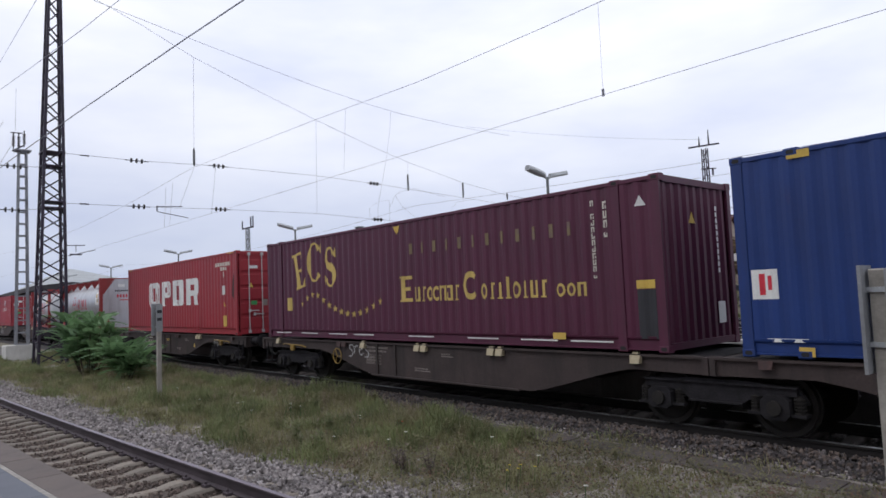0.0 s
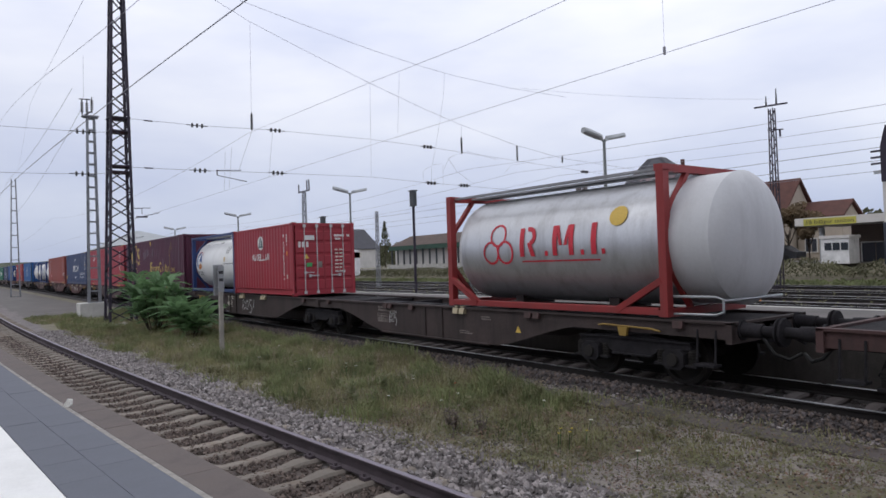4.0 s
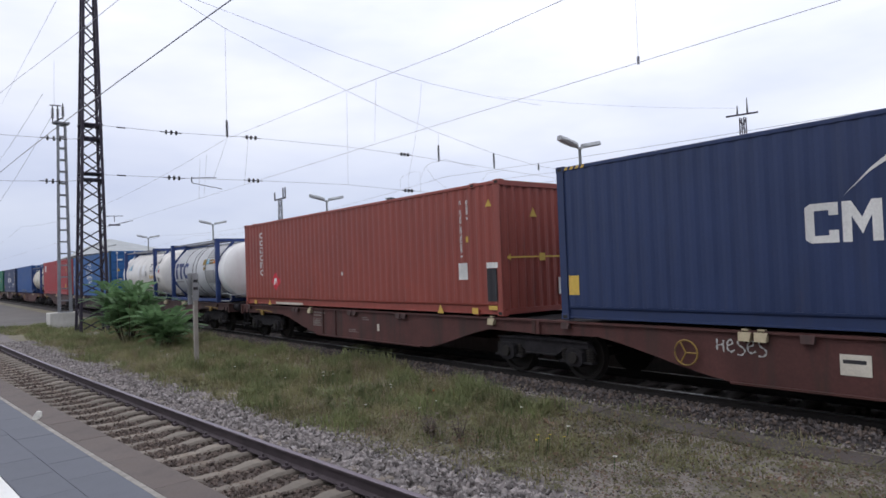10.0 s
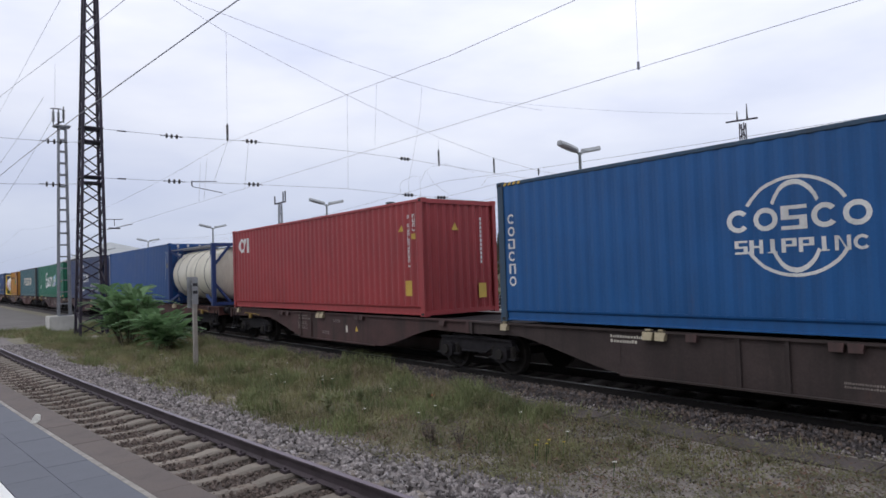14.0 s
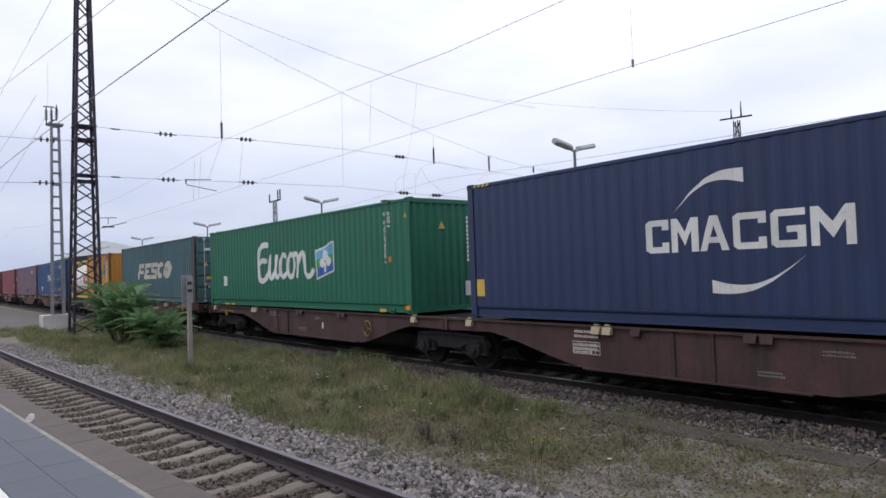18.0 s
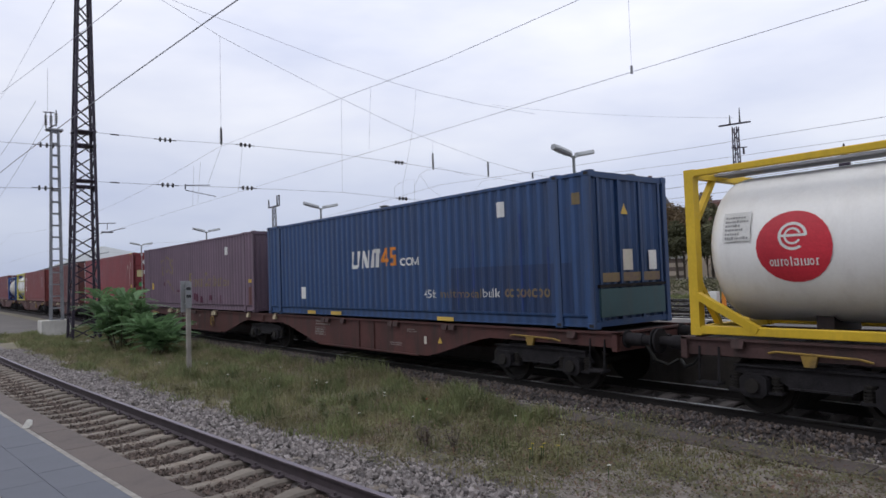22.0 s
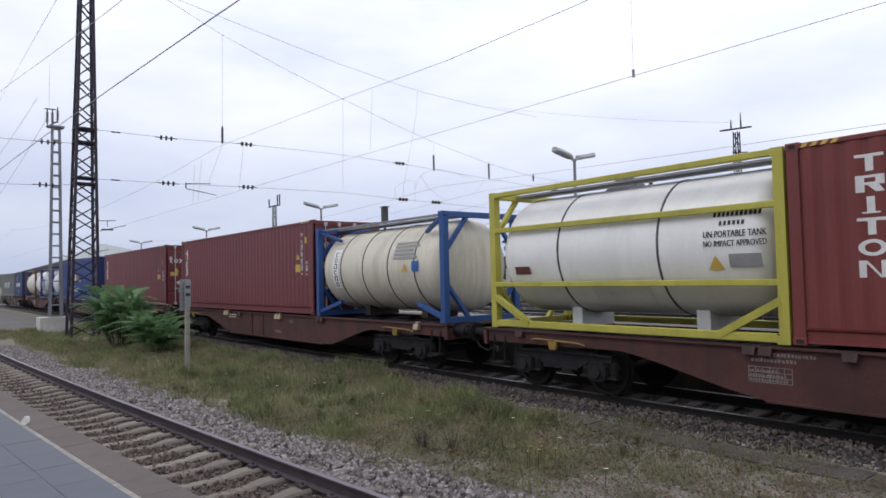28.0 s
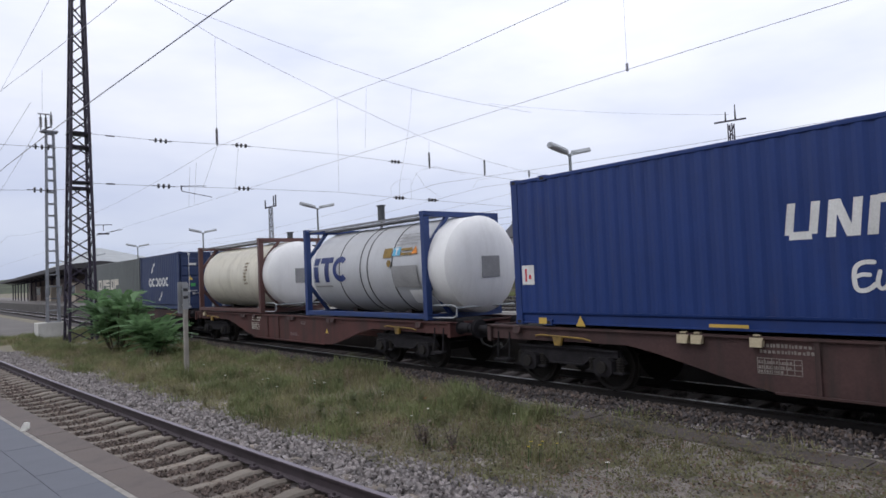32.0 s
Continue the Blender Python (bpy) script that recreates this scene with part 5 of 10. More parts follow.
def roof_sheet(x0, x1, H):
    """The roof: a thin sheet with cross ribs."""
    prof = [(x0, H - 0.07)]
    for x in breaks(x0, x1):
        prof.append((x, H - 0.022 - 0.018 * wave(x)))
    return Mesh().prism([(x, -1.16, z) for x, z in prof + [(x1, H - 0.07)]], (0, 2.32, 0))


def clip(poly, a, keep_right):
    out = []
    for i, p in enumerate(poly):
        q = poly[(i + 1) % len(poly)]
        ip, iq = (p[0] >= a) == keep_right or p[0] == a, (q[0] >= a) == keep_right or q[0] == a
        if ip:
            out.append(p)
        if ip != iq:
            t = (a - p[0]) / (q[0] - p[0])
            out.append((a, p[1] + t * (q[1] - p[1])))
    return out


def painted(shapes, x0, wavy=True, lift=0.003, y=-1.207, deep=DEEP):
    """Flat shapes (u, v) laid on the corrugated side as paint that follows its folds; u counts from the left end."""
    m = Mesh()
    for i, poly in enumerate(shapes):
        lift += 0.0003 if i % 12 else -0.0033 * (i > 0)
        pts = [(x0 + u, v) for u, v in poly]
        if not wavy:
            m.face(*[(x, y - lift, v) for x, v in pts])
            continue
        lo, hi = min(p[0] for p in pts), max(p[0] for p in pts)
        bs = breaks(lo, hi)
        for a, b in zip(bs, bs[1:]):
            piece = clip(clip(pts, a, True), b, False)
            if len(piece) > 2:
                m.face(*[(x, y + deep * wave(min(max(x, a + 1e-6), b - 1e-6)) - lift, v) for x, v in piece])
    return m


def rect(u0, v0, u1, v1, slant=0.0):
    return [(u0, v0), (u1, v0), (u1 + slant, v1), (u0 + slant, v1)]


def ring(u, v, r, w, a0=0, a1=360, n=20, sy=1.0):
    out = []
    for i in range(n):
        a, b = radians(a0 + (a1 - a0) * i / n), radians(a0 + (a1 - a0) * (i + 1) / n)
        out.append([(u + r * math.cos(a), v + sy * r * math.sin(a)), (u + (r - w) * math.cos(a), v + sy * (r - w) * math.sin(a)), (u + (r - w) * math.cos(b), v + sy * (r - w) * math.sin(b)), (u + r * math.cos(b), v + sy * r * math.sin(b))])
    return out


def disc(u, v, r, n=20):
    return [[(u + r * math.cos(i * math.tau / n), v + r * math.sin(i * math.tau / n)) for i in range(n)]]


def star(u, v, r):
    out = []
    for k in range(5):
        a = radians(90 + 72 * k)
        b, c = a + radians(36), a - radians(36)
        out.append([(u, v), (u + 0.4 * r * math.cos(c), v + 0.4 * r * math.sin(c)), (u + r * math.cos(a), v + r * math.sin(a)), (u + 0.4 * r * math.cos(b), v + 0.4 * r * math.sin(b))])
    return out


def blocks(u0, v0, u1, v1, n, gap=0.18, slant=0.0, seed=1, solid_share=0.0):
    """A mark drawn as a row of plain blocks, some open in the middle."""
    g = random.Random(seed)
    out, w = [], (u1 - u0) / n
    h = v1 - v0
    for k in range(n):
        a, b = u0 + k * w, u0 + (k + 1 - gap) * w
        t = (b - a) * 0.30
        kind = 3 if g.random() < solid_share else k % 3
        s = slant
        if kind == 0:
            out += [rect(a, v0, a + t, v1, s), rect(b - t, v0, b, v1, s), rect(a + t + s * 0.8, v1 - h * 0.22, b - t + s * 0.8, v1, s * 0.2), rect(a + t, v0, b - t, v0 + h * 0.22, s * 0.2)]
        elif kind == 1:
            out += [rect(a, v0, a + t, v1, s), rect(a + t + s * 0.45, v0 + h * 0.42, b + s * 0.45, v1, s * 0.55)]
        elif kind == 2:
            out += [rect(a, v0, b, v0 + h * 0.28, s * 0.28), rect(a + s * 0.4, v0 + h * 0.38, b + s * 0.4, v0 + h * 0.62, s * 0.24), rect(a + s * 0.75, v0 + h * 0.74, b + s * 0.75, v1, s * 0.26)]
        else:
            out.append(rect(a, v0, b, v1, s))
    return out


def rings_row(u0, v0, u1, v1, n, weight=0.24, gap=0.14, lean=0.0, seed=0):
    """A mark drawn as a row of plain open rings and arcs."""
    g, out, w = random.Random(seed), [], (u1 - u0) / n
    for k in range(n):
        r = w * (1 - gap) / 2
        a0, a1 = ((0, 360), (40, 320), (-140, 140), (90, 420))[(k + seed) % 4]
        c, h = (u0 + (k + 0.5) * w, (v0 + v1) / 2), (v1 - v0) / 2
        for q in ring(0, 0, 1.0, weight * 2, a0, a1, 16):
            out.append([(c[0] + x * r + lean * y * h, c[1] + y * h) for x, y in q])
    return out


def mixed_row(u0, v0, u1, v1, kinds, seed=0):
    """A mark drawn as a row of plain shapes: rings, arches, cups, stems and hooks with thin joins."""
    out, n = [], len(kinds)
    w, h = (u1 - u0) / n, v1 - v0
    for k, kind in enumerate(kinds):
        a, b = u0 + k * w + 0.06 * w, u0 + (k + 1) * w - 0.06 * w
        st, th = 0.30 * (b - a), 0.16 * h
        if kind in "oc":
            a0, a1 = (0, 360) if kind == "o" else (40, 320)
            out += [[((a + b) / 2 + x * (b - a) / 2, (v0 + v1) / 2 + y * h / 2) for x, y in q] for q in ring(0, 0, 1.0, 0.42, a0, a1, 14)]
        elif kind in "uw":
            out += [rect(a, v0, a + st, v1), rect(b - st, v0, b, v1), rect(a + st, v0, b - st, v0 + th) if kind == "u" else rect(a + st, v1 - th, b - st, v1)]
        elif kind == "T":
            out += [rect(a, v1 - th * 1.2, b, v1), rect((a + b) / 2 - st / 2, v0, (a + b) / 2 + st / 2, v1 - th * 1.2)]
        elif kind == "M":
            m = (a + b) / 2
            out += [rect(a, v0, a + st * 0.6, v1), rect(b - st * 0.6, v0, b, v1), [(a + st * 0.6, v1), (a + st * 0.6, v1 - 0.25 * h), (m, v0), (m, v0 + 0.3 * h)], [(m, v0 + 0.3 * h), (m, v0), (b - st * 0.6, v1 - 0.25 * h), (b - st * 0.6, v1)]]
        elif kind in "RPHS":
            if kind == "S":
                out += [rect(a, v, b, v + th) for v in (v0, (v0 + v1 - th) / 2, v1 - th)] + [rect(a, (v0 + v1) / 2, a + st, v1 - th), rect(b - st, v0 + th, b, (v0 + v1) / 2)]
            elif kind == "H":
                out += [rect(a, v0, a + st, v1), rect(b - st, v0, b, v1), rect(a + st, (v0 + v1 - th) / 2, b - st, (v0 + v1 + th) / 2)]
            else:
                out += [rect(a, v0, a + st, v1), rect(a + st, v1 - th, b, v1), rect(a + st, v0 + 0.42 * h, b, v0 + 0.42 * h + th), rect(b - st, v0 + 0.42 * h + th, b, v1 - th)]
                if kind == "R":
                    out.append([(a + st * 1.3, v0 + 0.42 * h), (b - st, v0), (b, v0), (b - st * 0.6, v0 + 0.42 * h)])
        elif kind == "N":
            out += [rect(a, v0, a + st * 0.8, v1), rect(b - st * 0.8, v0, b, v1), [(a + st * 0.5, v1), (b - st * 0.9, v0), (b - st * 0.5, v0), (a + st * 0.9, v1)]]
        elif kind == "L":
            out += [rect(a, v0, a + st, v1), rect(a + st, v0, b, v0 + th)]
        elif kind == "E":
            out += [rect(a, v0, a + st, v1)] + [rect(a + st, v, b, v + th) for v in (v0, (v0 + v1 - th) / 2, v1 - th)]
        elif kind == "A":
            m = (a + b) / 2
            out += [[(a, v0), (a + st * 0.6, v0), (m + st * 0.2, v1), (m - st * 0.3, v1)], [(m - st * 0.3, v1), (m + st * 0.3, v1), (b, v0), (b - st, v0)], rect(a + 0.2 * (b - a), v0 + th, b - 0.2 * (b - a), v0 + 2 * th)]
        elif kind == "a":
            out += [rect(b - st, v0, b, v1), rect(a, v0, b - st, v0 + th), rect(a, v1 - th, b - st, v1), rect(a, v0 + th, a + st * 0.8, v0 + 0.55 * h)]
        else:
            m = (a + b) / 2 - st / 2
            out += [rect(m, v0, m + st, v1 + (0.3 * h if kind == "t" else 0)), rect(m - st * 0.6, v0, m + st * 1.6, v0 + th * 0.6)] + ([rect(m + st, v1 - th, b, v1)] if kind == "r" else [])
    return out


def column(u, v0, v1, w, n):
    """Upright identification marks, as bars."""
    h = (v1 - v0) / n
    out = []
    for k in range(n):
        a, b, c = u, u + w * 1.0, v0 + k * h
        if (k * 7) % 11 == 4:
            continue
        out += [rect(a, c, a + w * 0.32, c + h * (0.82 if k % 4 else 0.5)), rect(b - w * 0.32, c, b, c + h * (0.82 if k % 3 else 0.4))] + ([rect(a, c + h * 0.60, b, c + h * 0.82)] if k % 2 else [rect(a, c, b, c + h * 0.2)])
    return out


def print_rows(u, v, w, h, n, seed=0):
    """Rows of small print that cannot be read, as short bars."""
    g, out = random.Random(seed), []
    for k in range(n):
        z, x = v + h * (n - 1 - k) / n, u
        end = u + w * g.uniform(0.55, 1.0)
        while x < end:
            s_ = g.uniform(0.5, 1.0) * h / n * 0.55
            out.append(rect(x, z, x + s_, z + h / n * g.uniform(0.45, 0.65)))
            x += s_ * 1.45
    return out


def tri_mark(u, v, s):
    return [[(u - s, v), (u + s, v), (u, v + 1.75 * s)]]


# boxes whose sides are nearly smooth
SHALLOW = {"mid_blue": 0.012, "navy": 0.015, "cma": 0.015, "azure": 0.015, "royal": 0.02, "brown_red": 0.02, "green": 0.02, "oxide": 0.024, "bright_red": 0.018, "red": 0.020, "rust_red": 0.02, "dull_red": 0.024, "maroon": 0.026}
LENGTH = {20: 6.058, 30: 9.125, 40: 12.192, 45: 13.716}
CACHE = {}


def shared(key, make):
    if key not in CACHE:
        CACHE[key] = make()
    return CACHE[key]


def drips(L, n, seed, v0=0.19, tall=0.35):
    """Narrow ragged stains that run along the foot of a side."""
    g, out = random.Random(seed), []
    for _ in range(n):
        u, w = g.uniform(0.2, L - 0.3), g.uniform(0.015, 0.06)
        h = tall * g.random() ** 2 + 0.03
        out.append([(u, v0), (u + w, v0), (u + w * 0.7, v0 + h), (u + w * 0.3, v0 + h)])
    return out


def container(feet, right, material, label, doors=True, height=2.896, marks=(), yellow_top=False, group="containers on the train", trim=None, pockets=()):
    """An ISO box: corrugated sides, posts, rails, castings, an end wall or doors; marks are (name, shapes, material, wavy)."""
    L, H, K = LENGTH[feet], height, material
    T = trim or K
    root = thing("shipping_container", label, "container", (0, SIDE + 1.219, DECK), group)
    a, b = -L / 2, L / 2
    key = (feet, H, K)
    deep = SHALLOW.get(K, DEEP)
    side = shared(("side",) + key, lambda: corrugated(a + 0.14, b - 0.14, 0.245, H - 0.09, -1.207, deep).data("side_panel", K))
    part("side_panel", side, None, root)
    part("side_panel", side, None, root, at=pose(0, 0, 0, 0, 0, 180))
    part("roof", shared(("roof",) + key, lambda: roof_sheet(a + 0.1, b - 0.1, H).data("roof", K)), None, root)
    part("floor", shared(("floor",) + key, lambda: Mesh().box(a + 0.1, b - 0.1, -1.15, 1.15, 0.03, 0.17).data("floor", "bogie")), None, root)
    top = shared(("top",) + key, lambda: Mesh().box(a + 0.17, b - 0.17, -1.216, -1.14, H - 0.095, H - 0.02, 0.012).data("top_rail", T))

    def low():
        prof = [(-1.212, 0.262), (-1.206, 0.228), (-1.172, 0.198), (-1.172, 0.062), (-1.206, 0.056), (-1.206, 0.036), (-1.12, 0.036), (-1.12, 0.262)]
        return Mesh().prism([(a + 0.17, y, z) for y, z in prof], (L - 0.34, 0, 0)).data("bottom_rail", K)

    bottom = shared(("low",) + key, low)
    for m in (None, pose(0, 0, 0, 0, 0, 180)):
        part("top_rail", top, None, root, at=m)
        part("bottom_rail", bottom, None, root, at=m)
    post = shared(("post", H, T), lambda: Mesh().prism([(0, -1.216, 0.1), (0.16, -1.216, 0.1), (0.16, -1.17, 0.1), (0.05, -1.10, 0.1), (0, -1.10, 0.1)], (0, 0, H - 0.2)).data("corner_post", T))
    cast = shared(("cast", T), lambda: Mesh().box(0, 0.178, -1.222, -1.06, 0, 0.118, 0.015).data("corner_casting", T))
    # flat dark plate on the casting, painting the shade of its slot
    hole = shared(("hole",), lambda: Mesh().prism([(0.05, -1.2235, 0.03), (0.13, -1.2235, 0.03), (0.145, -1.2235, 0.06), (0.13, -1.2235, 0.09), (0.05, -1.2235, 0.09), (0.035, -1.2235, 0.06)], (0, 0.002, 0)).data("casting_slot", "rubber"))
    banded = K in ("maroon", "faded_maroon", "worn_blue")
    spots = [(a, 0), (b - 0.178, 0)] + ([(-6.096 - 0.0, 1), (6.096 - 0.178, 1)] if feet == 45 else [])
    for x, inner in spots:
        for turn in (0, 180):
            base = pose(0, 0, 0, 0, 0, turn)
            sx = x if not turn else -x - 0.178
            if banded or not inner:
                part("corner_post", post, None, root, at=base @ Matrix.Translation((sx + 0.009, 0, 0)))
            for z in (0, H - 0.118):
                c = part("corner_casting", cast, None, root, at=base @ Matrix.Translation((sx, 0, z)))
                part("casting_slot", hole, None, c)
    if pockets:
        # thin dark plate painted for the shaded hollow of the pocket
        hollow = shared(("pocket",), lambda: Mesh().box(-0.18, 0.18, -1.178, -1.168, 0.062, 0.196).data("fork_pocket", "rubber"))
        for x in pockets:
            part("fork_pocket", hollow, None, root, "dark fork pocket in the bottom rail", at=(x, 0, 0))
    if yellow_top:
        for x in (a + 0.2, b - 0.75):
            m = Mesh()
            for k in range(4):
                m.face(*[(x + u, -1.2185, v) for u, v in rect(k * 0.13, H - 0.085, k * 0.13 + 0.07, H - 0.03, 0.04)])
            part("hazard_stripe", m, "yellow_mark", root)
    # end walls
    def end_wall():
        n = 9
        w = 2.2 / n
        ring_ = []
        for k in range(n):
            y = -1.1 + k * w
            ring_ += [(b - 0.09, y, 0.05), (b - 0.045, y + w * 0.25, 0.05), (b - 0.045, y + w * 0.55, 0.05), (b - 0.09, y + w * 0.8, 0.05)]
        ring_ += [(b - 0.09, 1.1, 0.05), (b - 0.12, 1.1, 0.05), (b - 0.12, -1.1, 0.05)]
        return Mesh().prism(ring_, (0, 0, H - 0.09)).data("end_wall", K)

    def end_beam():
        return Mesh().box(b - 0.12, b - 0.02, -1.08, 1.08, 0, 0.11).data("end_beam", K)

    def leaf():
        h = (H - 0.42) / 5
        prof = [(b - 0.09, 0.13), (b - 0.040, 0.13)]
        for k in range(5):
            z = 0.20 + k * h
            prof += [(b - 0.040, z + 0.01), (b - 0.024, z + 0.035), (b - 0.024, z + h * 0.76), (b - 0.050, z + h * 0.82), (b - 0.050, z + h * 0.97)]
        prof += [(b - 0.040, H - 0.12), (b - 0.09, H - 0.12)]
        return Mesh().prism([(x, -1.06, z) for x, z in prof], (0, 1.03, 0)).box(b - 0.09, b - 0.028, -1.10, -1.055, 0.13, H - 0.12).box(b - 0.09, b - 0.028, -0.045, -0.006, 0.13, H - 0.12).data("door", K)

    wall = shared(("end",) + key, end_wall)
    part("end_wall", wall, None, root, at=pose(0, 0, 0, 0, 0, 180))
    beam = shared(("beam",) + key, end_beam)
    for z in (0.03, H - 0.13):
        part("end_beam", beam, None, root, at=(0, 0, z))
        part("end_beam", beam, None, root, at=pose(0, 0, z, 0, 0, 180))
    if not doors:
        part("end_wall", wall, None, root)
        lx = b - 0.040
        flat = lambda y0, z0, w_, h_: ((lx, y0, z0), (lx, y0 + w_, z0), (lx, y0 + w_, z0 + h_), (lx, y0, z0 + h_))
        if K != "ochre":
            part("warning_triangle", Mesh().face((lx, -0.28, H - 0.78), (lx, -0.06, H - 0.78), (lx, -0.17, H - 0.58)), "yellow_mark", root)
        if K == "ochre":
            m = Mesh()
            for k, q in enumerate(disc(0.45, 1.60, 0.17, 14) + disc(0.45, 1.90, 0.12, 12) + [[(0.34, 1.92), (0.56, 1.92), (0.45, 2.18)], [(0.36, 1.70), (0.54, 1.70), (0.52, 1.85), (0.38, 1.85)]]):
                m.face(*[(lx + 0.0006 * (k % 7), u, v) for u, v in q])
            part("drop_shape", m, "teal", root)
        elif K == "worn_blue":
            for y in (-1.0, -0.38, 0.28, 0.93):
                part("end_rib", Mesh().box(b - 0.09, b - 0.012, y, y + 0.07, 0.11, H - 0.13, 0.01), K, root)
            part("tipping_flap", Mesh().box(b - 0.09, b - 0.004, -1.02, 1.02, 0.20, 0.72, 0.02), "teal", root, "greyish teal lower flap")
            part("flap_rail", Mesh().box(b - 0.06, b + 0.004, -1.05, 1.05, 0.74, 0.80, 0.01), "bogie", root)
            part("faded_band", Mesh().face(*flat(-1.0, 0.84, 2.0, 0.17)), "faded_mark", root)
            part("end_notice", Mesh().face(*flat(-0.26, 1.05, 0.3, 0.4)), "cream_mark", root)
        else:
            m = Mesh()
            for k in range(11):
                m.face(*flat(0.66, H * 0.44 + k * 0.11, 0.06, 0.08))
            part("end_number", m, "white_mark", root)
        if K in ("oxide", "royal"):
            z = 1.22 if K == "oxide" else 0.98
            bar = Mesh().face(*flat(-0.95, z, 1.9, 0.035)).face((lx - 0.001, -1.02, z + 0.017), (lx - 0.001, -0.90, z - 0.06), (lx - 0.001, -0.90, z + 0.095))
            bar.face((lx + 0.002, -0.02, z - 0.07), (lx + 0.002, 0.16, z - 0.07), (lx + 0.002, 0.16, z + 0.10), (lx + 0.002, -0.02, z + 0.10))
            if K == "royal":
                part("end_notice", Mesh().face(*flat(-0.62, 0.42, 0.32, 0.36)), "white_mark", root)
            part("yellow_arrow", bar, "yellow_mark", root)
        if K != "ochre":
            part("end_notice", Mesh().face(*flat(0.57, 1.05 if K == "worn_blue" else 0.38, 0.26, 0.38)), "yellow_mark" if K in ("dull_red", "warm_red", "red") else "white_mark", root)
    else:
        rod = shared(("rod", H), lambda: Mesh().rod((0, 0, 0.06), (0, 0, H - 0.06), 0.018, 8).box(-0.03, 0.03, -0.05, 0.05, 0.06, 0.16).box(-0.03, 0.03, -0.05, 0.05, H - 0.17, H - 0.07).data("lock_rod", "rod"))
        grip = shared(("grip",), lambda: Mesh().box(0, 0.022, 0, 0.34, -0.016, 0.016).box(-0.02, 0.03, -0.04, 0.04, -0.05, 0.05).data("handle", "rod"))
        for sg in (0, 1):
            d = part("door", shared(("leaf",) + key, leaf), None, root, at=Matrix.Diagonal((1, -1 if sg else 1, 1, 1)))
            for y in (-0.76, -0.28):
                part("lock_rod", rod, None, d, at=(b - 0.02, y, 0))
                part("handle", grip, None, d, at=(b - 0.0, y - (0.0 if y < -0.5 else 0.30), 0.82 if y < -0.5 else 0.70))
            hinge = shared(("hinge", K), lambda: Mesh().box(-0.05, -0.02, -1.12, -0.98, 0, 0.1).data("hinge", K))
            for k in range(5):
                part("hinge", hinge, None, d, at=(b, 0, 0.35 + k * (H - 0.7) / 4))
        lx = b - 0.020
        flat = lambda y0, z0, w_, h_: ((lx, y0, z0), (lx, y0 + w_, z0), (lx, y0 + w_, z0 + h_), (lx, y0, z0 + h_))
        g2 = random.Random(feet + len(label))
        m = Mesh()
        for y0, z0, w_ in ((0.40, H - 0.50, 0.40), (0.92, H - 0.50, 0.14), (0.44, H - 0.62, 0.24)):
            u = y0
            while u < y0 + w_ - 0.02:
                m.face(*flat(u, z0, 0.045, 0.075))
                u += 0.06
        part("door_number", m, "white_mark", root)
        m = Mesh()
        for k in range(7):
            z0 = H - 1.0 - k * 0.13
            m.face(*flat(0.42, z0, 0.10 + 0.06 * g2.random(), 0.05))
            m.face(*flat(0.60, z0, 0.08 + 0.1 * g2.random(), 0.05))
        part("door_data", m, "dim_mark" if K in ("teal", "brown_red") else "cream_mark", root)
        tall = {"brown": ("red_mark", 0.34, 0.26), "brown_red": ("white_mark", 0.40, 0.22), "bright_red": ("white_mark", 0.36, 0.16)}.get(K, ("white_mark", 0.30, 0.10))
        if K == "brown_red" and H > 2.85:
            m = Mesh()
            for q in [rect(-1.0, H - 0.86, -0.93, H - 0.56), rect(-1.05, H - 0.68, -0.87, H - 0.64), rect(-0.93, H - 0.86, -0.86, H - 0.83)] + ring(-0.72, H - 0.77, 0.10, 0.045, 0, 315, 12) + [rect(-0.81, H - 0.79, -0.63, H - 0.755), [(-0.60, H - 0.86), (-0.54, H - 0.86), (-0.38, H - 0.67), (-0.44, H - 0.67)], [(-0.46, H - 0.86), (-0.38, H - 0.86), (-0.52, H - 0.67), (-0.60, H - 0.67)]]:
                m.face(*[(lx, u, v) for u, v in q])
            part("door_mark", m, "white_mark", root)
            part("door_notice", Mesh().face(*flat(-1.0, 1.42, 0.36, 0.18)), "yellow_mark", root)
        elif K != "dull_red":
            part("door_mark", Mesh().face(*flat(-0.74, H - 0.62, tall[1], tall[2])), tall[0], root)
        if K == "dull_red":
            part("round_sticker", Mesh().face(*[(lx, -0.60 + 0.13 * math.cos(t), H - 0.53 + 0.13 * math.sin(t)) for t in np.arange(0, math.tau, 0.4)]), "white_mark", root)
            part("pale_notice", Mesh().face(*flat(-1.02, 1.58, 0.30, 0.36)), "faded_notice", root, "pale yellow paper notice")
            part("torn_notice", Mesh().face(*flat(-0.68, 1.72, 0.24, 0.21)), "white_mark", root)
            part("green_sticker", Mesh().face(*flat(-0.92, 1.06, 0.14, 0.22)), "green_mark", root)
            part("door_triangle", Mesh().face((lx, -0.62, 1.06), (lx, -0.38, 1.06), (lx, -0.50, 1.30)), "cream_mark", root)
        if K == "bright_red":
            for y0 in (-1.0, -0.86, -0.70):
                part("door_stroke", Mesh().face(*flat(y0, H - 0.88, 0.09, 0.20)), "white_mark", root)
        if K != "dull_red":
            part("door_triangle", Mesh().face((lx, -0.80, H - 1.28), (lx, -0.60, H - 1.28), (lx, -0.70, H - 1.10)), "yellow_mark", root)
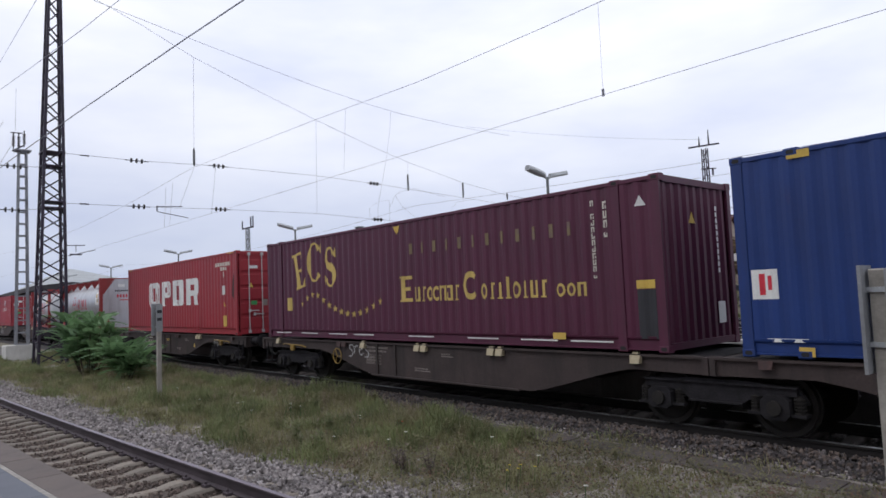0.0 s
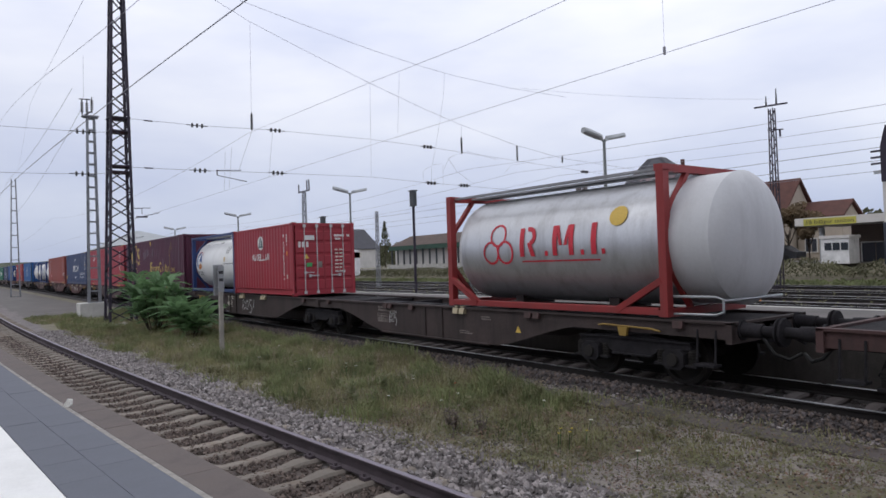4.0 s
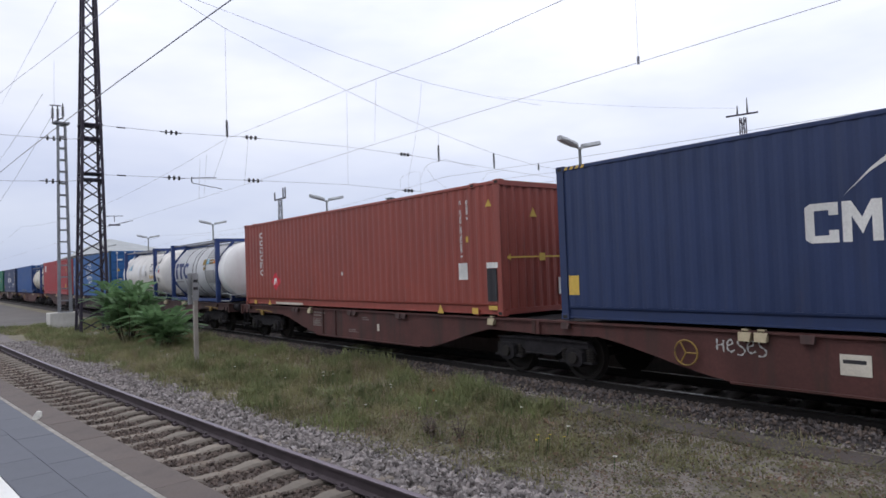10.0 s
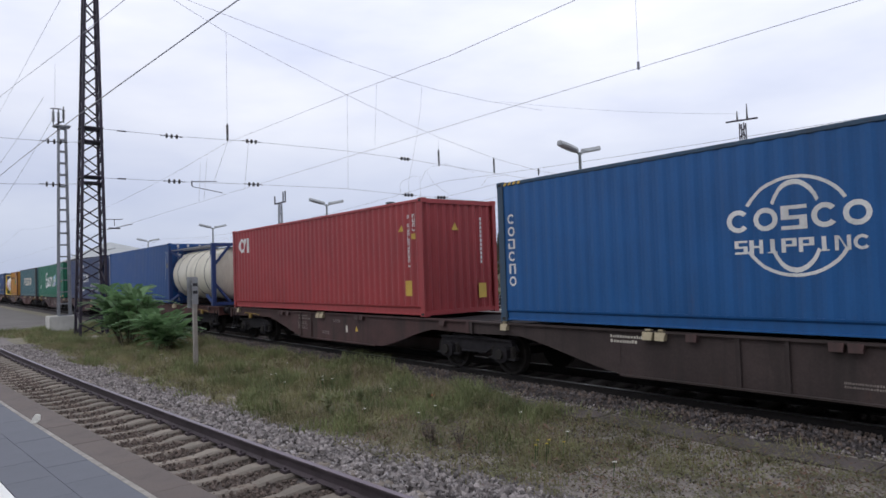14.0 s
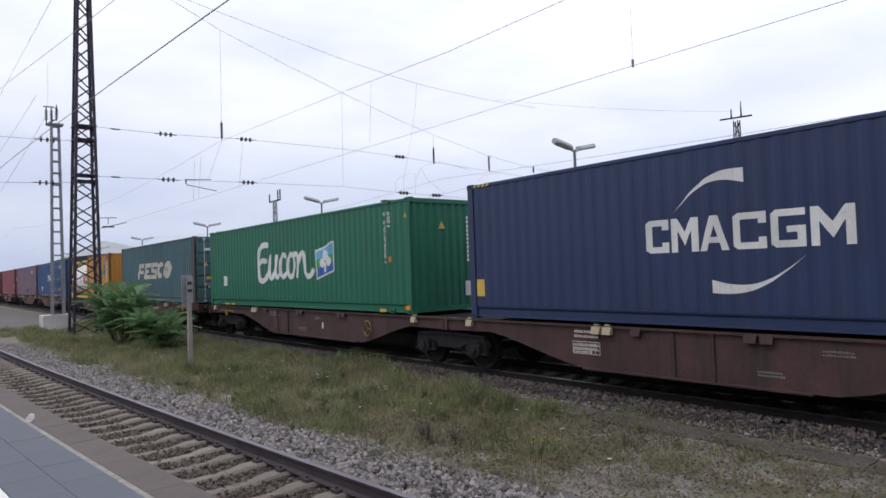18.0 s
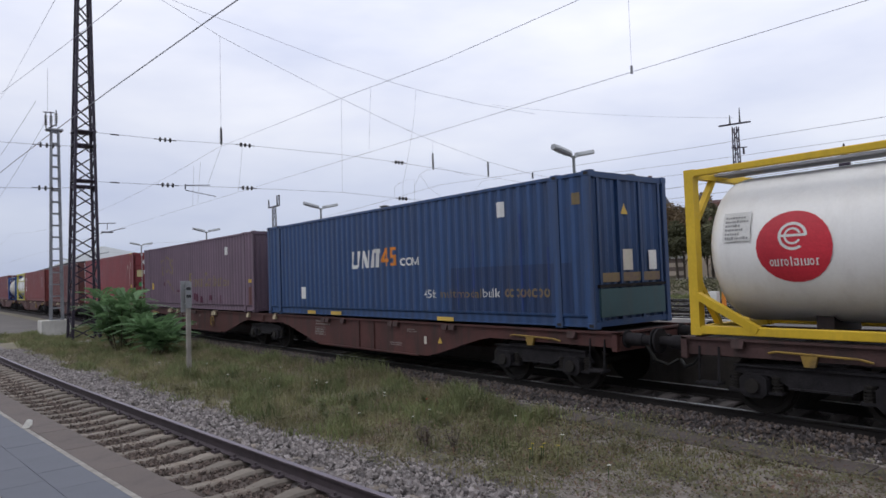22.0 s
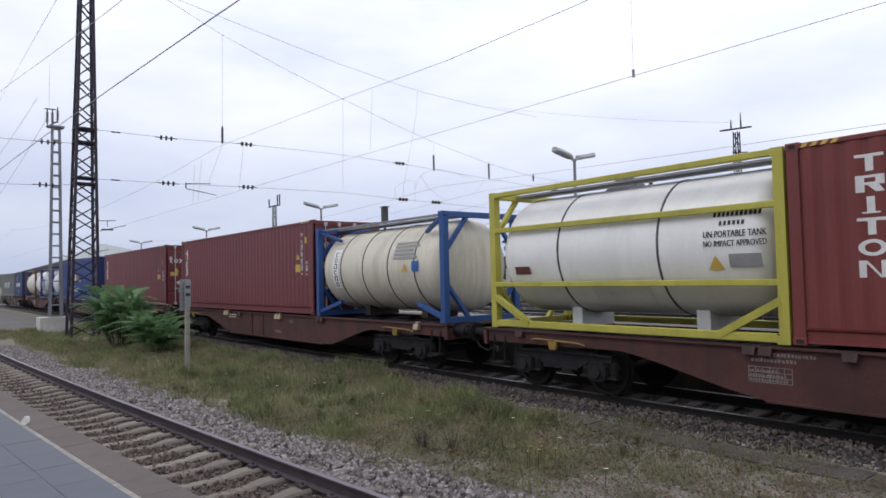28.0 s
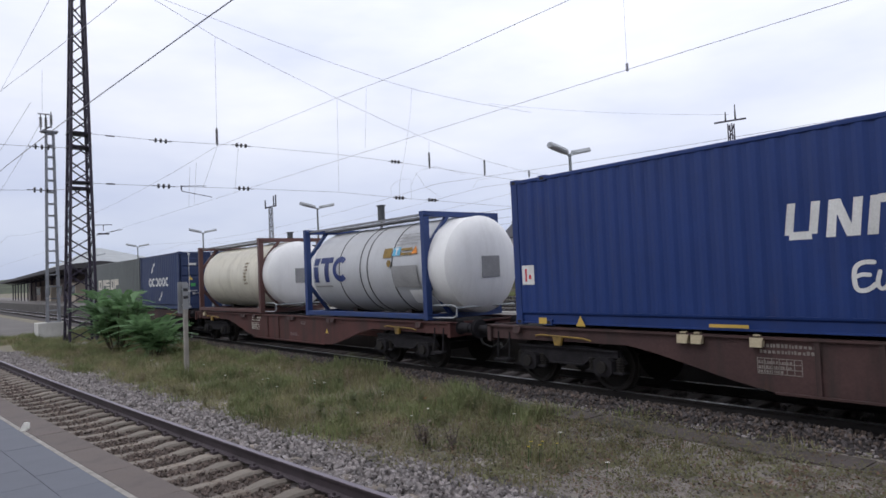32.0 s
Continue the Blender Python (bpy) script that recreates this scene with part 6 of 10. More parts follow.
            part("door_sticker", Mesh().face(*flat(-0.70, 1.02, 0.22, 0.14)), "green_mark" if K in ("cma", "navy") else g2.choice(("green_mark", "grey_mark", "yellow_mark", "white_mark")), root)
        part("door_plate", Mesh().face(*flat(-0.25, 0.98, 0.16, 0.22)), "dim_mark", root)
    for k, (nm, shapes, mt, wavy) in enumerate(marks):
        part(nm, painted(shapes, a, wavy, 0.003 + 0.0012 * min(k, 8) if wavy else 0.010 + 0.0012 * k, deep=deep), mt, root)
    MOVING.append((root, right - L / 2, TRAIN_Y, DECK))
    return root


def ident(L, H, material="white_mark", n=11):
    """The usual identification columns near the right end and the small stickers beside them."""
    return ("identification_mark", column(L - 1.55, H * 0.42, H * 0.86, 0.09, n) + column(L - 1.20, H * 0.70, H * 0.88, 0.09, 4), material, True)


def tank(feet, right, livery, shell, label, over=(0.0, 0.0), r=1.17, rails="low", rings=(), closed_ends=False, marks=(), dome=None, gussets=False, walkway=True, H=2.591, braces=True):
    """A tank container: shell with dished heads in a livery of end posts and rails."""
    L = LENGTH[feet]
    root = thing("tank_container", label, "tank container", (0, TRAIN_Y, DECK), "tank containers on the train")
    a, b, cz = -L / 2, L / 2, H - r - 0.12
    def dish(x, sg, dep=0.42):
        return [(x + sg * dep * math.sin(t), r * math.cos(t) ** 0.75 if t < 1.55 else 0.02) for t in (0.0, 0.25, 0.5, 0.75, 1.0, 1.25, 1.45, 1.56)]
    s0, s1 = a + 0.52 - over[0], b - 0.52 + over[1]
    head0, head1 = [(x, q) for x, q in dish(s0, -1)][::-1], dish(s1, 1)
    if dome:
        part("shell", Mesh().lathe([(s0, r), (b - 0.1, r)], "x", 44, (0, 0, cz)), shell, root, smooth=True)
        part("dished_end", Mesh().lathe([(b - 0.1, r * 0.97)] + [(s1, r * 0.97)] + dish(s1, 1)[1:], "x", 44, (0, 0, cz)), dome, root, "white domed tank end", smooth=True)
        part("dished_end", Mesh().lathe(head0, "x", 44, (0, 0, cz)), dome, root, smooth=True)
    else:
        part("shell", Mesh().lathe(head0 + head1, "x", 44, (0, 0, cz)), shell, root, smooth=True)
    for x in rings:
        part("band", Mesh().lathe([(x - 0.022, r + 0.001), (x - 0.018, r + 0.010), (x + 0.018, r + 0.010), (x + 0.022, r + 0.001)], "x", 44, (0, 0, cz)), "band_dark", root, smooth=True)
    for x, sg in ((a, 1), (b, -1)):
        for y in (-1.219, 1.059):
            part("corner_post", Mesh().box(min(x, x + sg * 0.15), max(x, x + sg * 0.15), y, y + 0.16, 0.10, H - 0.10), livery, root)
            for z in (0, H - 0.118):
                part("corner_casting", Mesh().box(min(x, x + sg * 0.178), max(x, x + sg * 0.178), y - 0.003, y + 0.163, z, z + 0.118), livery, root)
        for z in (0.0, H - 0.13):
            part("end_beam", Mesh().box(min(x, x + sg * 0.12), max(x, x + sg * 0.12), -1.06, 1.06, z, z + 0.13), livery, root)
        if closed_ends:
            xx = x - sg * 0.004
            c, cv = 0.60, 0.86
            part("end_panel", Mesh().prism([(xx, -1.05 + c, 0.06), (xx, 1.05 - c, 0.06), (xx, 1.05, cv + 0.06), (xx, 1.05, H - cv - 0.06), (xx, 1.05 - c, H - 0.06), (xx, -1.05 + c, H - 0.06), (xx, -1.05, H - cv - 0.06), (xx, -1.05, cv + 0.06)], (sg * 0.05, 0, 0)), shell, root, "grey octagonal end panel")
            for sy in (-1, 1):
                for z0, z1 in ((0.06, cv + 0.06), (H - 0.06, H - cv - 0.06)):
                    part("corner_gusset", Mesh().prism([(xx, sy * 1.06, z0), (xx, sy * (1.05 - c), z0), (xx, sy * 1.06, z1)], (sg * 0.06, 0, 0)), livery, root)
            if sg < 0:
                lx = x + 0.006
                flat = lambda y0, z0, w_, h_: ((lx, y0, z0), (lx, y0 + w_, z0), (lx, y0 + w_, z0 + h_), (lx, y0, z0 + h_))
                part("end_mark", Mesh().face(*flat(-0.30, H - 0.48, 0.34, 0.14)), "white_mark", root)
                m = Mesh()
                for k in range(8):
                    m.face(*flat(-0.46 + k * 0.10, H - 0.74, 0.075, 0.09))
                part("end_number", m, "dark_mark", root)
                m = Mesh()
                for k in range(5):
                    m.face(*flat(-0.36 + k * 0.15, H - 1.06, 0.09, 0.17))
                m.face(*flat(-0.22, H - 1.22, 0.5, 0.05))
                part("end_mark", m, "red_mark", root)
        elif braces:
            for sy in (-1, 1):
                for z0, z1 in ((H - 0.9, H - 0.1), (0.9, 0.1)):
                    part("end_brace", Mesh().bar((x + sg * 0.06, sy * 1.1, z0), (x + sg * 0.06, sy * 0.45, z1), 0.09), livery, root)
    if "low" in rails:
        for y in (-1.219, 1.099):
            part("bottom_rail", Mesh().box(a + 0.178, b - 0.178, y, y + 0.12, 0.02, 0.15, 0.01), livery, root)
    if "high" in rails:
        for y in (-1.219, 1.119):
            part("top_rail", Mesh().box(a + 0.178, b - 0.178, y, y + 0.10, H - 0.11, H - 0.01, 0.01), livery, root)
    if "mid" in rails:
        for y in (-1.219, 1.139):
            for z in ((0.88, 2.0) if H > 2.7 else (0.95, 1.82)):
                part("side_rail", Mesh().box(a + 0.15, b - 0.15, y, y + 0.08, z - 0.05, z + 0.05, 0.01), livery, root)
    if "diag" in rails:
        for y in (-1.18, 1.18):
            for x, sg in ((a, 1), (b, -1)):
                part("diagonal_brace", Mesh().bar((x + sg * 0.12, y, 0.62), (x + sg * 1.05, y, 0.1), 0.11), livery, root)
    if "stay" in rails:
        for y in (-1.14, 1.14):
            for x, sg in ((a + 0.1, 1), (b - 0.1, -1)):
                part("stay", Mesh().bar((x, y, 0.12), (x + sg * 1.1, y * 0.92, 0.42), 0.10), livery, root)
                part("stay", Mesh().bar((x, y, H - 0.1), (x + sg * 0.9, y * 0.8, H - 0.42), 0.08), livery, root)
    for x in (a + L * 0.28, b - L * 0.28):
        part("saddle", Mesh().box(x - 0.12, x + 0.12, -0.5, 0.5, 0.04, cz - r + 0.16), shell if H > 2.78 else "wagon_dark", root)
    if walkway:
        part("walkway", Mesh().box(a + 0.15, b - 0.15, -0.55, -0.05, H - 0.07, H - 0.03), "steel", root, "grey walkway grating on top")
        part("top_side_bar", Mesh().box(a + 0.15, b - 0.15, -1.1, -0.95, H - 0.08, H - 0.04), "steel", root)
    if gussets:
        n = 6
        for k in range(n):
            x = a + 0.5 + (L - 1.0) * k / (n - 1)
            for sy in (-1, 1):
                part("walkway_bracket", Mesh().prism([(x - 0.06, sy * 1.15, H - 0.05), (x - 0.06, sy * 0.62, H - 0.05), (x - 0.06, sy * 0.95, H - 0.50)], (0.5 if k in (0, n - 1) else 0.10, 0, 0)), livery, root)
        for x in (a + L * 0.27, b - L * 0.27):
            m = Mesh()
            m.prism([(x - 0.1, -1.15, 0.1), (x + 0.12, -1.15, 0.1), (x + 0.02, -1.05, 0.95), (x - 0.16, -1.05, 0.95)], (0, 0.06, 0))
            part("shell_support", m, livery, root)
        for x, sg in ((a + 0.1, 1), (b - 0.1, -1)):
            part("base_gusset", Mesh().prism([(x, -1.19, 0.08), (x + sg * 1.3, -1.10, 0.10), (x, -1.19, 0.52)], (0, 0.05, 0)), livery, root)
    if dome == "tank_clean":
        part("data_plate", Mesh().box(s1 + 0.385, s1 + 0.43, -0.28, 0.28, cz - 0.32, cz + 0.18, 0.01), "grey_mark", root, "dull grey plate on the domed end")
    if over[1] > 0.3:
        x = s1 + 0.2
        part("guard_rail", Mesh().path([(b, -1.05, 0.34), (x - 0.12, -0.95, 0.34), (x, -0.93, 0.30), (x, -0.93, 0.10), (x - 0.12, -0.95, 0.05), (b, -1.05, 0.05)], 0.022, 6), "galvanised", root, "thin bent guard rail")
        part("guard_rail", Mesh().path([(x, -0.93, 0.28), (x + 0.02, 0.0, 0.28), (x, 0.93, 0.28)], 0.022, 6), "galvanised", root, "thin bent guard rail")
    for j, (nm, shapes, mt) in enumerate(marks):
        m = Mesh()
        for i, poly in enumerate(shapes):
            hug = 0.0003 * (i % 14) + 0.004 * j
            # cut into level strips that follow the round shell
            turned = [(v, u) for u, v in poly]
            lo, hi = min(p[0] for p in turned), max(p[0] for p in turned)
            n = max(1, math.ceil((hi - lo) / 0.09))
            for k in range(n):
                strip = turned
                if n > 1:
                    strip = clip(clip(turned, lo + (hi - lo) * k / n, True), lo + (hi - lo) * (k + 1) / n, False)
                if len(strip) > 2:
                    m.face(*[wrap(a + u, v, cz, r + hug) for v, u in strip])
        part(nm, m, mt, root)
    MOVING.append((root, right - L / 2, TRAIN_Y, DECK))
    return root


def wrap(x, v, cz, r):
    """A place on the near face of the shell; v is the arc height over its axis."""
    t = v / r
    return (x, -(r + 0.008) * math.cos(t), cz + (r + 0.008) * math.sin(t))


# ---------- wagons ----------
def bogie_data():
    beam = Mesh().prism([(-1.18, -0.05, 0.62), (-0.62, -0.05, 0.60), (-0.40, -0.05, 0.46), (0.40, -0.05, 0.46), (0.62, -0.05, 0.60), (1.18, -0.05, 0.62), (1.18, -0.05, 0.74), (0.35, -0.05, 0.80), (-0.35, -0.05, 0.80), (-1.18, -0.05, 0.74)], (0, 0.10, 0))
    beam.box(-1.20, 1.20, -0.09, 0.09, 0.73, 0.755).box(-0.42, 0.42, -0.09, 0.09, 0.445, 0.47)
    centre = Mesh().box(-0.25, 0.25, -1.0, 1.0, 0.50, 0.80)
    box = Mesh().prism([(-0.20, -0.14, 0.36), (-0.13, -0.14, 0.29), (0.13, -0.14, 0.29), (0.20, -0.14, 0.36), (0.20, -0.14, 0.56), (0.12, -0.14, 0.63), (-0.12, -0.14, 0.63), (-0.20, -0.14, 0.56)], (0, 0.28, 0))
    box.box(-0.40, 0.40, -0.10, 0.10, 0.345, 0.385)
    spring = Mesh()
    for k in range(5):
        spring.rod((0, 0, 0.385 + 0.047 * k), (0, 0, 0.412 + 0.047 * k), 0.085, 10)
    spring.rod((0, 0, 0.38), (0, 0, 0.63), 0.055, 8)
    cap = Mesh().rod((0, -0.19, 0.46), (0, -0.13, 0.46), 0.105, 12)
    half = [(0.0, 0.09), (0.66, 0.09), (0.67, 0.2), (0.685, 0.49), (0.715, 0.49), (0.72, 0.465), (0.82, 0.46), (0.82, 0.39), (0.77, 0.36), (0.77, 0.14), (0.9, 0.09)]
    wheel = Mesh().lathe([(-p, q) for p, q in half[:0:-1]] + half, "y", 24)
    brake = Mesh().box(-0.05, 0.05, -0.80, -0.70, 0.34, 0.62)
    hanger = Mesh().bar((0.34, -0.75, 0.62), (0.20, -0.75, 0.80), 0.05)
    guard = Mesh().bar((1.30, -0.98, 0.52), (1.18, -0.98, 0.70), 0.05)
    return centre.data("bogie", "bogie"), beam.data("side_frame", "bogie"), box.data("axle_box", "bogie"), cap.data("axle_cap", "wheel"), wheel.data("wheelset", "wheel", True), spring.data("coil_spring", "wheel"), brake.data("brake_shoe", "bogie"), hanger.data("shoe_hanger", "bogie"), guard.data("guard_iron", "bogie")


BOGIE = bogie_data()


def bogie(parent, x):
    b = part("bogie", BOGIE[0], None, parent, "dark grimy two-axle bogie", at=(x, 0, 0))
    for y in (-1.0, 1.0):
        part("side_frame", BOGIE[1], None, b, at=(0, y, 0))
    for sg in (-1, 1):
        flip = Matrix.Diagonal((sg, 1, 1, 1))
        part("brake_shoe", BOGIE[6], None, b, at=(sg * 0.34, 0, 0))
        part("shoe_hanger", BOGIE[7], None, b, at=flip)
        part("guard_iron", BOGIE[8], None, b, at=flip)
    for dx in (-0.9, 0.9):
        for y in (-1.0, 1.0):
            part("axle_box", BOGIE[2], None, b, at=pose(dx, y, 0, 0, 0, 0 if y < 0 else 180))
        for off in (-0.30, 0.30):
            part("coil_spring", BOGIE[5], None, b, at=(dx + off, -1.0, 0))
        part("axle_cap", BOGIE[3], None, b, at=(dx, -1.0, 0))
        part("wheelset", BOGIE[4], None, b, at=(dx, 0, 0.46))


def buffer_data():
    m = Mesh().lathe([(-0.02, 0.16), (0.02, 0.16), (0.02, 0.12), (0.34, 0.11), (0.34, 0.085), (0.56, 0.085), (0.57, 0.21), (0.60, 0.22), (0.62, 0.12)], "x", 16)
    return m.data("buffer", "bogie", True)


BUFFER = buffer_data()


def wagon(x0, x1, material, left, right, label, wheel_at=None, graffiti=(), seed=0):
    """A container wagon between two joints at x0 and x1 (train metres). Ends: 'c' coupled with buffers, 'j' jointed over a shared bogie, 'J' jointed, bogie on the other part."""
    g = random.Random(seed + 50)
    mid = (x0 + x1) / 2
    root = thing("container_wagon", label, "railway wagon", (0, TRAIN_Y, 0), "wagons of the goods train")
    a = x0 - mid + (0.62 if left == "c" else 0.10)
    b = x1 - mid - (0.62 if right == "c" else 0.10)
    L = b - a
    fl = 3.45 if left == "c" else 1.4
    fr = 3.3 if right == "c" else 1.3
    run = 2.5
    prof = [(a, 1.13), (a, 0.86)]
    low = []
    for k in range(7):
        u = k / 6
        ease = 0.35 * u * u * (3 - 2 * u) + 0.65 * u
        low.append((a + fl + run * u, 0.88 - 0.54 * ease))
    up = [(b - fr - (run - 0.3) * u / 6, 0.88 - 0.54 * (0.35 * (u / 6) ** 2 * (3 - 2 * u / 6) + 0.65 * u / 6)) for u in range(7)]
    prof += low + up[::-1] + [(b, 0.86), (b, 1.13)]
    for y in (-1.15, 1.11):
        m = Mesh().prism([(x, y, z) for x, z in prof], (0, 0.04, 0))
        m.box(a, b, y - 0.05, y + 0.09, 1.10, 1.14)
        m.box(a + fl + run, b - fr - run, y - 0.05, y + 0.09, 0.325, 0.355)
        part("side_sill", m, material, root)
    m = Mesh().box(a, b, -0.22, 0.22, 0.72, 1.06)
    k = a + 0.5
    while k < b - 0.3:
        m.box(k - 0.06, k + 0.06, -1.11, 1.11, 0.88, 1.08)
        k += 1.55
    part("underframe", m, "bogie", root)
    # near-black sheets stand in for the shaded openings at the ends
    for x in (a, b - 1.6):
        part("deck_plate", Mesh().box(x, x + 1.6, -1.1, 1.1, 1.06, 1.09), "bogie", root)
    pin = shared(("pin",), lambda: Mesh().prism([(-0.10, -1.215, 1.12), (0.10, -1.215, 1.12), (0.085, -1.25, 0.985), (-0.085, -1.25, 0.985)], (0, 0.10, 0)).box(-0.05, 0.05, -1.20, -1.12, 1.12, 1.165).data("folding_pin", "tan"))
    pin2 = shared(("pin2",), lambda: Mesh().prism([(-0.10, -1.215, 1.12), (0.10, -1.215, 1.12), (0.085, -1.24, 1.0), (-0.085, -1.24, 1.0)], (0, 0.09, 0)).data("folding_pin", "wagon"))
    for u in (0.06, 0.30, 0.37, 0.52, 0.68, 0.93):
        x, pale = a + L * u + g.uniform(-0.2, 0.2), g.random() < 0.45
        part("folding_pin", pin if pale else pin2, None, root, at=(x, 0, 0))
        if u in (0.30, 0.52, 0.68):
            part("folding_pin", pin if pale else pin2, None, root, at=(x + 0.24, 0, 0))
    for u in (0.42, 0.47) if seed != 9 else (0.56, 0.61):
        part("stiffener", Mesh().box(-0.035, 0.035, -1.185, -1.15, 0.36, 1.10), material, root, at=(a + L * u, 0, 0))
    y = -1.157

    def lettered(name, shapes, material):
        m = Mesh()
        for q in shapes:
            m.face(*[(u, y, v) for u, v in q])
        part(name, m, material, root)

    # inscription lines, the ruled load table and small stencils, as short bars
    pale = ("dim_mark", "cream_mark")[seed % 3 == 0]
    u0 = a + fl + run - 0.35
    if seed != 9:
        lettered("inscription", print_rows(u0 + 0.15, 0.90, 0.9, 0.17, 2, seed), pale)
    if seed == 9:
        u0 += 3.0
    if seed % 4:
        t0, w, h = u0 + 0.1, 0.62, 0.22
        table = [rect(t0, 0.60 + h * k / 3, t0 + w, 0.612 + h * k / 3) for k in range(4)] + [rect(t0 + w * k / 6, 0.60, t0 + w * k / 6 + 0.012, 0.83) for k in range(7)]
        lettered("load_table", table + print_rows(t0 + 0.02, 0.62, w * 0.9, h * 0.9, 3, seed + 7), pale)
    else:
        part("tare_frame", Mesh().prism([(u0 + 0.05, y - 0.003, 0.52), (u0 + 0.35, y - 0.003, 0.52), (u0 + 0.35, y - 0.003, 0.90), (u0 + 0.05, y - 0.003, 0.90)], (0, 0.003, 0)), "wagon_dark", root)
        lettered("tare_border", [rect(u0 + 0.05, 0.52, u0 + 0.35, 0.533), rect(u0 + 0.05, 0.89, u0 + 0.35, 0.90), rect(u0 + 0.05, 0.52, u0 + 0.062, 0.90), rect(u0 + 0.338, 0.52, u0 + 0.35, 0.90)], "cream_mark")
    lettered("small_print", print_rows(a + L * 0.52, 0.52, 0.55, 0.10, 2, seed + 3), "dim_mark")
    lettered("maker_print", print_rows(a + L * g.uniform(0.56, 0.60), 0.88, 0.42, 0.10, 2, seed + 11), "dim_mark")
    if seed % 2 and seed != 11:
        u1 = a + L * 0.655
        part("warning_mark", Mesh().face((u1, y, 0.66), (u1 + 0.17, y, 0.66), (u1 + 0.085, y, 0.81)), "yellow_mark", root)
    if seed % 3 == 1:
        part("white_plate", Mesh().box(a + L * 0.62, a + L * 0.62 + 0.09, y - 0.006, y, 0.62, 0.80), "cream_mark", root)
    for end, x, sg in ((left, a, -1), (right, b, 1)):
        if end == "c":
            part("headstock", Mesh().box(min(x, x - sg * 0.1), max(x, x - sg * 0.1), -1.2, 1.2, 0.80, 1.13), material, root)
            for yy in (-0.875, 0.875):
                part("buffer", BUFFER, None, root, at=pose(x, yy, 1.0, 0, 0, 0 if sg > 0 else 180))
            part("coupling_hook", Mesh().box(min(x, x + sg * 0.3), max(x, x + sg * 0.3), -0.05, 0.05, 0.86, 1.02).rod((x + sg * 0.25, 0, 0.9), (x + sg * 0.55, 0, 0.75), 0.035, 6), "bogie", root)
            hose = [(x + sg * 0.05, -0.4, 0.85), (x + sg * 0.25, -0.42, 0.6), (x + sg * 0.45, -0.35, 0.52), (x + sg * 0.6, -0.25, 0.62)]
            part("brake_hose", Mesh().path(hose, 0.03, 6), "rubber", root)
            part("shunter_step", Mesh().box(x - sg * 0.45 - 0.18, x - sg * 0.45 + 0.18, -1.28, -1.05, 0.42, 0.46).rod((x - sg * 0.45 - 0.16, -1.2, 0.44), (x - sg * 0.45 - 0.16, -1.15, 1.0), 0.02, 5).rod((x - sg * 0.45 + 0.16, -1.2, 0.44), (x - sg * 0.45 + 0.16, -1.15, 1.0), 0.02, 5), "bogie", root)
            xc = x - sg * 2.0
            bogie(root, xc)
            part("brake_lever", Mesh().path([(xc - 0.62, -1.2, 0.96), (xc - 0.5, -1.2, 0.985), (xc + 0.55, -1.2, 0.955), (xc + 0.72, -1.2, 0.92)], 0.017, 6).prism([(xc - 0.17, -1.22, 0.955), (xc + 0.05, -1.22, 0.955), (xc + 0.01, -1.22, 0.80), (xc - 0.13, -1.22, 0.80)], (0, 0.06, 0)), "lever", root, "yellow brake change-over lever")
        else:
            part("joint_bearing", Mesh().box(min(x, x + sg * 0.1), max(x, x + sg * 0.1), -0.9, 0.9, 0.75, 1.08).box(min(x, x + sg * 0.09), max(x, x + sg * 0.09), -1.2, -0.9, 0.86, 1.13), material, root)
            if end == "j":
                bogie(root, x + sg * 0.1)
    if seed in (3, 7, 11):
        u2, v2 = {3: (-28.87, 0.84), 7: (-88.78, 0.97), 11: (-146.55, 0.61)}[seed]
        lettered("owner_mark", mixed_row(u2 - mid, v2, u2 - mid + 0.6, v2 + 0.09, "Tuocac"), "yellow_mark")
    if seed == 9:
        u2 = -118.17 - mid
        part("maker_plate", Mesh().box(u2, u2 + 0.38, y - 0.006, y, 0.61, 0.89), "cream_mark", root, "cream metal plate with a dark line of print")
        part("plate_print", Mesh().box(u2 + 0.04, u2 + 0.32, y - 0.009, y - 0.006, 0.77, 0.82), "dark_mark", root)
    if wheel_at is not None:
        cx = a + L * wheel_at
        m = Mesh()
        pts = [(cx + 0.2 * math.cos(t * math.tau / 18), -1.21, 0.74 + 0.2 * math.sin(t * math.tau / 18)) for t in range(19)]
        m.path(pts, 0.015, 5)
        for t in (0, 6, 12):
            m.rod((cx, -1.21, 0.74), pts[t], 0.013, 5)
        part("hand_brake_wheel", m, "lever", root, "yellow hand brake wheel")
    for u, v, w, h, sd in graffiti:
        part("graffiti", scribble(a + L * u, v, w, h, sd), "spray", root, "sprayed white scribble")
    MOVING.append((root, mid, TRAIN_Y, 0))
    return root


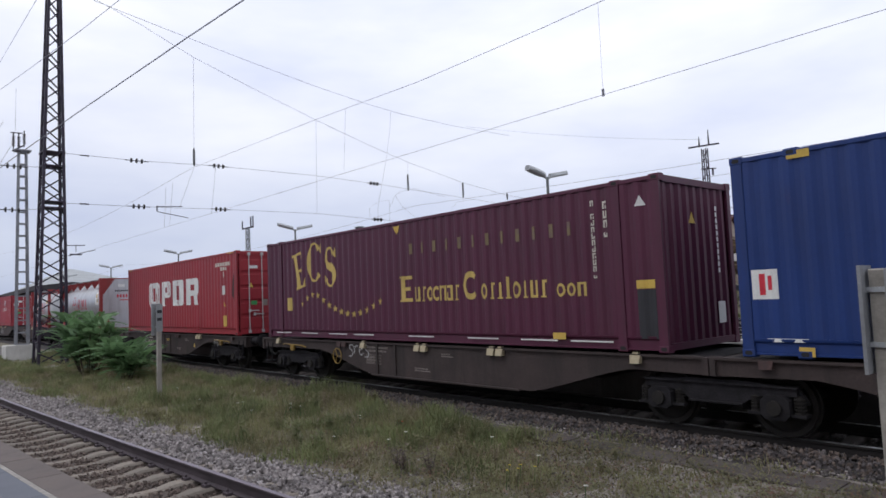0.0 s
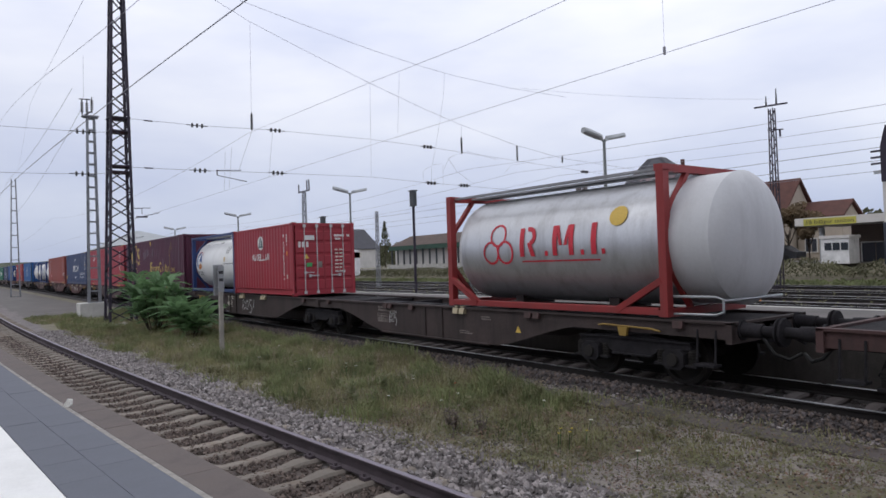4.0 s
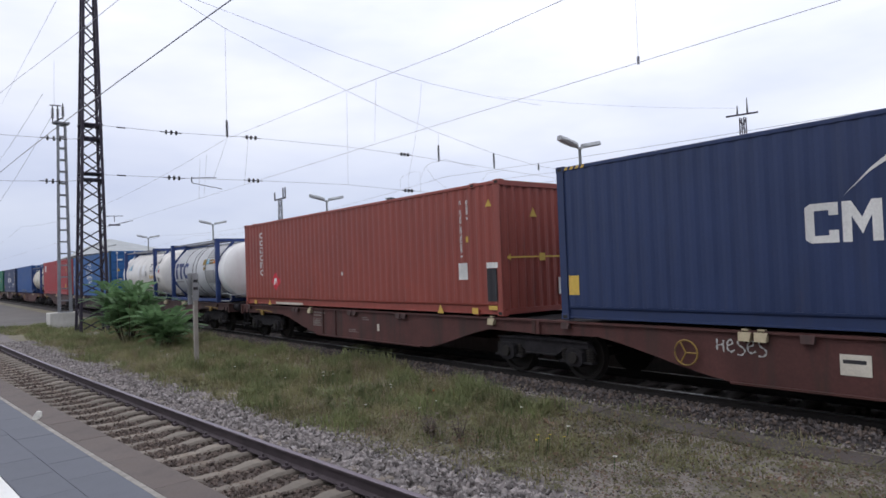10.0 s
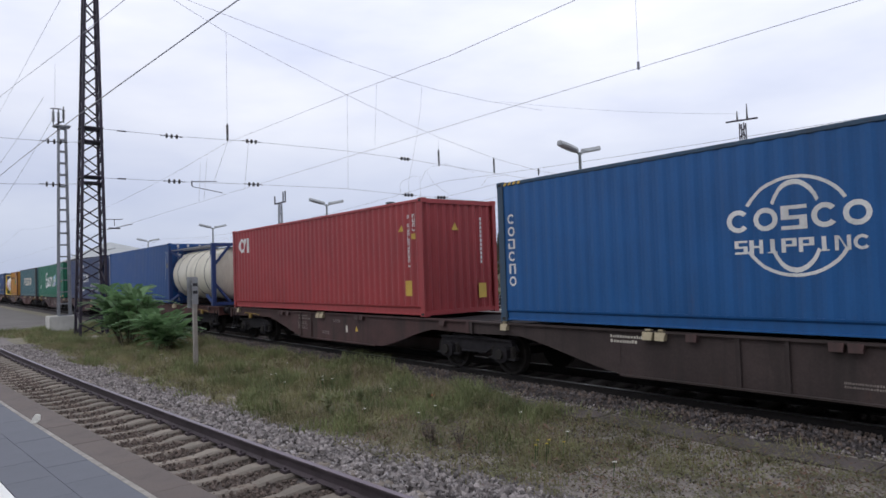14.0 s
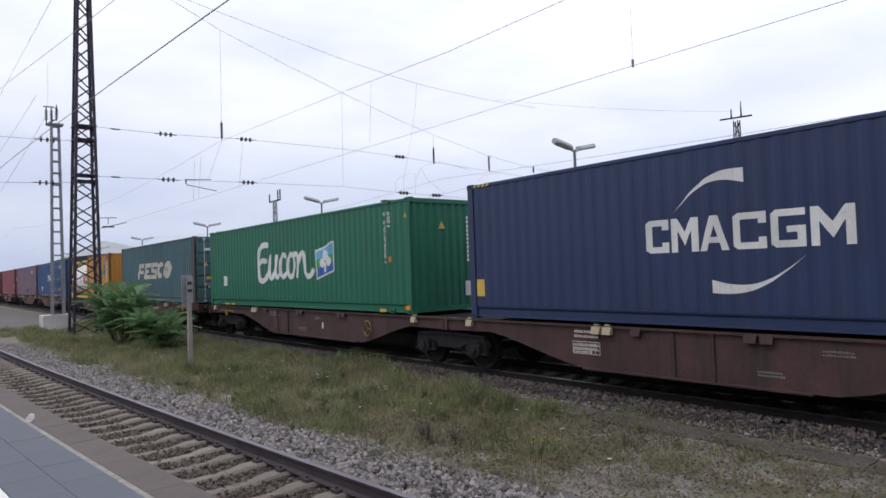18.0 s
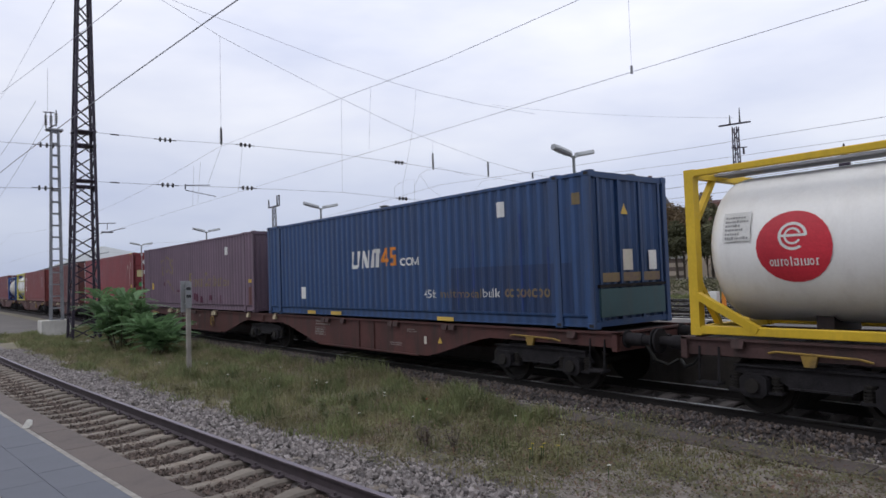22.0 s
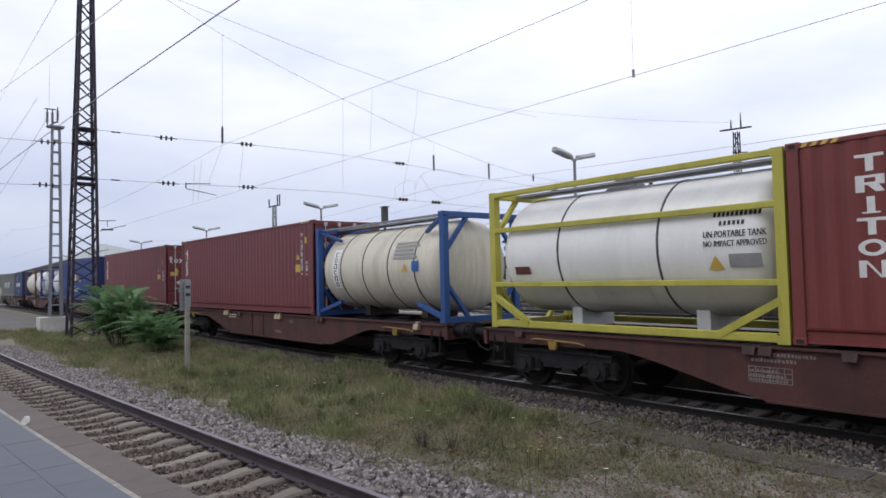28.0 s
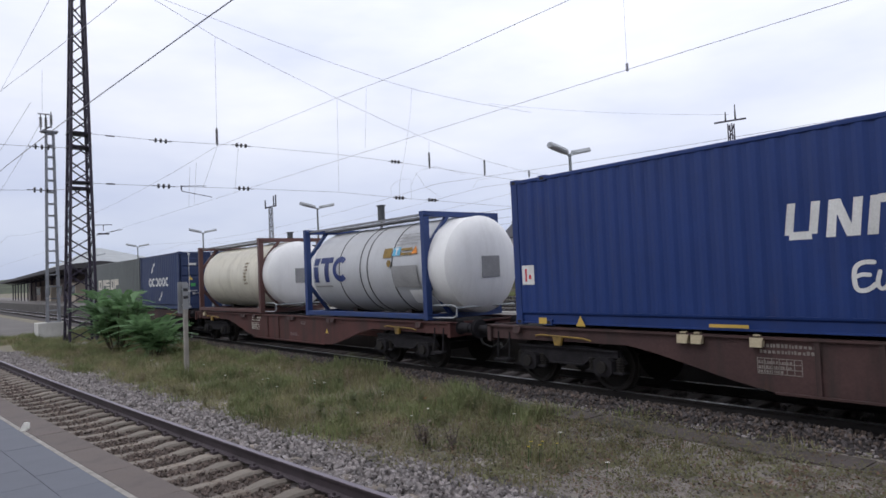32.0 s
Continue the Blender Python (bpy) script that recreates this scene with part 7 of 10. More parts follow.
STROKES = {
    "R": [(0.05, 0.0), (0.12, 0.95), (0.55, 1.0), (0.75, 0.72), (0.5, 0.5), (0.15, 0.48), (0.5, 0.3), (0.95, 0.02)],
    "O": [(0.6, 0.95), (0.2, 0.85), (0.05, 0.45), (0.3, 0.1), (0.7, 0.12), (0.92, 0.5), (0.7, 0.88), (0.35, 0.92)],
    "S": [(0.95, 0.92), (0.5, 1.05), (0.15, 0.85), (0.3, 0.58), (0.75, 0.42), (0.98, 0.12), (0.6, -0.2), (0.1, -0.15)],
    "e": [(0.1, 0.5), (0.7, 0.62), (0.75, 0.92), (0.4, 1.0), (0.1, 0.7), (0.15, 0.15), (0.55, 0.0), (0.95, 0.2)],
    "H": [(0.1, 1.0), (0.12, 0.5), (0.05, 0.0), (0.1, 0.5), (0.8, 0.55), (0.85, 1.0), (0.8, 0.5), (0.85, -0.05)],
    "r": [(0.1, 0.9), (0.2, 0.4), (0.2, 0.0), (0.2, 0.6), (0.5, 0.95), (0.9, 0.9)],
    "U": [(0.05, 0.8), (0.15, 0.25), (0.45, 0.0), (0.75, 0.3), (0.85, 1.1)],
    "K": [(0.05, 1.15), (0.3, 0.7), (0.25, 0.0), (0.3, 0.4), (0.95, 0.95), (0.5, 0.5), (1.2, 0.25), (2.0, 0.45)],
    "!": [(0.55, 1.05), (0.3, 0.3)],
}


def scribble(x, z, w, h, text):
    """A sprayed tag: one wide, uneven stroke for each sign, with a blob where a stroke ends."""
    m, n, lay = Mesh(), len(text), 0
    for k, ch in enumerate(text):
        pts = [Vector((x + w * (k + 0.92 * u) / n, 0, z + h * v)) for u, v in STROKES[ch]]
        fine = [p.lerp(q, t / 4) for p, q in zip(pts, pts[1:]) for t in range(4)] + [pts[-1]]
        for _ in range(2):
            fine = [fine[0]] + [(fine[i - 1] + fine[i] * 2 + fine[i + 1]) / 4 for i in range(1, len(fine) - 1)] + [fine[-1]]
        left, right = [], []
        for i, p in enumerate(fine):
            d = fine[min(i + 1, len(fine) - 1)] - fine[max(i - 1, 0)]
            sd = Vector((-d.z, 0, d.x)).normalized() * (0.019 + 0.009 * math.sin(i * 1.3 + k)) * min(1.0, 0.35 + w / n * 1.6)
            left.append(p - sd)
            right.append(p + sd)
        for i in range(len(fine) - 1):
            y = -1.158 - 0.0003 * (lay % 40)
            lay += 1
            m.face(*[(q.x, y, q.z) for q in (left[i], left[i + 1], right[i + 1], right[i])])
    return m


# ---------- the train's make-up, from its head to its tail ----------
HC = 2.896
BROWN, RED, DARK = "brown container wagon with a deep fish-bellied side sill", "rust-red container wagon with a deep fish-bellied side sill", "sooty dark container wagon with a deep fish-bellied side sill"
wagon(-5.06, 9.9, "wagon_dark", "J", "c", DARK, seed=1)
wagon(-20.5, -5.06, "wagon_dark", "c", "j", DARK, 0.30, ((0.333, 0.80, 0.95, 0.25, "SreS"),), 2)
wagon(-34.9, -20.5, "wagon_dark", "J", "c", DARK, None, ((0.178, 0.52, 1.5, 0.42, "ROS!"), (0.80, 0.8, 0.4, 0.2, "ROS")), 3)
wagon(-50.2, -34.9, "wagon", "c", "j", BROWN, None, ((0.352, 0.56, 1.34, 0.36, "ROSS"), (0.726, 0.46, 1.75, 0.46, "eUK")), 4)
wagon(-65.2, -50.2, "wagon_dark", "J", "c", DARK, None, ((0.30, 0.6, 0.4, 0.3, "ROS"),), 5)
wagon(-80.4, -65.2, "wagon_dark", "c", "j", DARK, None, ((0.52, 0.50, 1.5, 0.42, "ROS!"),), 6)
wagon(-94.4, -80.4, "wagon", "J", "c", BROWN, None, (), 7)
wagon(-109.7, -94.4, "wagon", "c", "j", BROWN, None, (), 8)
wagon(-123.7, -109.7, "wagon_red", "J", "c", RED, 0.24, ((0.277, 0.80, 0.80, 0.19, "HeSeS"),), 9)
wagon(-139.5, -123.7, "wagon_red", "c", "j", RED, None, (), 10)
wagon(-158.3, -139.5, "wagon", "c", "c", "long brown container wagon with a deep fish-bellied side sill", None, (), 11)
wagon(-173.4, -158.3, "wagon_dark", "J", "c", DARK, None, (), 12)
wagon(-188.2, -173.4, "wagon", "c", "j", BROWN, None, (), 13)
wagon(-208.6, -188.2, "wagon_red", "c", "c", "long rust-red container wagon with a deep fish-bellied side sill", 0.345, (), 14)
wagon(-223.0, -208.6, "wagon", "J", "c", BROWN, None, (), 15)
wagon(-238.9, -223.0, "wagon", "c", "j", BROWN, 0.79, (), 16)
wagon(-253.6, -238.9, "wagon_red", "J", "c", RED, None, (), 17)
wagon(-268.3, -253.6, "wagon", "c", "j", BROWN, 0.77, (), 18)
wagon(-283.7, -268.3, "wagon_red", "J", "c", RED, None, (), 19)
wagon(-299.0, -283.7, "wagon_red", "c", "j", RED, 0.68, (), 20)
wagon(-313.7, -299.0, "wagon_red", "J", "c", RED, None, (), 21)
wagon(-328.2, -313.7, "wagon_red", "c", "j", RED, None, (), 22)
wagon(-348.5, -328.2, "wagon_red", "c", "c", "long rust-red container wagon with a deep fish-bellied side sill", 0.72, (), 23)
wagon(-368.7, -348.5, "wagon_red", "c", "c", "long rust-red container wagon with a deep fish-bellied side sill", None, (), 24)
wagon(-382.9, -368.7, "wagon", "J", "c", BROWN, None, (), 25)
wagon(-399.2, -382.9, "wagon", "c", "j", BROWN, 0.64, (), 26)
wagon(-417.2, -399.2, "wagon_red", "c", "c", "long rust-red container wagon with a deep fish-bellied side sill", None, (), 27)
wagon(-437.6, -417.2, "wagon", "c", "c", "long brown container wagon with a deep fish-bellied side sill", None, (), 28)

L40, L45, L20 = LENGTH[40], LENGTH[45], LENGTH[20]
patch = lambda u, v, w, h: [rect(u, v, u + w, v + h)]

def casting_marks(L):
    """Yellow patches at the inner castings of a long box, and its lifting triangles."""
    return ("lift_mark", patch(0.78, 0.03, 0.2, 0.13) + tri_mark(2.1, 0.01, 0.12) + tri_mark(L - 2.1, 0.01, 0.12) + patch(L - 0.98, 0.03, 0.2, 0.13), "yellow_mark", False)


container(45, 9.2, "royal", "royal blue corrugated shipping container on a wagon", False, HC, [
    ("notice", patch(0.20, 0.82, 0.36, 0.42), "white_mark", True), ("notice_print", patch(0.30, 0.88, 0.08, 0.3) + patch(0.42, 0.95, 0.06, 0.2), "red_mark", True), ("label_strip", patch(0.35, 0.22, 0.55, 0.05), "white_mark", True),
    casting_marks(L45), ("roof_mark", patch(0.80, 2.74, 0.30, 0.11), "yellow_mark", False)])


def moved(marks, du):
    """The same marks, set further along the side."""
    return [(n, [[(u + du, v) for u, v in p] for p in sh], c, on) for n, sh, c, on in marks]


def gold_livery(c, du=0.0, k=1.0, worn=False):
    """Maroon livery: a large mark on an arc, a bow of stars and a long mark beside it."""
    def tilt(sh, u, v, a):
        ca, sa = math.cos(a), math.sin(a)
        return [[(u + x * ca - y * sa, v + x * sa + y * ca) for x, y in q] for q in sh]
    def swell(u, v, rx, ry, a0, a1, thick, thin, n=18):
        out, ring_ = [], []
        for i in range(n + 1):
            t = math.radians(a0 + (a1 - a0) * i / n)
            w = thin + (thick - thin) * abs(math.cos(t)) ** 1.5
            ring_.append(((u + rx * math.cos(t), v + ry * math.sin(t)), (u + (rx - w) * math.cos(t), v + (ry - w * 0.8) * math.sin(t))))
        for p, q in zip(ring_, ring_[1:]):
            out.append([p[0], q[0], q[1], p[1]])
        return out
    big = tilt([rect(-0.17, -0.52, 0.02, 0.52), rect(-0.25, -0.52, 0.28, -0.45), rect(0.02, -0.04, 0.20, 0.03), rect(-0.25, 0.45, 0.28, 0.52), [(0.20, -0.45), (0.28, -0.45), (0.31, -0.25)], [(0.20, 0.45), (0.28, 0.45), (0.30, 0.27)], [(0.16, 0.03), (0.20, 0.12), (0.20, -0.14), (0.16, -0.04)]], 1.92, 1.95, 0.2)
    big += swell(2.85, 2.15, 0.40, 0.56, 42, 318, 0.19, 0.07) + [[(3.10, 2.46), (3.20, 2.70), (3.22, 2.34)]]
    big += swell(3.66, 2.20, 0.25, 0.32, 25, 265, 0.15, 0.07, 14) + swell(3.68, 1.76, 0.27, 0.34, -155, 85, 0.15, 0.07, 14) + [[(3.64, 1.86), (3.44, 2.10), (3.54, 2.16), (3.88, 1.92), (3.80, 1.80)], [(3.84, 2.28), (3.94, 2.50), (3.95, 2.20)], [(3.40, 1.48), (3.38, 1.76), (3.48, 1.66)]]
    stars = []
    for i in range(14):
        t = i / 13
        stars.append(star(2.12 + 3.85 * t, 0.98 + (0.26 * math.sin(t * 9.0) if t < 0.35 else -0.30 * math.sin((t - 0.35) * 4.83)), 0.105))
    line = [rect(6.83, 0.95, 6.98, 1.55), rect(6.98, 0.95, 7.25, 1.03), rect(6.98, 1.21, 7.2, 1.29), rect(6.98, 1.47, 7.25, 1.55), rect(6.76, 0.95, 6.83, 0.99), rect(6.76, 1.51, 6.83, 1.55)] + mixed_row(7.32, 0.95, 8.88, 1.28, "urocwar", 1) + [[(9.22 + x, 1.25 + y) for x, y in q] for q in ring(0, 0, 0.24, 0.1, 45, 315, 14, 1.25)] + mixed_row(9.5, 0.95, 11.3, 1.28, "oritoiur", 2) + mixed_row(11.48, 0.95, 12.2, 1.2, "oow", 3)
    sh = lambda q: [[(u * k + du, v) for u, v in p] for p in q]
    if worn:
        big = [[((u * 0.77 + 1.52 - du) / k, 2.0 + 0.70 * (v - 2.1)) for u, v in p] for p in big]
        line = [[(u - 0.28 / k, v) for u, v in p] for p in line]
    return [("large_mark", sh(big), c, True), ("long_mark", sh(line), c, True)] + ([] if worn else [("square_label", sh(patch(1.2, 0.80, 0.3, 0.38)), c, True)]) + [("star", sh(q), c, True) for q in stars]


container(45, -5.68, "maroon", "maroon shipping container with gold markings and a bow of stars", False, HC, gold_livery("gold_mark") + [
    ("identification_mark", column(12.34, 1.25, 2.63, 0.09, 12) + column(12.60, 1.95, 2.6, 0.09, 4), "cream_mark", True), ("corner_triangle", tri_mark(13.34, 2.40, 0.10), "white_mark", True), ("data_label", patch(13.18, 1.04, 0.36, 0.14), "yellow_mark", True), ("top_triangle", [[(6.6, 2.76), (6.85, 2.76), (6.72, 2.56)]], "yellow_mark", True),
    ("white_scrape", [rect(0.6 + k, 0.145, 1.5 + k, 0.172) for k in (0, 1.5, 3, 4.2, 6.5, 8.5, 10, 11.2)], "white_mark", False), ("dark_panel", patch(13.19, 0.22, 0.36, 0.80), "dark_mark", True), ("yellow_patch", patch(11.4, 0.18, 0.3, 0.12), "yellow_mark", False), ("light_scrape", [rect(7.2 + k * 0.42, 2.05, 7.28 + k * 0.42, 2.3) for k in range(12)], "faded_mark", True)])
container(40, -21.69, "red", "red shipping container with worn white block markings", True, HC, [
    ("large_mark", [q for a, b in ((3.04, 4.35), (5.95, 7.2)) for q in ([(a + 0.12, 1.1), (a + 0.48, 1.1), (a + 0.48, 2.12), (a + 0.12, 2.12), (a, 1.98), (a, 1.24)] if a < 4 else rect(a, 1.1, a + 0.48, 2.12), [(b - 0.48, 1.1), (b - 0.14, 1.1), (b, 1.24), (b, 1.98), (b - 0.14, 2.12), (b - 0.48, 2.12)], rect(a + 0.48, 1.90, b - 0.48, 2.12), rect(a + 0.48, 1.1, b - 0.48, 1.32))]
        + [q for a, b in ((4.67, 5.7), (7.48, 8.72)) for q in (rect(a, 1.1, a + 0.42, 2.12), [(b - 0.38, 1.45), (b - 0.1, 1.45), (b, 1.55), (b, 2.02), (b - 0.1, 2.12), (b - 0.38, 2.12)], rect(a + 0.42, 1.88, b - 0.38, 2.12), rect(a + 0.42, 1.45, b - 0.38, 1.66))] + [rect(8.3, 1.1, 8.7, 1.45, -0.1)], "white_mark", True), ("bare_scratch", [[(u, v0), (u + w, v0 + 0.05), (u + w * 0.6, v1), (u - w * 0.4, v1 - 0.06)] for u, v0, v1, w in ((3.13, 1.2, 2.0, 0.03), (3.30, 1.1, 1.75, 0.04), (3.42, 1.4, 2.12, 0.03), (3.98, 1.12, 1.7, 0.05), (4.10, 1.3, 2.1, 0.03), (4.24, 1.3, 1.9, 0.03), (5.06, 1.1, 1.5, 0.04), (5.38, 1.5, 2.1, 0.03), (5.58, 1.5, 2.0, 0.04), (4.85, 1.8, 2.12, 0.03), (6.52, 1.12, 1.32, 0.07), (6.5, 1.95, 2.1, 0.03))], "red", True), ("stained_label", [rect(10.37 + k * 0.12, 2.42, 10.46 + k * 0.12, 2.55) for k in range(11)] + [rect(10.85 + k * 0.12, 2.27, 10.94 + k * 0.12, 2.39) for k in range(4)] + patch(11.02, 2.02, 0.11, 0.2), "cream_mark", True), ("repair_patch", [[(11.75, 1.35), (11.95, 1.2), (11.98, 2.1), (11.8, 1.9)]], "wagon", True), ("label_print", patch(11.03, 1.47, 0.09, 0.2), "blue_mark", True), ("triangle_label", tri_mark(11.13, 1.0, 0.09), "yellow_mark", True), ("yellow_label", patch(10.99, 0.3, 0.29, 0.38), "yellow_mark", True), ("white_label", patch(10.94, 1.41, 0.26, 0.32), "white_mark", True), ("faded_patch", patch(8.3, 0.15, 0.5, 0.75), "bright_red", True)], True)
tank(30, -38.97, "frame_red", "tank_silver", "silver tank container with a red frame and red markings", closed_ends=True, rails="", gussets=True, r=1.14, H=2.75, marks=[
    ("ring_mark", [q for p in ((3.22, 0.12), (2.98, -0.27), (3.46, -0.27)) for q in ring(p[0], p[1], 0.27, 0.05, 0, 360, 18)], "red_mark"),
    ("large_mark", [rect(4.04, -0.38, 4.16, 0.2)] + ring(4.3, 0.03, 0.2, 0.1, -80, 110, 10) + [rect(4.3, -0.38, 4.42, -0.1, -0.1), rect(4.75, -0.38, 4.83, -0.29), rect(4.95, -0.38, 5.07, 0.2), rect(5.33, -0.38, 5.45, 0.2), rect(5.12, -0.2, 5.2, 0.2, -0.1), rect(5.22, -0.2, 5.3, 0.2, 0.1), rect(5.6, -0.38, 5.68, -0.29), rect(5.8, -0.38, 5.93, 0.2)], "red_mark"), ("data_sheet", patch(7.95, -0.16, 1.02, 0.72), "tank_white"), ("yellow_label", patch(8.02, 0.22, 0.2, 0.2), "yellow_mark"), ("yellow_square", patch(8.30, -0.02, 0.24, 0.2), "yellow_mark"), ("data_print", print_rows(8.28, 0.02, 0.62, 0.48, 5, 3), "grey_mark")])
tank(20, -51.92, "frame_red", "tank_silver", "silver tank container with red end frames and a pale domed end", over=(0.05, 1.15), rails="low diag", dome="tank_grey", marks=[
    ("ring_mark", [q for p in ((1.77, 0.28), (1.54, -0.1), (2.0, -0.1)) for q in ring(p[0], p[1], 0.26, 0.05, 0, 360, 18)], "red_mark"),
    ("large_mark", [rect(2.47, -0.2, 2.6, 0.4)] + ring(2.75, 0.22, 0.2, 0.1, -80, 110, 10) + [rect(2.8, -0.2, 2.92, 0.08, -0.1), rect(3.2, -0.2, 3.28, -0.1), rect(3.42, -0.2, 3.54, 0.4), rect(3.85, -0.2, 3.97, 0.4), rect(3.6, 0.0, 3.68, 0.4, -0.1), rect(3.72, 0.0, 3.8, 0.4, 0.1), rect(4.15, -0.2, 4.23, -0.1), rect(4.41, -0.2, 4.54, 0.4), rect(4.66, -0.2, 4.74, -0.1), rect(2.5, -0.32, 4.6, -0.29)], "red_mark"), ("yellow_label", disc(5.0, 0.5, 0.2), "yellow_mark")])
container(20, -66.96, "bright_red", "bright red short shipping container with closed lock-rod doors", True, 2.591, [
    ("round_mark", disc(3.03, 1.97, 0.27, 24), "white_mark", True), ("triangle_mark", [[(2.82, 1.80), (2.92, 1.84), (3.03, 2.20), (2.97, 2.20)], [(3.24, 1.80), (3.14, 1.84), (3.03, 2.20), (3.09, 2.20)], [(2.82, 1.80), (3.24, 1.80), (3.14, 1.87), (2.92, 1.87)], rect(3.01, 1.84, 3.05, 2.14)], "teal", True), ("word_mark", mixed_row(2.12, 1.31, 3.9, 1.56, "MAcELLAN"), "white_mark", True),
    ("identification_mark", column(5.18, 0.58, 2.23, 0.12, 12) + column(5.45, 1.8, 2.23, 0.12, 4), "white_mark", True), ("orange_label", patch(5.46, 1.45, 0.13, 0.14), "orange_mark", True), ("small_label", patch(5.45, 0.62, 0.14, 0.14), "cream_mark", True)])
tank(20, -72.93, "frame_blue", "tank_clean", "clean white tank container in a blue frame", rails="low high", r=1.16, marks=[
    ("round_mark", ring(1.06, 0.15, 0.42, 0.13, 95, 235, 12), "blue_mark"), ("orange_part", ring(1.06, 0.15, 0.42, 0.22, 250, 325, 10), "orange_mark"), ("red_arc", ring(1.06, 0.15, 0.44, 0.04, 40, 140, 12), "red_mark"), ("blue_part", [[(1.05, 0.15), (1.4, 0.05), (1.28, 0.5)]], "blue_mark"),
    ("word_mark", mixed_row(0.70, -0.44, 1.46, -0.37, "ruocaruio", 1) + mixed_row(0.78, -0.56, 1.42, -0.49, "ioriotac", 2), "dark_mark"), ("data_print", print_rows(4.72, 0.40, 0.5, 0.36, 4, 4), "grey_mark"), ("data_line", patch(4.6, -0.06, 1.2, 0.02), "dark_mark"), ("yellow_label", patch(4.62, 0.03, 0.12, 0.2), "yellow_mark"), ("ring_label", ring(3.87, -0.63, 0.14, 0.02), "dark_mark"), ("top_stain", [rect(0.6, 0.95, 3.2, 0.97), rect(3.2, 0.97, 3.6, 1.05)], "grey_mark")])
container(45, -80.45, "maroon", "maroon shipping container with gold markings and scuffed sides", False, HC, moved(gold_livery("gold_mark", -0.36, 0.985) + [
    ident(L40, HC, "yellow_mark"), ("white_scrape", [rect(4.7 + k * 0.17, 1.72 + 0.04 * k, 4.78 + k * 0.17, 2.2 + 0.1 * (k % 3)) for k in range(8)] + [rect(6.9 + k * 0.2, 1.9, 6.98 + k * 0.2, 2.35) for k in range(3)] + [rect(7.95, 1.85, 8.03, 2.35), rect(8.15, 1.8, 8.23, 2.3), rect(3.65, 2.0, 3.72, 2.4), rect(3.8, 2.0, 3.87, 2.35), rect(7.4, 0.75, 7.48, 0.95), rect(8.8, 0.3, 8.9, 0.7), rect(9.2, 1.3, 9.28, 1.7)], "scrape_mark", True), ("yellow_patch", patch(9.9, 0.05, 0.4, 0.1), "yellow_mark", False), ("white_strip", [rect(0.5, 0.145, 5.4, 0.172), rect(6.5, 0.145, 11.8, 0.172)], "white_mark", False), ("top_triangle", [[(6.3, 2.76), (6.58, 2.76), (6.44, 2.5)]], "yellow_mark", True)], 0.27))
container(45, -95.0, "bright_red", "bright red long shipping container with plain ribbed sides", True, HC, [
    ("corner_mark", ring(1.71, 2.26, 0.22, 0.09, 40, 320, 14, 1.2) + [rect(1.88, 2.0, 1.98, 2.5, 0.12), rect(2.06, 2.0, 2.16, 2.5, -0.02), rect(2.27, 2.0, 2.37, 2.5)], "white_mark", True), ("identification_mark", column(12.18, 1.18, 2.53, 0.08, 12) + column(12.45, 2.1, 2.53, 0.08, 4), "white_mark", True), ("triangle_label", tri_mark(12.4, 1.56, 0.10), "yellow_mark", True), ("yellow_label", patch(12.11, 0.70, 0.2, 0.2) + patch(12.4, 1.2, 0.1, 0.12), "yellow_mark", True),
    ("lift_mark", patch(1.27, 0.06, 0.35, 0.09) + patch(4.0, 0.06, 0.5, 0.04) + patch(8.6, 0.06, 0.6, 0.04) + patch(11.18, 0.04, 0.24, 0.1) + patch(11.84, 0.03, 0.38, 0.12), "yellow_mark", False)], True)


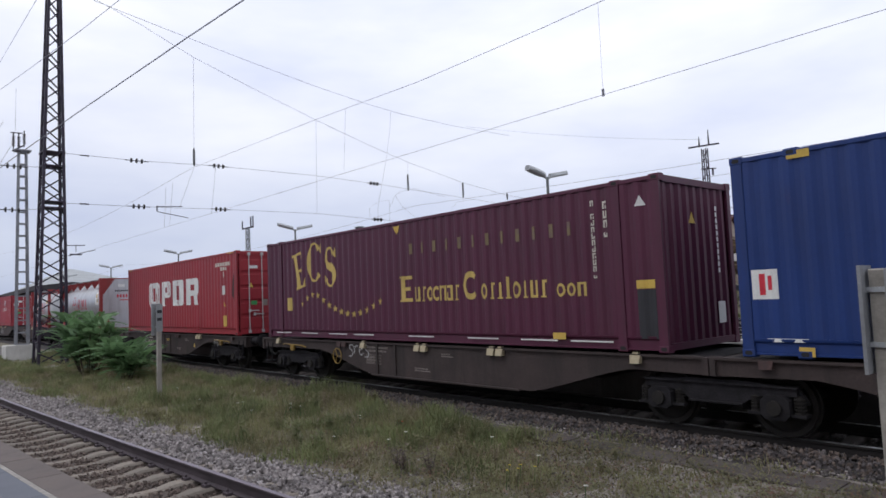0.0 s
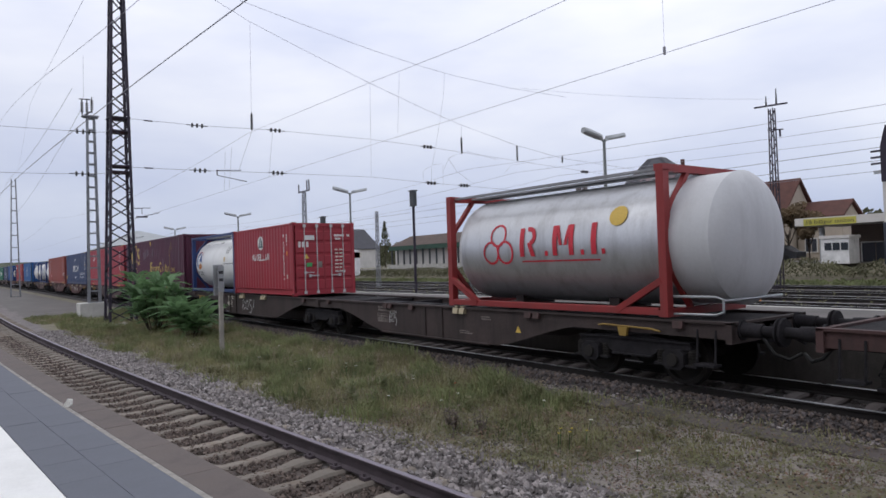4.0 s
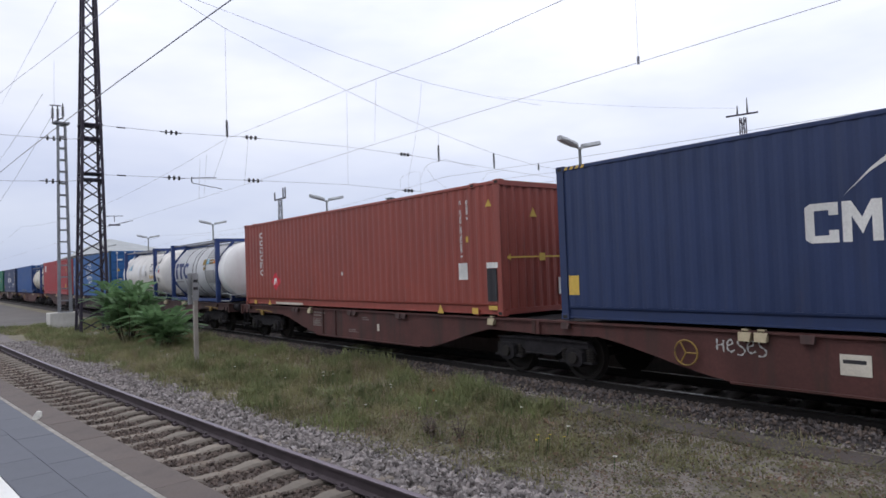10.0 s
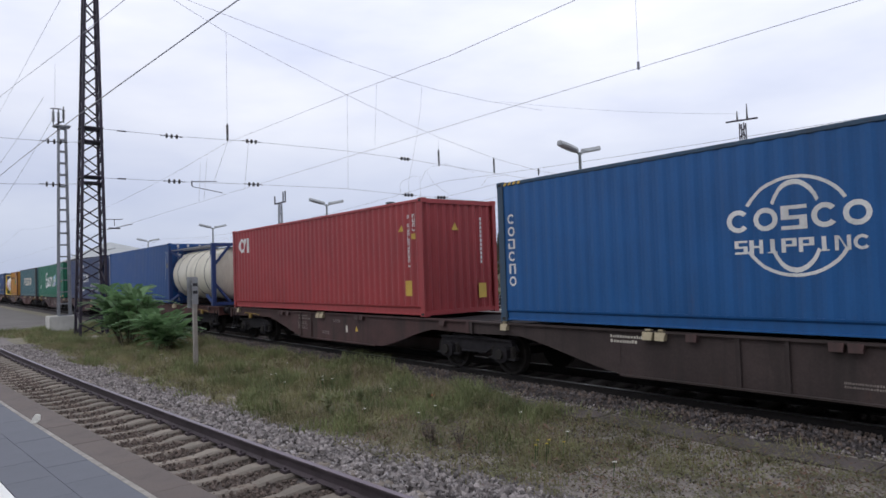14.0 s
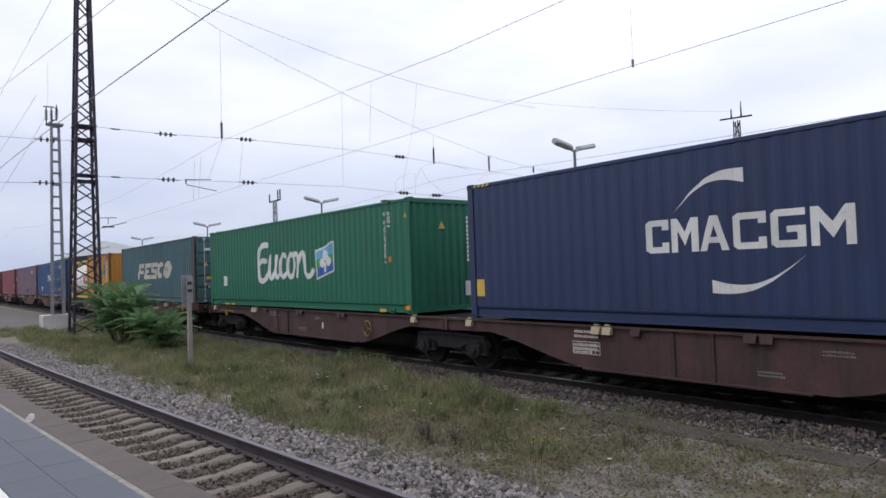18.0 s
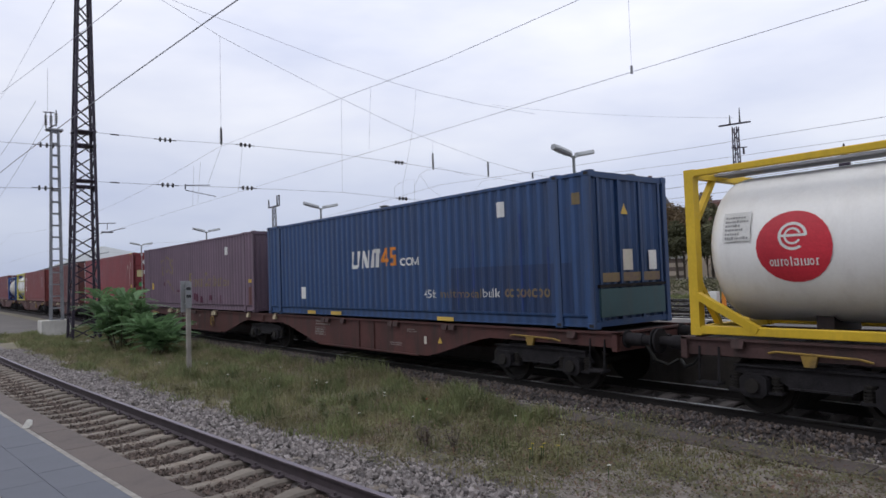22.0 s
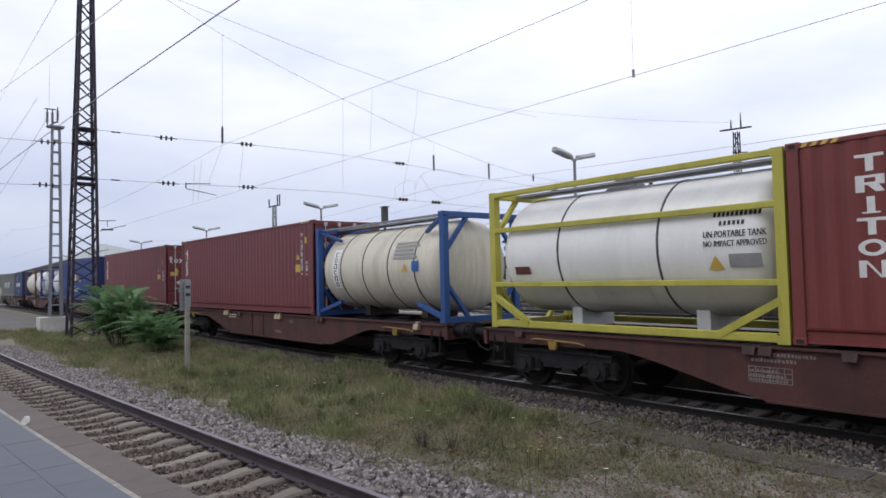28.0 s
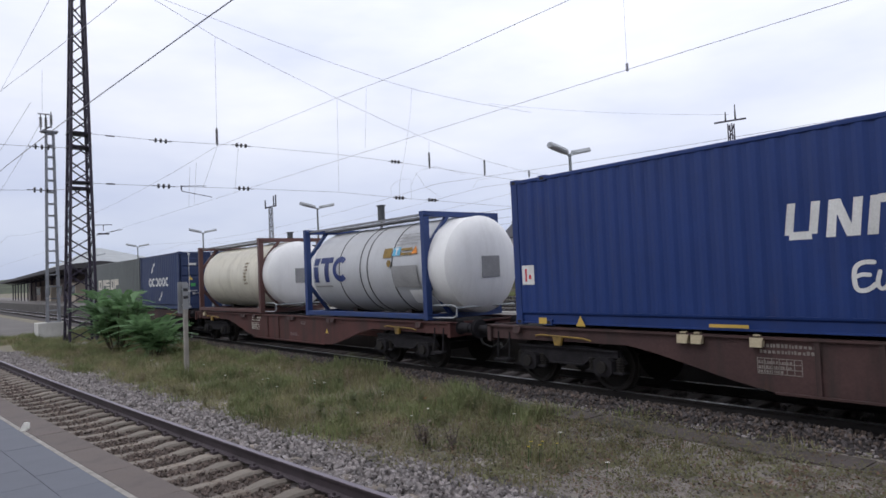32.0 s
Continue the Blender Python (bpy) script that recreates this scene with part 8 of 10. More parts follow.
def navy_livery():
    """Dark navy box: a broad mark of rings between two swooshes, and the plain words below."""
    def swoosh(u0, v0, u1, v1, bow, w):
        out, n = [], 14
        for i in range(n):
            q = []
            for t in (i / n, (i + 1) / n):
                u, v = u0 + (u1 - u0) * t, v0 + (v1 - v0) * t
                h = bow * math.sin(t * math.pi)
                q.append((u, v + h, w * t ** 1.3))
            out.append([(q[0][0], q[0][1]), (q[1][0], q[1][1]), (q[1][0], q[1][1] + q[1][2]), (q[0][0], q[0][1] + q[0][2])])
        return out
    sw = swoosh(4.98, 1.82, 6.18, 2.20, 0.24, 0.22) + swoosh(7.02, 1.10, 5.62, 0.76, -0.22, -0.20)
    lo, hi, st, th = 1.21, 1.75, 0.115, 0.10
    marks = []
    for u0, u1, cup in ((4.48, 4.90, False), (5.98, 6.48, False), (6.54, 7.02, True)):
        marks += [rect(u0, lo + 0.05, u0 + st, hi - 0.05), [(u0, hi - 0.05), (u0 + st, hi - th), (u1, hi - th), (u1, hi), (u0 + 0.07, hi)], [(u0, lo + 0.05), (u0 + 0.07, lo), (u1, lo), (u1, lo + th), (u0 + st, lo + th)]]
        if cup:
            marks += [rect(u1 - st, lo, u1, lo + 0.30), rect(u0 + 0.22, lo + 0.21, u1 - st, lo + 0.30)]
        else:
            marks += [rect(u1 - st, hi - 0.17, u1, hi - th), rect(u1 - st, lo + th, u1, lo + 0.17)]
    for u0, u1 in ((4.95, 5.42), (7.08, 7.64)):
        m = (u0 + u1) / 2
        marks += [rect(u0, lo, u0 + st, hi), rect(u1 - st, lo, u1, hi), [(u0 + st, hi), (u0 + st, hi - 0.2), (m, lo + 0.1), (m, lo + 0.32)], [(m, lo + 0.32), (m, lo + 0.1), (u1 - st, hi - 0.2), (u1 - st, hi)]]
    marks += [[(5.44, lo), (5.56, lo), (5.72, hi), (5.62, hi)], [(5.62, hi), (5.74, hi), (5.92, lo), (5.80, lo)], rect(5.56, lo + 0.12, 5.82, lo + 0.21)]
    return [("swoosh", sw, "white_mark", True), ("word_mark", marks, "white_mark", True),
            ("lettering", words("eco container", 8.48, 0.88, 2.54, 0.29) + words("bamboo flooring", 8.6, 0.58, 2.3, 0.24), "white_mark", True),
            ("identification_mark", column(11.2, 1.2, 2.48, 0.08, 12) + column(11.5, 2.06, 2.49, 0.08, 4), "white_mark", True),
            ("yellow_label", patch(0.2, 0.47, 0.24, 0.36) + patch(11.47, 1.68, 0.14, 0.17), "yellow_mark", True), ("triangle_label", tri_mark(11.56, 1.06, 0.10), "yellow_mark", True), ("small_label", patch(11.49, 1.38, 0.1, 0.16), "white_mark", True)]


container(40, -110.79, "cma", "dark navy shipping container with white swoosh and lettering", True, HC, navy_livery(), True)
upright = lambda u, w, v0, v1, n, kinds="owcaoc": [p for k in range(n) for p in mixed_row(u, v0 + (v1 - v0) * k / n, u + w, v0 + (v1 - v0) * (k + 0.80) / n, kinds[k % len(kinds)])]
container(45, -124.58, "oxide", "oxide-red long shipping container with a white upright mark", False, HC, [
    ("upright_mark", upright(1.32, 0.28, 1.02, 2.59, 6), "white_mark", True), ("red_diamond", [[(2.21, 0.81), (2.57, 0.5), (2.94, 0.81), (2.57, 1.12)]], "red_mark", True), ("diamond_mark", [rect(2.42, 0.7, 2.5, 0.92, 0.08), rect(2.62, 0.7, 2.7, 0.92, -0.08)], "white_mark", True),
    ("identification_mark", column(12.38, 1.28, 2.57, 0.08, 12) + column(12.6, 2.12, 2.56, 0.08, 4), "white_mark", True), ("notice", patch(12.28, 0.78, 0.31, 0.37), "white_mark", True), ("dark_panel", patch(13.25, 0.31, 0.33, 0.70), "dark_mark", True), ("plate", patch(13.24, 1.02, 0.36, 0.12), "white_mark", True), ("corner_triangle", tri_mark(13.36, 2.34, 0.09), "yellow_mark", True), ("small_label", patch(12.57, 1.61, 0.1, 0.13), "yellow_mark", True), ("scrape", patch(7.0, 0.95, 0.12, 0.1), "white_mark", True), casting_marks(L45), ("white_strip", patch(2.6, 0.05, 2.0, 0.07), "cream_mark", False), ("yellow_step", patch(13.29, 0.13, 0.27, 0.09), "yellow_mark", False)])
def grey_tank(right, rings, label, dx=0.0):
    """Clad tank with a bold navy mark of bars and an open ring, yellow squares and a dull plate."""
    bold = [rect(0.64, -0.30, 0.90, 0.16), [(0.64, 0.20), (0.90, 0.20), (0.98, 0.42), (0.64, 0.42)], rect(1.04, 0.25, 1.74, 0.42), rect(1.27, -0.30, 1.51, 0.25)] + ring(2.16, 0.06, 0.41, 0.19, 48, 312, 16, 0.88)
    mv = lambda q: [[(u + dx, v) for u, v in p] for p in q]
    tank(20, right, "frame_blue", "tank_grey", label, over=(0.05, 1.05), rails="low", dome="tank_clean", r=1.19, rings=rings, marks=[
        ("large_mark", mv(bold), "navy_mark"), ("small_line", mv([rect(0.64, -0.45, 1.62, -0.40)]), "grey_mark"), ("yellow_label", mv(patch(4.30, 0.26, 0.36, 0.26)), "lever"), ("letter_plate", mv(patch(4.72, 0.30, 0.32, 0.22)), "sky_mark"), ("letter_bar", mv([rect(4.80, 0.46, 4.97, 0.50), rect(4.86, 0.33, 4.91, 0.46)]), "white_mark"),
        ("yellow_strip", mv([rect(5.08, 0.30, 5.54, 0.37), rect(5.08, 0.42, 5.54, 0.49)]), "lever"), ("triangle_label", mv(tri_mark(5.66, 0.32, 0.12)), "orange_mark"), ("grey_plate", mv(patch(4.74, -0.50, 1.04, 0.54)), "grey_mark"), ("pale_plate", mv(patch(5.30, -1.0, 0.5, 0.42)), "tank_clean"), ("data_print", mv(print_rows(4.85, 0.56, 0.9, 0.4, 4, 5)), "grey_mark"), ("round_label", mv(disc(4.62, 0.12, 0.09)), "lever")])


grey_tank(-141.32, (-1.1, 0.0, 0.45, 1.6), "grey clad tank container with blue frames and white domed end")
tank(20, -150.27, "frame_blue", "tank_white", "long off-white tank container with blue end frames", over=(1.05, 1.35), rails="", r=1.17, marks=[
    ("dome_print", print_rows(6.25, 0.52, 0.5, 0.34, 3, 8), "dark_mark"), ("dome_diamond", [[(6.62, 0.12), (6.72, 0.0), (6.82, 0.12), (6.72, 0.26)]], "red_mark"), ("dome_patch", patch(6.3, 0.08, 0.16, 0.16) + patch(6.5, 0.26, 0.12, 0.12), "sky_mark"), ("dome_label", patch(6.45, -0.42, 0.16, 0.22), "dark_mark"),
    ("blue_triangle", [[(1.02, 0.25), (1.42, 0.25), (1.3, 0.62)], [(0.7, 0.2), (0.88, 0.3), (0.82, 0.5)]], "sky_mark"), ("word_mark", mixed_row(0.66, -0.28, 1.42, -0.20, "ruocaruio", 1) + mixed_row(0.72, -0.42, 1.40, -0.34, "ioriotac", 2), "grey_mark"), ("faded_label", patch(2.78, -0.12, 0.4, 0.62) + patch(3.6, -0.1, 0.45, 0.6), "tank_clean"), ("stain", patch(4.3, -0.1, 0.2, 0.25), "grey_mark"),
    ("lettering", words("UN PORTABLE TANK", 5.14, 0.22, 0.78, 0.06) + words("NO IMPACT APPROVED", 5.14, 0.02, 0.78, 0.06) + [rect(5.14, 0.46, 5.85, 0.53), rect(5.14, 0.36, 5.4, 0.41), rect(5.14, 0.12, 5.8, 0.17)], "dark_mark"), ("hazard_label", patch(5.11, -0.24, 0.2, 0.16) + tri_mark(5.5, -0.24, 0.11) + patch(5.68, -0.22, 0.23, 0.13), "yellow_mark"), ("red_diamond", [[(4.95, -0.66), (5.4, -0.66), (5.4, -0.42), (4.95, -0.42)], [(5.44, -0.54), (5.6, -0.7), (5.76, -0.54), (5.6, -0.38)]], "red_mark"), ("ring_label", ring(3.37, -0.5, 0.15, 0.02), "dark_mark")])
container(40, -160.14, "azure", "bright azure shipping container with a white globe mark", True, HC, [
    ("globe", ring(6.0, 1.62, 0.76, 0.055, 25, 155, 14, 0.85) + ring(6.0, 1.48, 0.76, 0.055, 205, 335, 14, 0.85) + ring(6.0, 1.6, 0.38, 0.045, 30, 150, 10, 1.6) + ring(6.0, 1.5, 0.38, 0.045, 210, 330, 10, 1.6), "white_mark", True), ("word_mark", mixed_row(4.99, 1.50, 7.0, 1.84, "coSco") + mixed_row(5.1, 1.18, 6.95, 1.38, "SHiPPiNc"), "white_mark", True),
    ("upright_mark", upright(0.28, 0.2, 0.73, 2.26, 6), "white_mark", True), ("identification_mark", column(11.1, 1.24, 2.53, 0.08, 12) + column(11.38, 2.09, 2.51, 0.08, 4), "white_mark", True), ("triangle_label", tri_mark(11.43, 1.2, 0.10), "yellow_mark", True), ("orange_label", patch(11.36, 1.83, 0.12, 0.16), "yellow_mark", True), ("small_label", patch(11.38, 1.55, 0.1, 0.16), "white_mark", True)], True, trim="azure_rust")
container(40, -174.98, "warm_red", "dull red shipping container with a ribbed end wall", False, HC, [
    ("corner_mark", ring(0.85, 2.29, 0.25, 0.11, 40, 320, 14, 1.05) + [rect(0.98, 2.02, 1.1, 2.55, 0.16), rect(1.38, 2.02, 1.5, 2.55)], "white_mark", True), ("identification_mark", column(11.51, 1.22, 2.54, 0.08, 12) + column(11.75, 2.1, 2.54, 0.08, 4), "white_mark", True), ("triangle_label", tri_mark(11.26, 2.12, 0.10), "yellow_mark", True), ("yellow_label", patch(11.41, 0.5, 0.28, 0.38), "yellow_mark", True), ("small_label", patch(11.72, 1.9, 0.13, 0.14), "yellow_mark", True)])
tank(20, -189.45, "frame_blue", "tank_cream", "cream tank container with ribs and dark blue end frames", rails="stay", rings=(-1.8, -0.6, 0.6, 1.8), r=1.13)
container(40, -195.4, "mid_blue", "plain royal blue shipping container", True, HC, pockets=(-0.93, 1.13), marks=[("identification_mark", column(11.6, 1.18, 2.5, 0.09, 12) + column(11.85, 2.1, 2.5, 0.08, 4), "white_mark", True), ("fork_mark", patch(4.90, 0.235, 0.52, 0.10) + patch(6.95, 0.235, 0.56, 0.10), "yellow_mark", False), ("yellow_label", patch(11.82, 1.72, 0.16, 0.2), "yellow_mark", True)])
container(40, -209.82, "navy", "dark navy shipping container with white swoosh and lettering", True, HC, navy_livery(), True)


def script_strokes():
    """A flowing white mark: thick leaning brush strokes that run into one another."""
    paths = [
        ([(5.45, 2.12), (5.05, 2.12), (4.74, 1.92), (4.66, 1.45), (4.72, 1.02), (4.95, 0.90), (5.25, 0.98), (5.48, 1.18)], 0.10), ([(4.75, 1.52), (5.0, 1.60), (5.28, 1.58)], 0.09),
        ([(5.66, 1.72), (5.56, 1.30), (5.62, 1.02), (5.80, 1.02), (6.02, 1.30), (6.14, 1.70)], 0.085), ([(6.14, 1.70), (6.04, 1.25), (6.14, 1.02), (6.3, 1.08)], 0.085),
        ([(6.82, 1.68), (6.62, 1.74), (6.42, 1.48), (6.42, 1.16), (6.60, 1.02), (6.82, 1.12)], 0.085),
        ([(7.16, 1.74), (6.98, 1.52), (6.96, 1.2), (7.12, 1.02), (7.34, 1.10), (7.44, 1.4), (7.36, 1.68), (7.16, 1.74)], 0.085),
        ([(7.36, 1.70), (7.62, 1.72), (7.66, 1.40), (7.62, 1.04)], 0.085), ([(7.66, 1.35), (7.86, 1.70), (8.06, 1.72), (8.14, 1.44), (8.18, 1.12), (8.36, 1.02), (8.56, 1.06), (8.66, 1.18)], 0.085),
    ]
    out = []
    for pts, w in paths:
        fine = []
        for i in range(len(pts) - 1):
            p0, p1, p2, p3 = pts[max(i - 1, 0)], pts[i], pts[i + 1], pts[min(i + 2, len(pts) - 1)]
            for k in range(4):
                t = k / 4
                fine.append(tuple(0.5 * (2 * q1 + (q2 - q0) * t + (2 * q0 - 5 * q1 + 4 * q2 - q3) * t * t + (3 * q1 - q0 - 3 * q2 + q3) * t ** 3) for q0, q1, q2, q3 in zip(p0, p1, p2, p3)))
        fine.append(pts[-1])
        edge = []
        for i, p in enumerate(fine):
            q, r = fine[max(i - 1, 0)], fine[min(i + 1, len(fine) - 1)]
            d = math.hypot(r[0] - q[0], r[1] - q[1]) or 1
            nx, ny = -(r[1] - q[1]) / d * w, (r[0] - q[0]) / d * w
            edge.append(((p[0] - nx, p[1] - ny), (p[0] + nx, p[1] + ny)))
        out += [[e[0], f[0], f[1], e[1]] for e, f in zip(edge, edge[1:])]
        for p in (fine[0], fine[-1]):
            out += disc(p[0], p[1], w, 10)
    return out


container(45, -224.2, "green", "bright green shipping container with a flowing white mark and a flag", False, HC, [
    ("script_mark", script_strokes(), "white_mark", True),
    ("flag_frame", [[(8.90, 0.90), (9.98, 1.14), (9.98, 2.02), (9.80, 2.02), (9.4, 1.88), (8.84, 1.80)]], "white_mark", True), ("flag_sky", [[(8.90, 1.5), (9.93, 1.66), (9.93, 1.96), (9.8, 1.96), (9.4, 1.82), (8.90, 1.74)]], "sky_mark", True), ("flag_green", [[(8.91, 1.24), (9.93, 1.44), (9.93, 1.66), (8.90, 1.5)]], "green_mark", True), ("flag_blue", [[(8.94, 0.96), (9.93, 1.18), (9.93, 1.44), (8.93, 1.24)]], "blue_mark", True),
    ("clover", disc(9.44, 1.62, 0.16, 12) + disc(9.27, 1.40, 0.15, 12) + disc(9.63, 1.44, 0.15, 12) + [rect(9.4, 1.12, 9.48, 1.42)], "white_mark", True),
    ("notice", patch(1.4, 0.75, 0.32, 0.37), "white_mark", True), ("identification_mark", column(12.56, 1.29, 2.62, 0.08, 12) + column(12.76, 2.21, 2.61, 0.08, 4), "white_mark", True), ("orange_label", patch(12.77, 1.31, 0.1, 0.14), "orange_mark", True), ("corner_triangle", tri_mark(13.54, 2.4, 0.08), "yellow_mark", True), ("lift_mark", patch(12.31, 0.03, 0.3, 0.09) + patch(1.5, 0.04, 0.5, 0.06) + patch(2.2, 0.04, 0.3, 0.06), "yellow_mark", False), ("step_mark", patch(13.46, 0.11, 0.2, 0.1), "orange_mark", False)])
container(40, -239.9, "teal", "weathered teal shipping container with slanted cream blocks", True, HC, [
    ("slanted_mark", [rect(3.23, 1.13, 3.52, 1.93, 0.36), rect(3.6, 1.72, 4.48, 1.93, 0.06), rect(3.55, 1.40, 4.30, 1.58, 0.06), rect(4.43, 1.13, 4.80, 1.93, 0.30), rect(4.8, 1.72, 5.64, 1.93, 0.05), rect(4.75, 1.44, 5.3, 1.6, 0.05), rect(4.6, 1.13, 5.40, 1.33, 0.05),
        rect(5.95, 1.72, 6.81, 1.93, 0.04), rect(5.72, 1.50, 6.05, 1.93, 0.12), rect(5.8, 1.44, 6.55, 1.62, 0.05), rect(6.25, 1.13, 6.58, 1.6, 0.12), rect(5.45, 1.13, 6.45, 1.33, 0.05)] + [[(7.26 + 0.52 * x + 0.15 * y, 1.54 + 0.40 * y) for x, y in q] for q in ring(0, 0, 1, 0.62, 40, 320, 16)] + [[(8.40 + 0.60 * x + 0.15 * y, 1.54 + 0.41 * y) for x, y in q] for q in disc(0, 0, 1, 24)], "cream_mark", True), ("wave_line", [rect(7.5 + 0.06 * k, v, 8.46, v + 0.035) for k, v in enumerate((1.44, 1.53, 1.62))], "teal", True), ("rust_band", [rect(11.55, 0.3, 11.62, 1.4), rect(11.78, 0.25, 11.88, 2.6), rect(11.95, 0.25, 12.03, 2.7), rect(11.62, 1.9, 11.68, 2.7)], "teal_rust", True), ("identification_mark", column(11.40, 1.25, 2.54, 0.07, 12) + column(11.68, 2.11, 2.54, 0.07, 4), "dim_mark", True)], trim="teal_rust")
container(20, -255.18, "ochre", "ochre yellow short shipping container streaked with rust", False, 2.82, [
    ("word_mark", mixed_row(0.37, 1.96, 3.71, 2.17, "coNTAiNERSHiPS"), "dark_mark", True), ("green_strokes", [[(x, y + 0.5 * (x - 3.2)) for x, y in q] for k, ch in enumerate("READYL") for d in (0.0, 0.018, 0.036) for q in words(ch, 3.21 + k * 0.235 + d, 0.88, 0.17, 0.32)] + [q for d in (0.0, 0.02, 0.04) for q in words("D", 4.95 + d, 1.74, 0.17, 0.36)], "green_mark", True), ("drop_shape", disc(4.70, 1.68, 0.21, 14) + disc(4.71, 2.0, 0.15, 12) + [[(4.60, 2.1), (4.82, 2.1), (4.72, 2.26)]], "teal", True),
    ("blue_square", patch(4.83, 2.3, 0.27, 0.3), "blue_mark", True), ("square_mark", patch(4.93, 2.34, 0.07, 0.22), "white_mark", True), ("white_strip", patch(5.25, 0.97, 0.1, 1.42) + patch(5.47, 1.92, 0.09, 0.47), "white_mark", True), ("strip_print", column(5.27, 1.0, 2.35, 0.06, 14), "dark_mark", True), ("rust_stain", drips(L20, 60, 3, 0.19, 0.28) + drips(L20, 16, 4, 0.62, 0.14), "rust_mark", True), ("rust_stain", [[(u, 2.72), (u + 0.04, 2.72), (u + 0.03, 2.72 - h), (u + 0.01, 2.72 - h)] for u, h in ((0.3, 0.2), (0.55, 0.1), (1.1, 0.3), (1.9, 0.12), (2.6, 0.25), (3.3, 0.15), (4.1, 0.3), (4.6, 0.12), (5.4, 0.2), (5.6, 0.4), (5.8, 0.3))], "rust_mark", True)], False, trim="ochre_rust")
tank(20, -261.42, "frame_yellow", "tank_clean", "white tank container in a yellow frame with a red disc", rails="low high diag", r=1.15, rings=(), marks=[
    ("red_disc", disc(1.58, -0.02, 0.52, 26), "red_mark"), ("disc_ring", ring(1.58, 0.13, 0.20, 0.04, 0, 305) + ring(1.58, 0.13, 0.12, 0.03, 20, 330) + [rect(1.40, 0.12, 1.76, 0.155)], "white_mark"), ("disc_bar", mixed_row(1.24, -0.29, 1.92, -0.19, "ourotaiuor"), "white_mark"), ("data_print", print_rows(3.45, -0.2, 0.7, 0.75, 7, 6), "grey_mark"), ("label_sheet", patch(0.56, 0.10, 0.42, 0.45), "white_mark"), ("label_print", print_rows(0.60, 0.13, 0.36, 0.38, 6, 12), "grey_mark"),
    ("red_label", patch(4.55, -0.3, 0.45, 0.45) + patch(4.4, 0.5, 1.0, 0.08), "red_mark"), ("red_diamond", [[(5.15, 0.2), (5.38, -0.03), (5.6, 0.2), (5.38, 0.43)]], "red_mark"), ("blue_diamond", [[(5.15, -0.3), (5.38, -0.53), (5.6, -0.3), (5.38, -0.07)]], "blue_mark")])
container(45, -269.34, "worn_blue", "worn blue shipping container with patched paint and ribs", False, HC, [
    ("repainted_patch", [rect(9.7, 0.28, 13.2, 1.22)], "patch_blue", True), ("worn_streak", [rect(u, 0.3 + 0.2 * (k % 3), u + 0.05, 1.2 + 0.35 * ((k * 5) % 4)) for k, u in enumerate((9.9, 10.4, 10.45, 11.9, 12.1, 12.6))], "royal", True),
    ("word_mark", [rect(5.38, 1.38, 5.5, 1.8, 0.06), rect(5.68, 1.38, 5.8, 1.8, 0.06), rect(5.44, 1.33, 5.72, 1.43), rect(5.9, 1.34, 6.01, 1.8, 0.06), rect(6.18, 1.34, 6.29, 1.8, 0.06), [(5.98, 1.80), (6.10, 1.80), (6.24, 1.34), (6.13, 1.34)], rect(6.38, 1.34, 6.49, 1.8, 0.06), rect(6.62, 1.34, 6.73, 1.8, 0.05), rect(6.52, 1.72, 6.86, 1.82)], "white_mark", True), ("orange_mark", [rect(7.06, 1.36, 7.15, 1.83, 0.03), [(6.88, 1.50), (6.97, 1.50), (7.13, 1.83), (7.04, 1.83)], rect(6.88, 1.46, 7.22, 1.55)] + mixed_row(7.25, 1.36, 7.55, 1.83, "S"), "orange_mark", True), ("small_mark", mixed_row(7.72, 1.34, 8.48, 1.54, "coM"), "white_mark", True),
    ("lettering", words("45ft", 8.65, 0.55, 0.5, 0.19) + words("bulk", 10.76, 0.57, 0.5, 0.19), "white_mark", True), ("orange_lettering", words("multimodal", 9.27, 0.56, 1.4, 0.19) + rings_row(11.4, 0.57, 12.65, 0.75, 8, 0.26), "faded_mark", True),
    ("notice", patch(2.4, 0.5, 0.26, 0.36) + patch(11.24, 2.23, 0.23, 0.32), "white_mark", True), ("lift_mark", patch(2.8, 0.05, 0.5, 0.1) + patch(4.22, 0.05, 0.59, 0.1) + patch(9.16, 0.03, 0.6, 0.09), "yellow_mark", False), ("corner_label", patch(13.28, 2.29, 0.17, 0.22), "faded_mark", True)])
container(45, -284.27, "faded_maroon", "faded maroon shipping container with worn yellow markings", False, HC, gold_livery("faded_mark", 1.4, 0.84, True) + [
    ("yellow_label", patch(1.36, 0.87, 0.27, 0.31), "yellow_mark", True), ("notice", patch(11.0, 2.15, 0.3, 0.3), "white_mark", True), ("corner_label", patch(13.2, 1.05, 0.25, 0.12), "yellow_mark", True), ("dark_panel", patch(13.2, 0.25, 0.3, 0.65), "brown", True), ("paint_patch", [rect(5.05, 0.75, 5.55, 0.83), rect(5.7, 0.36, 5.82, 0.52), rect(5.95, 0.34, 6.05, 0.45), rect(6.12, 0.3, 6.2, 0.4), rect(6.9, 0.3, 7.0, 0.42), rect(7.12, 0.5, 7.2, 0.6), rect(7.37, 0.4, 7.6, 0.68), rect(7.68, 0.34, 7.9, 0.66), rect(8.1, 0.3, 8.4, 0.55), rect(3.3, 1.05, 3.37, 1.2), rect(9.2, 0.4, 9.5, 0.6), rect(10.4, 0.3, 10.55, 0.6)], "maroon", True)])
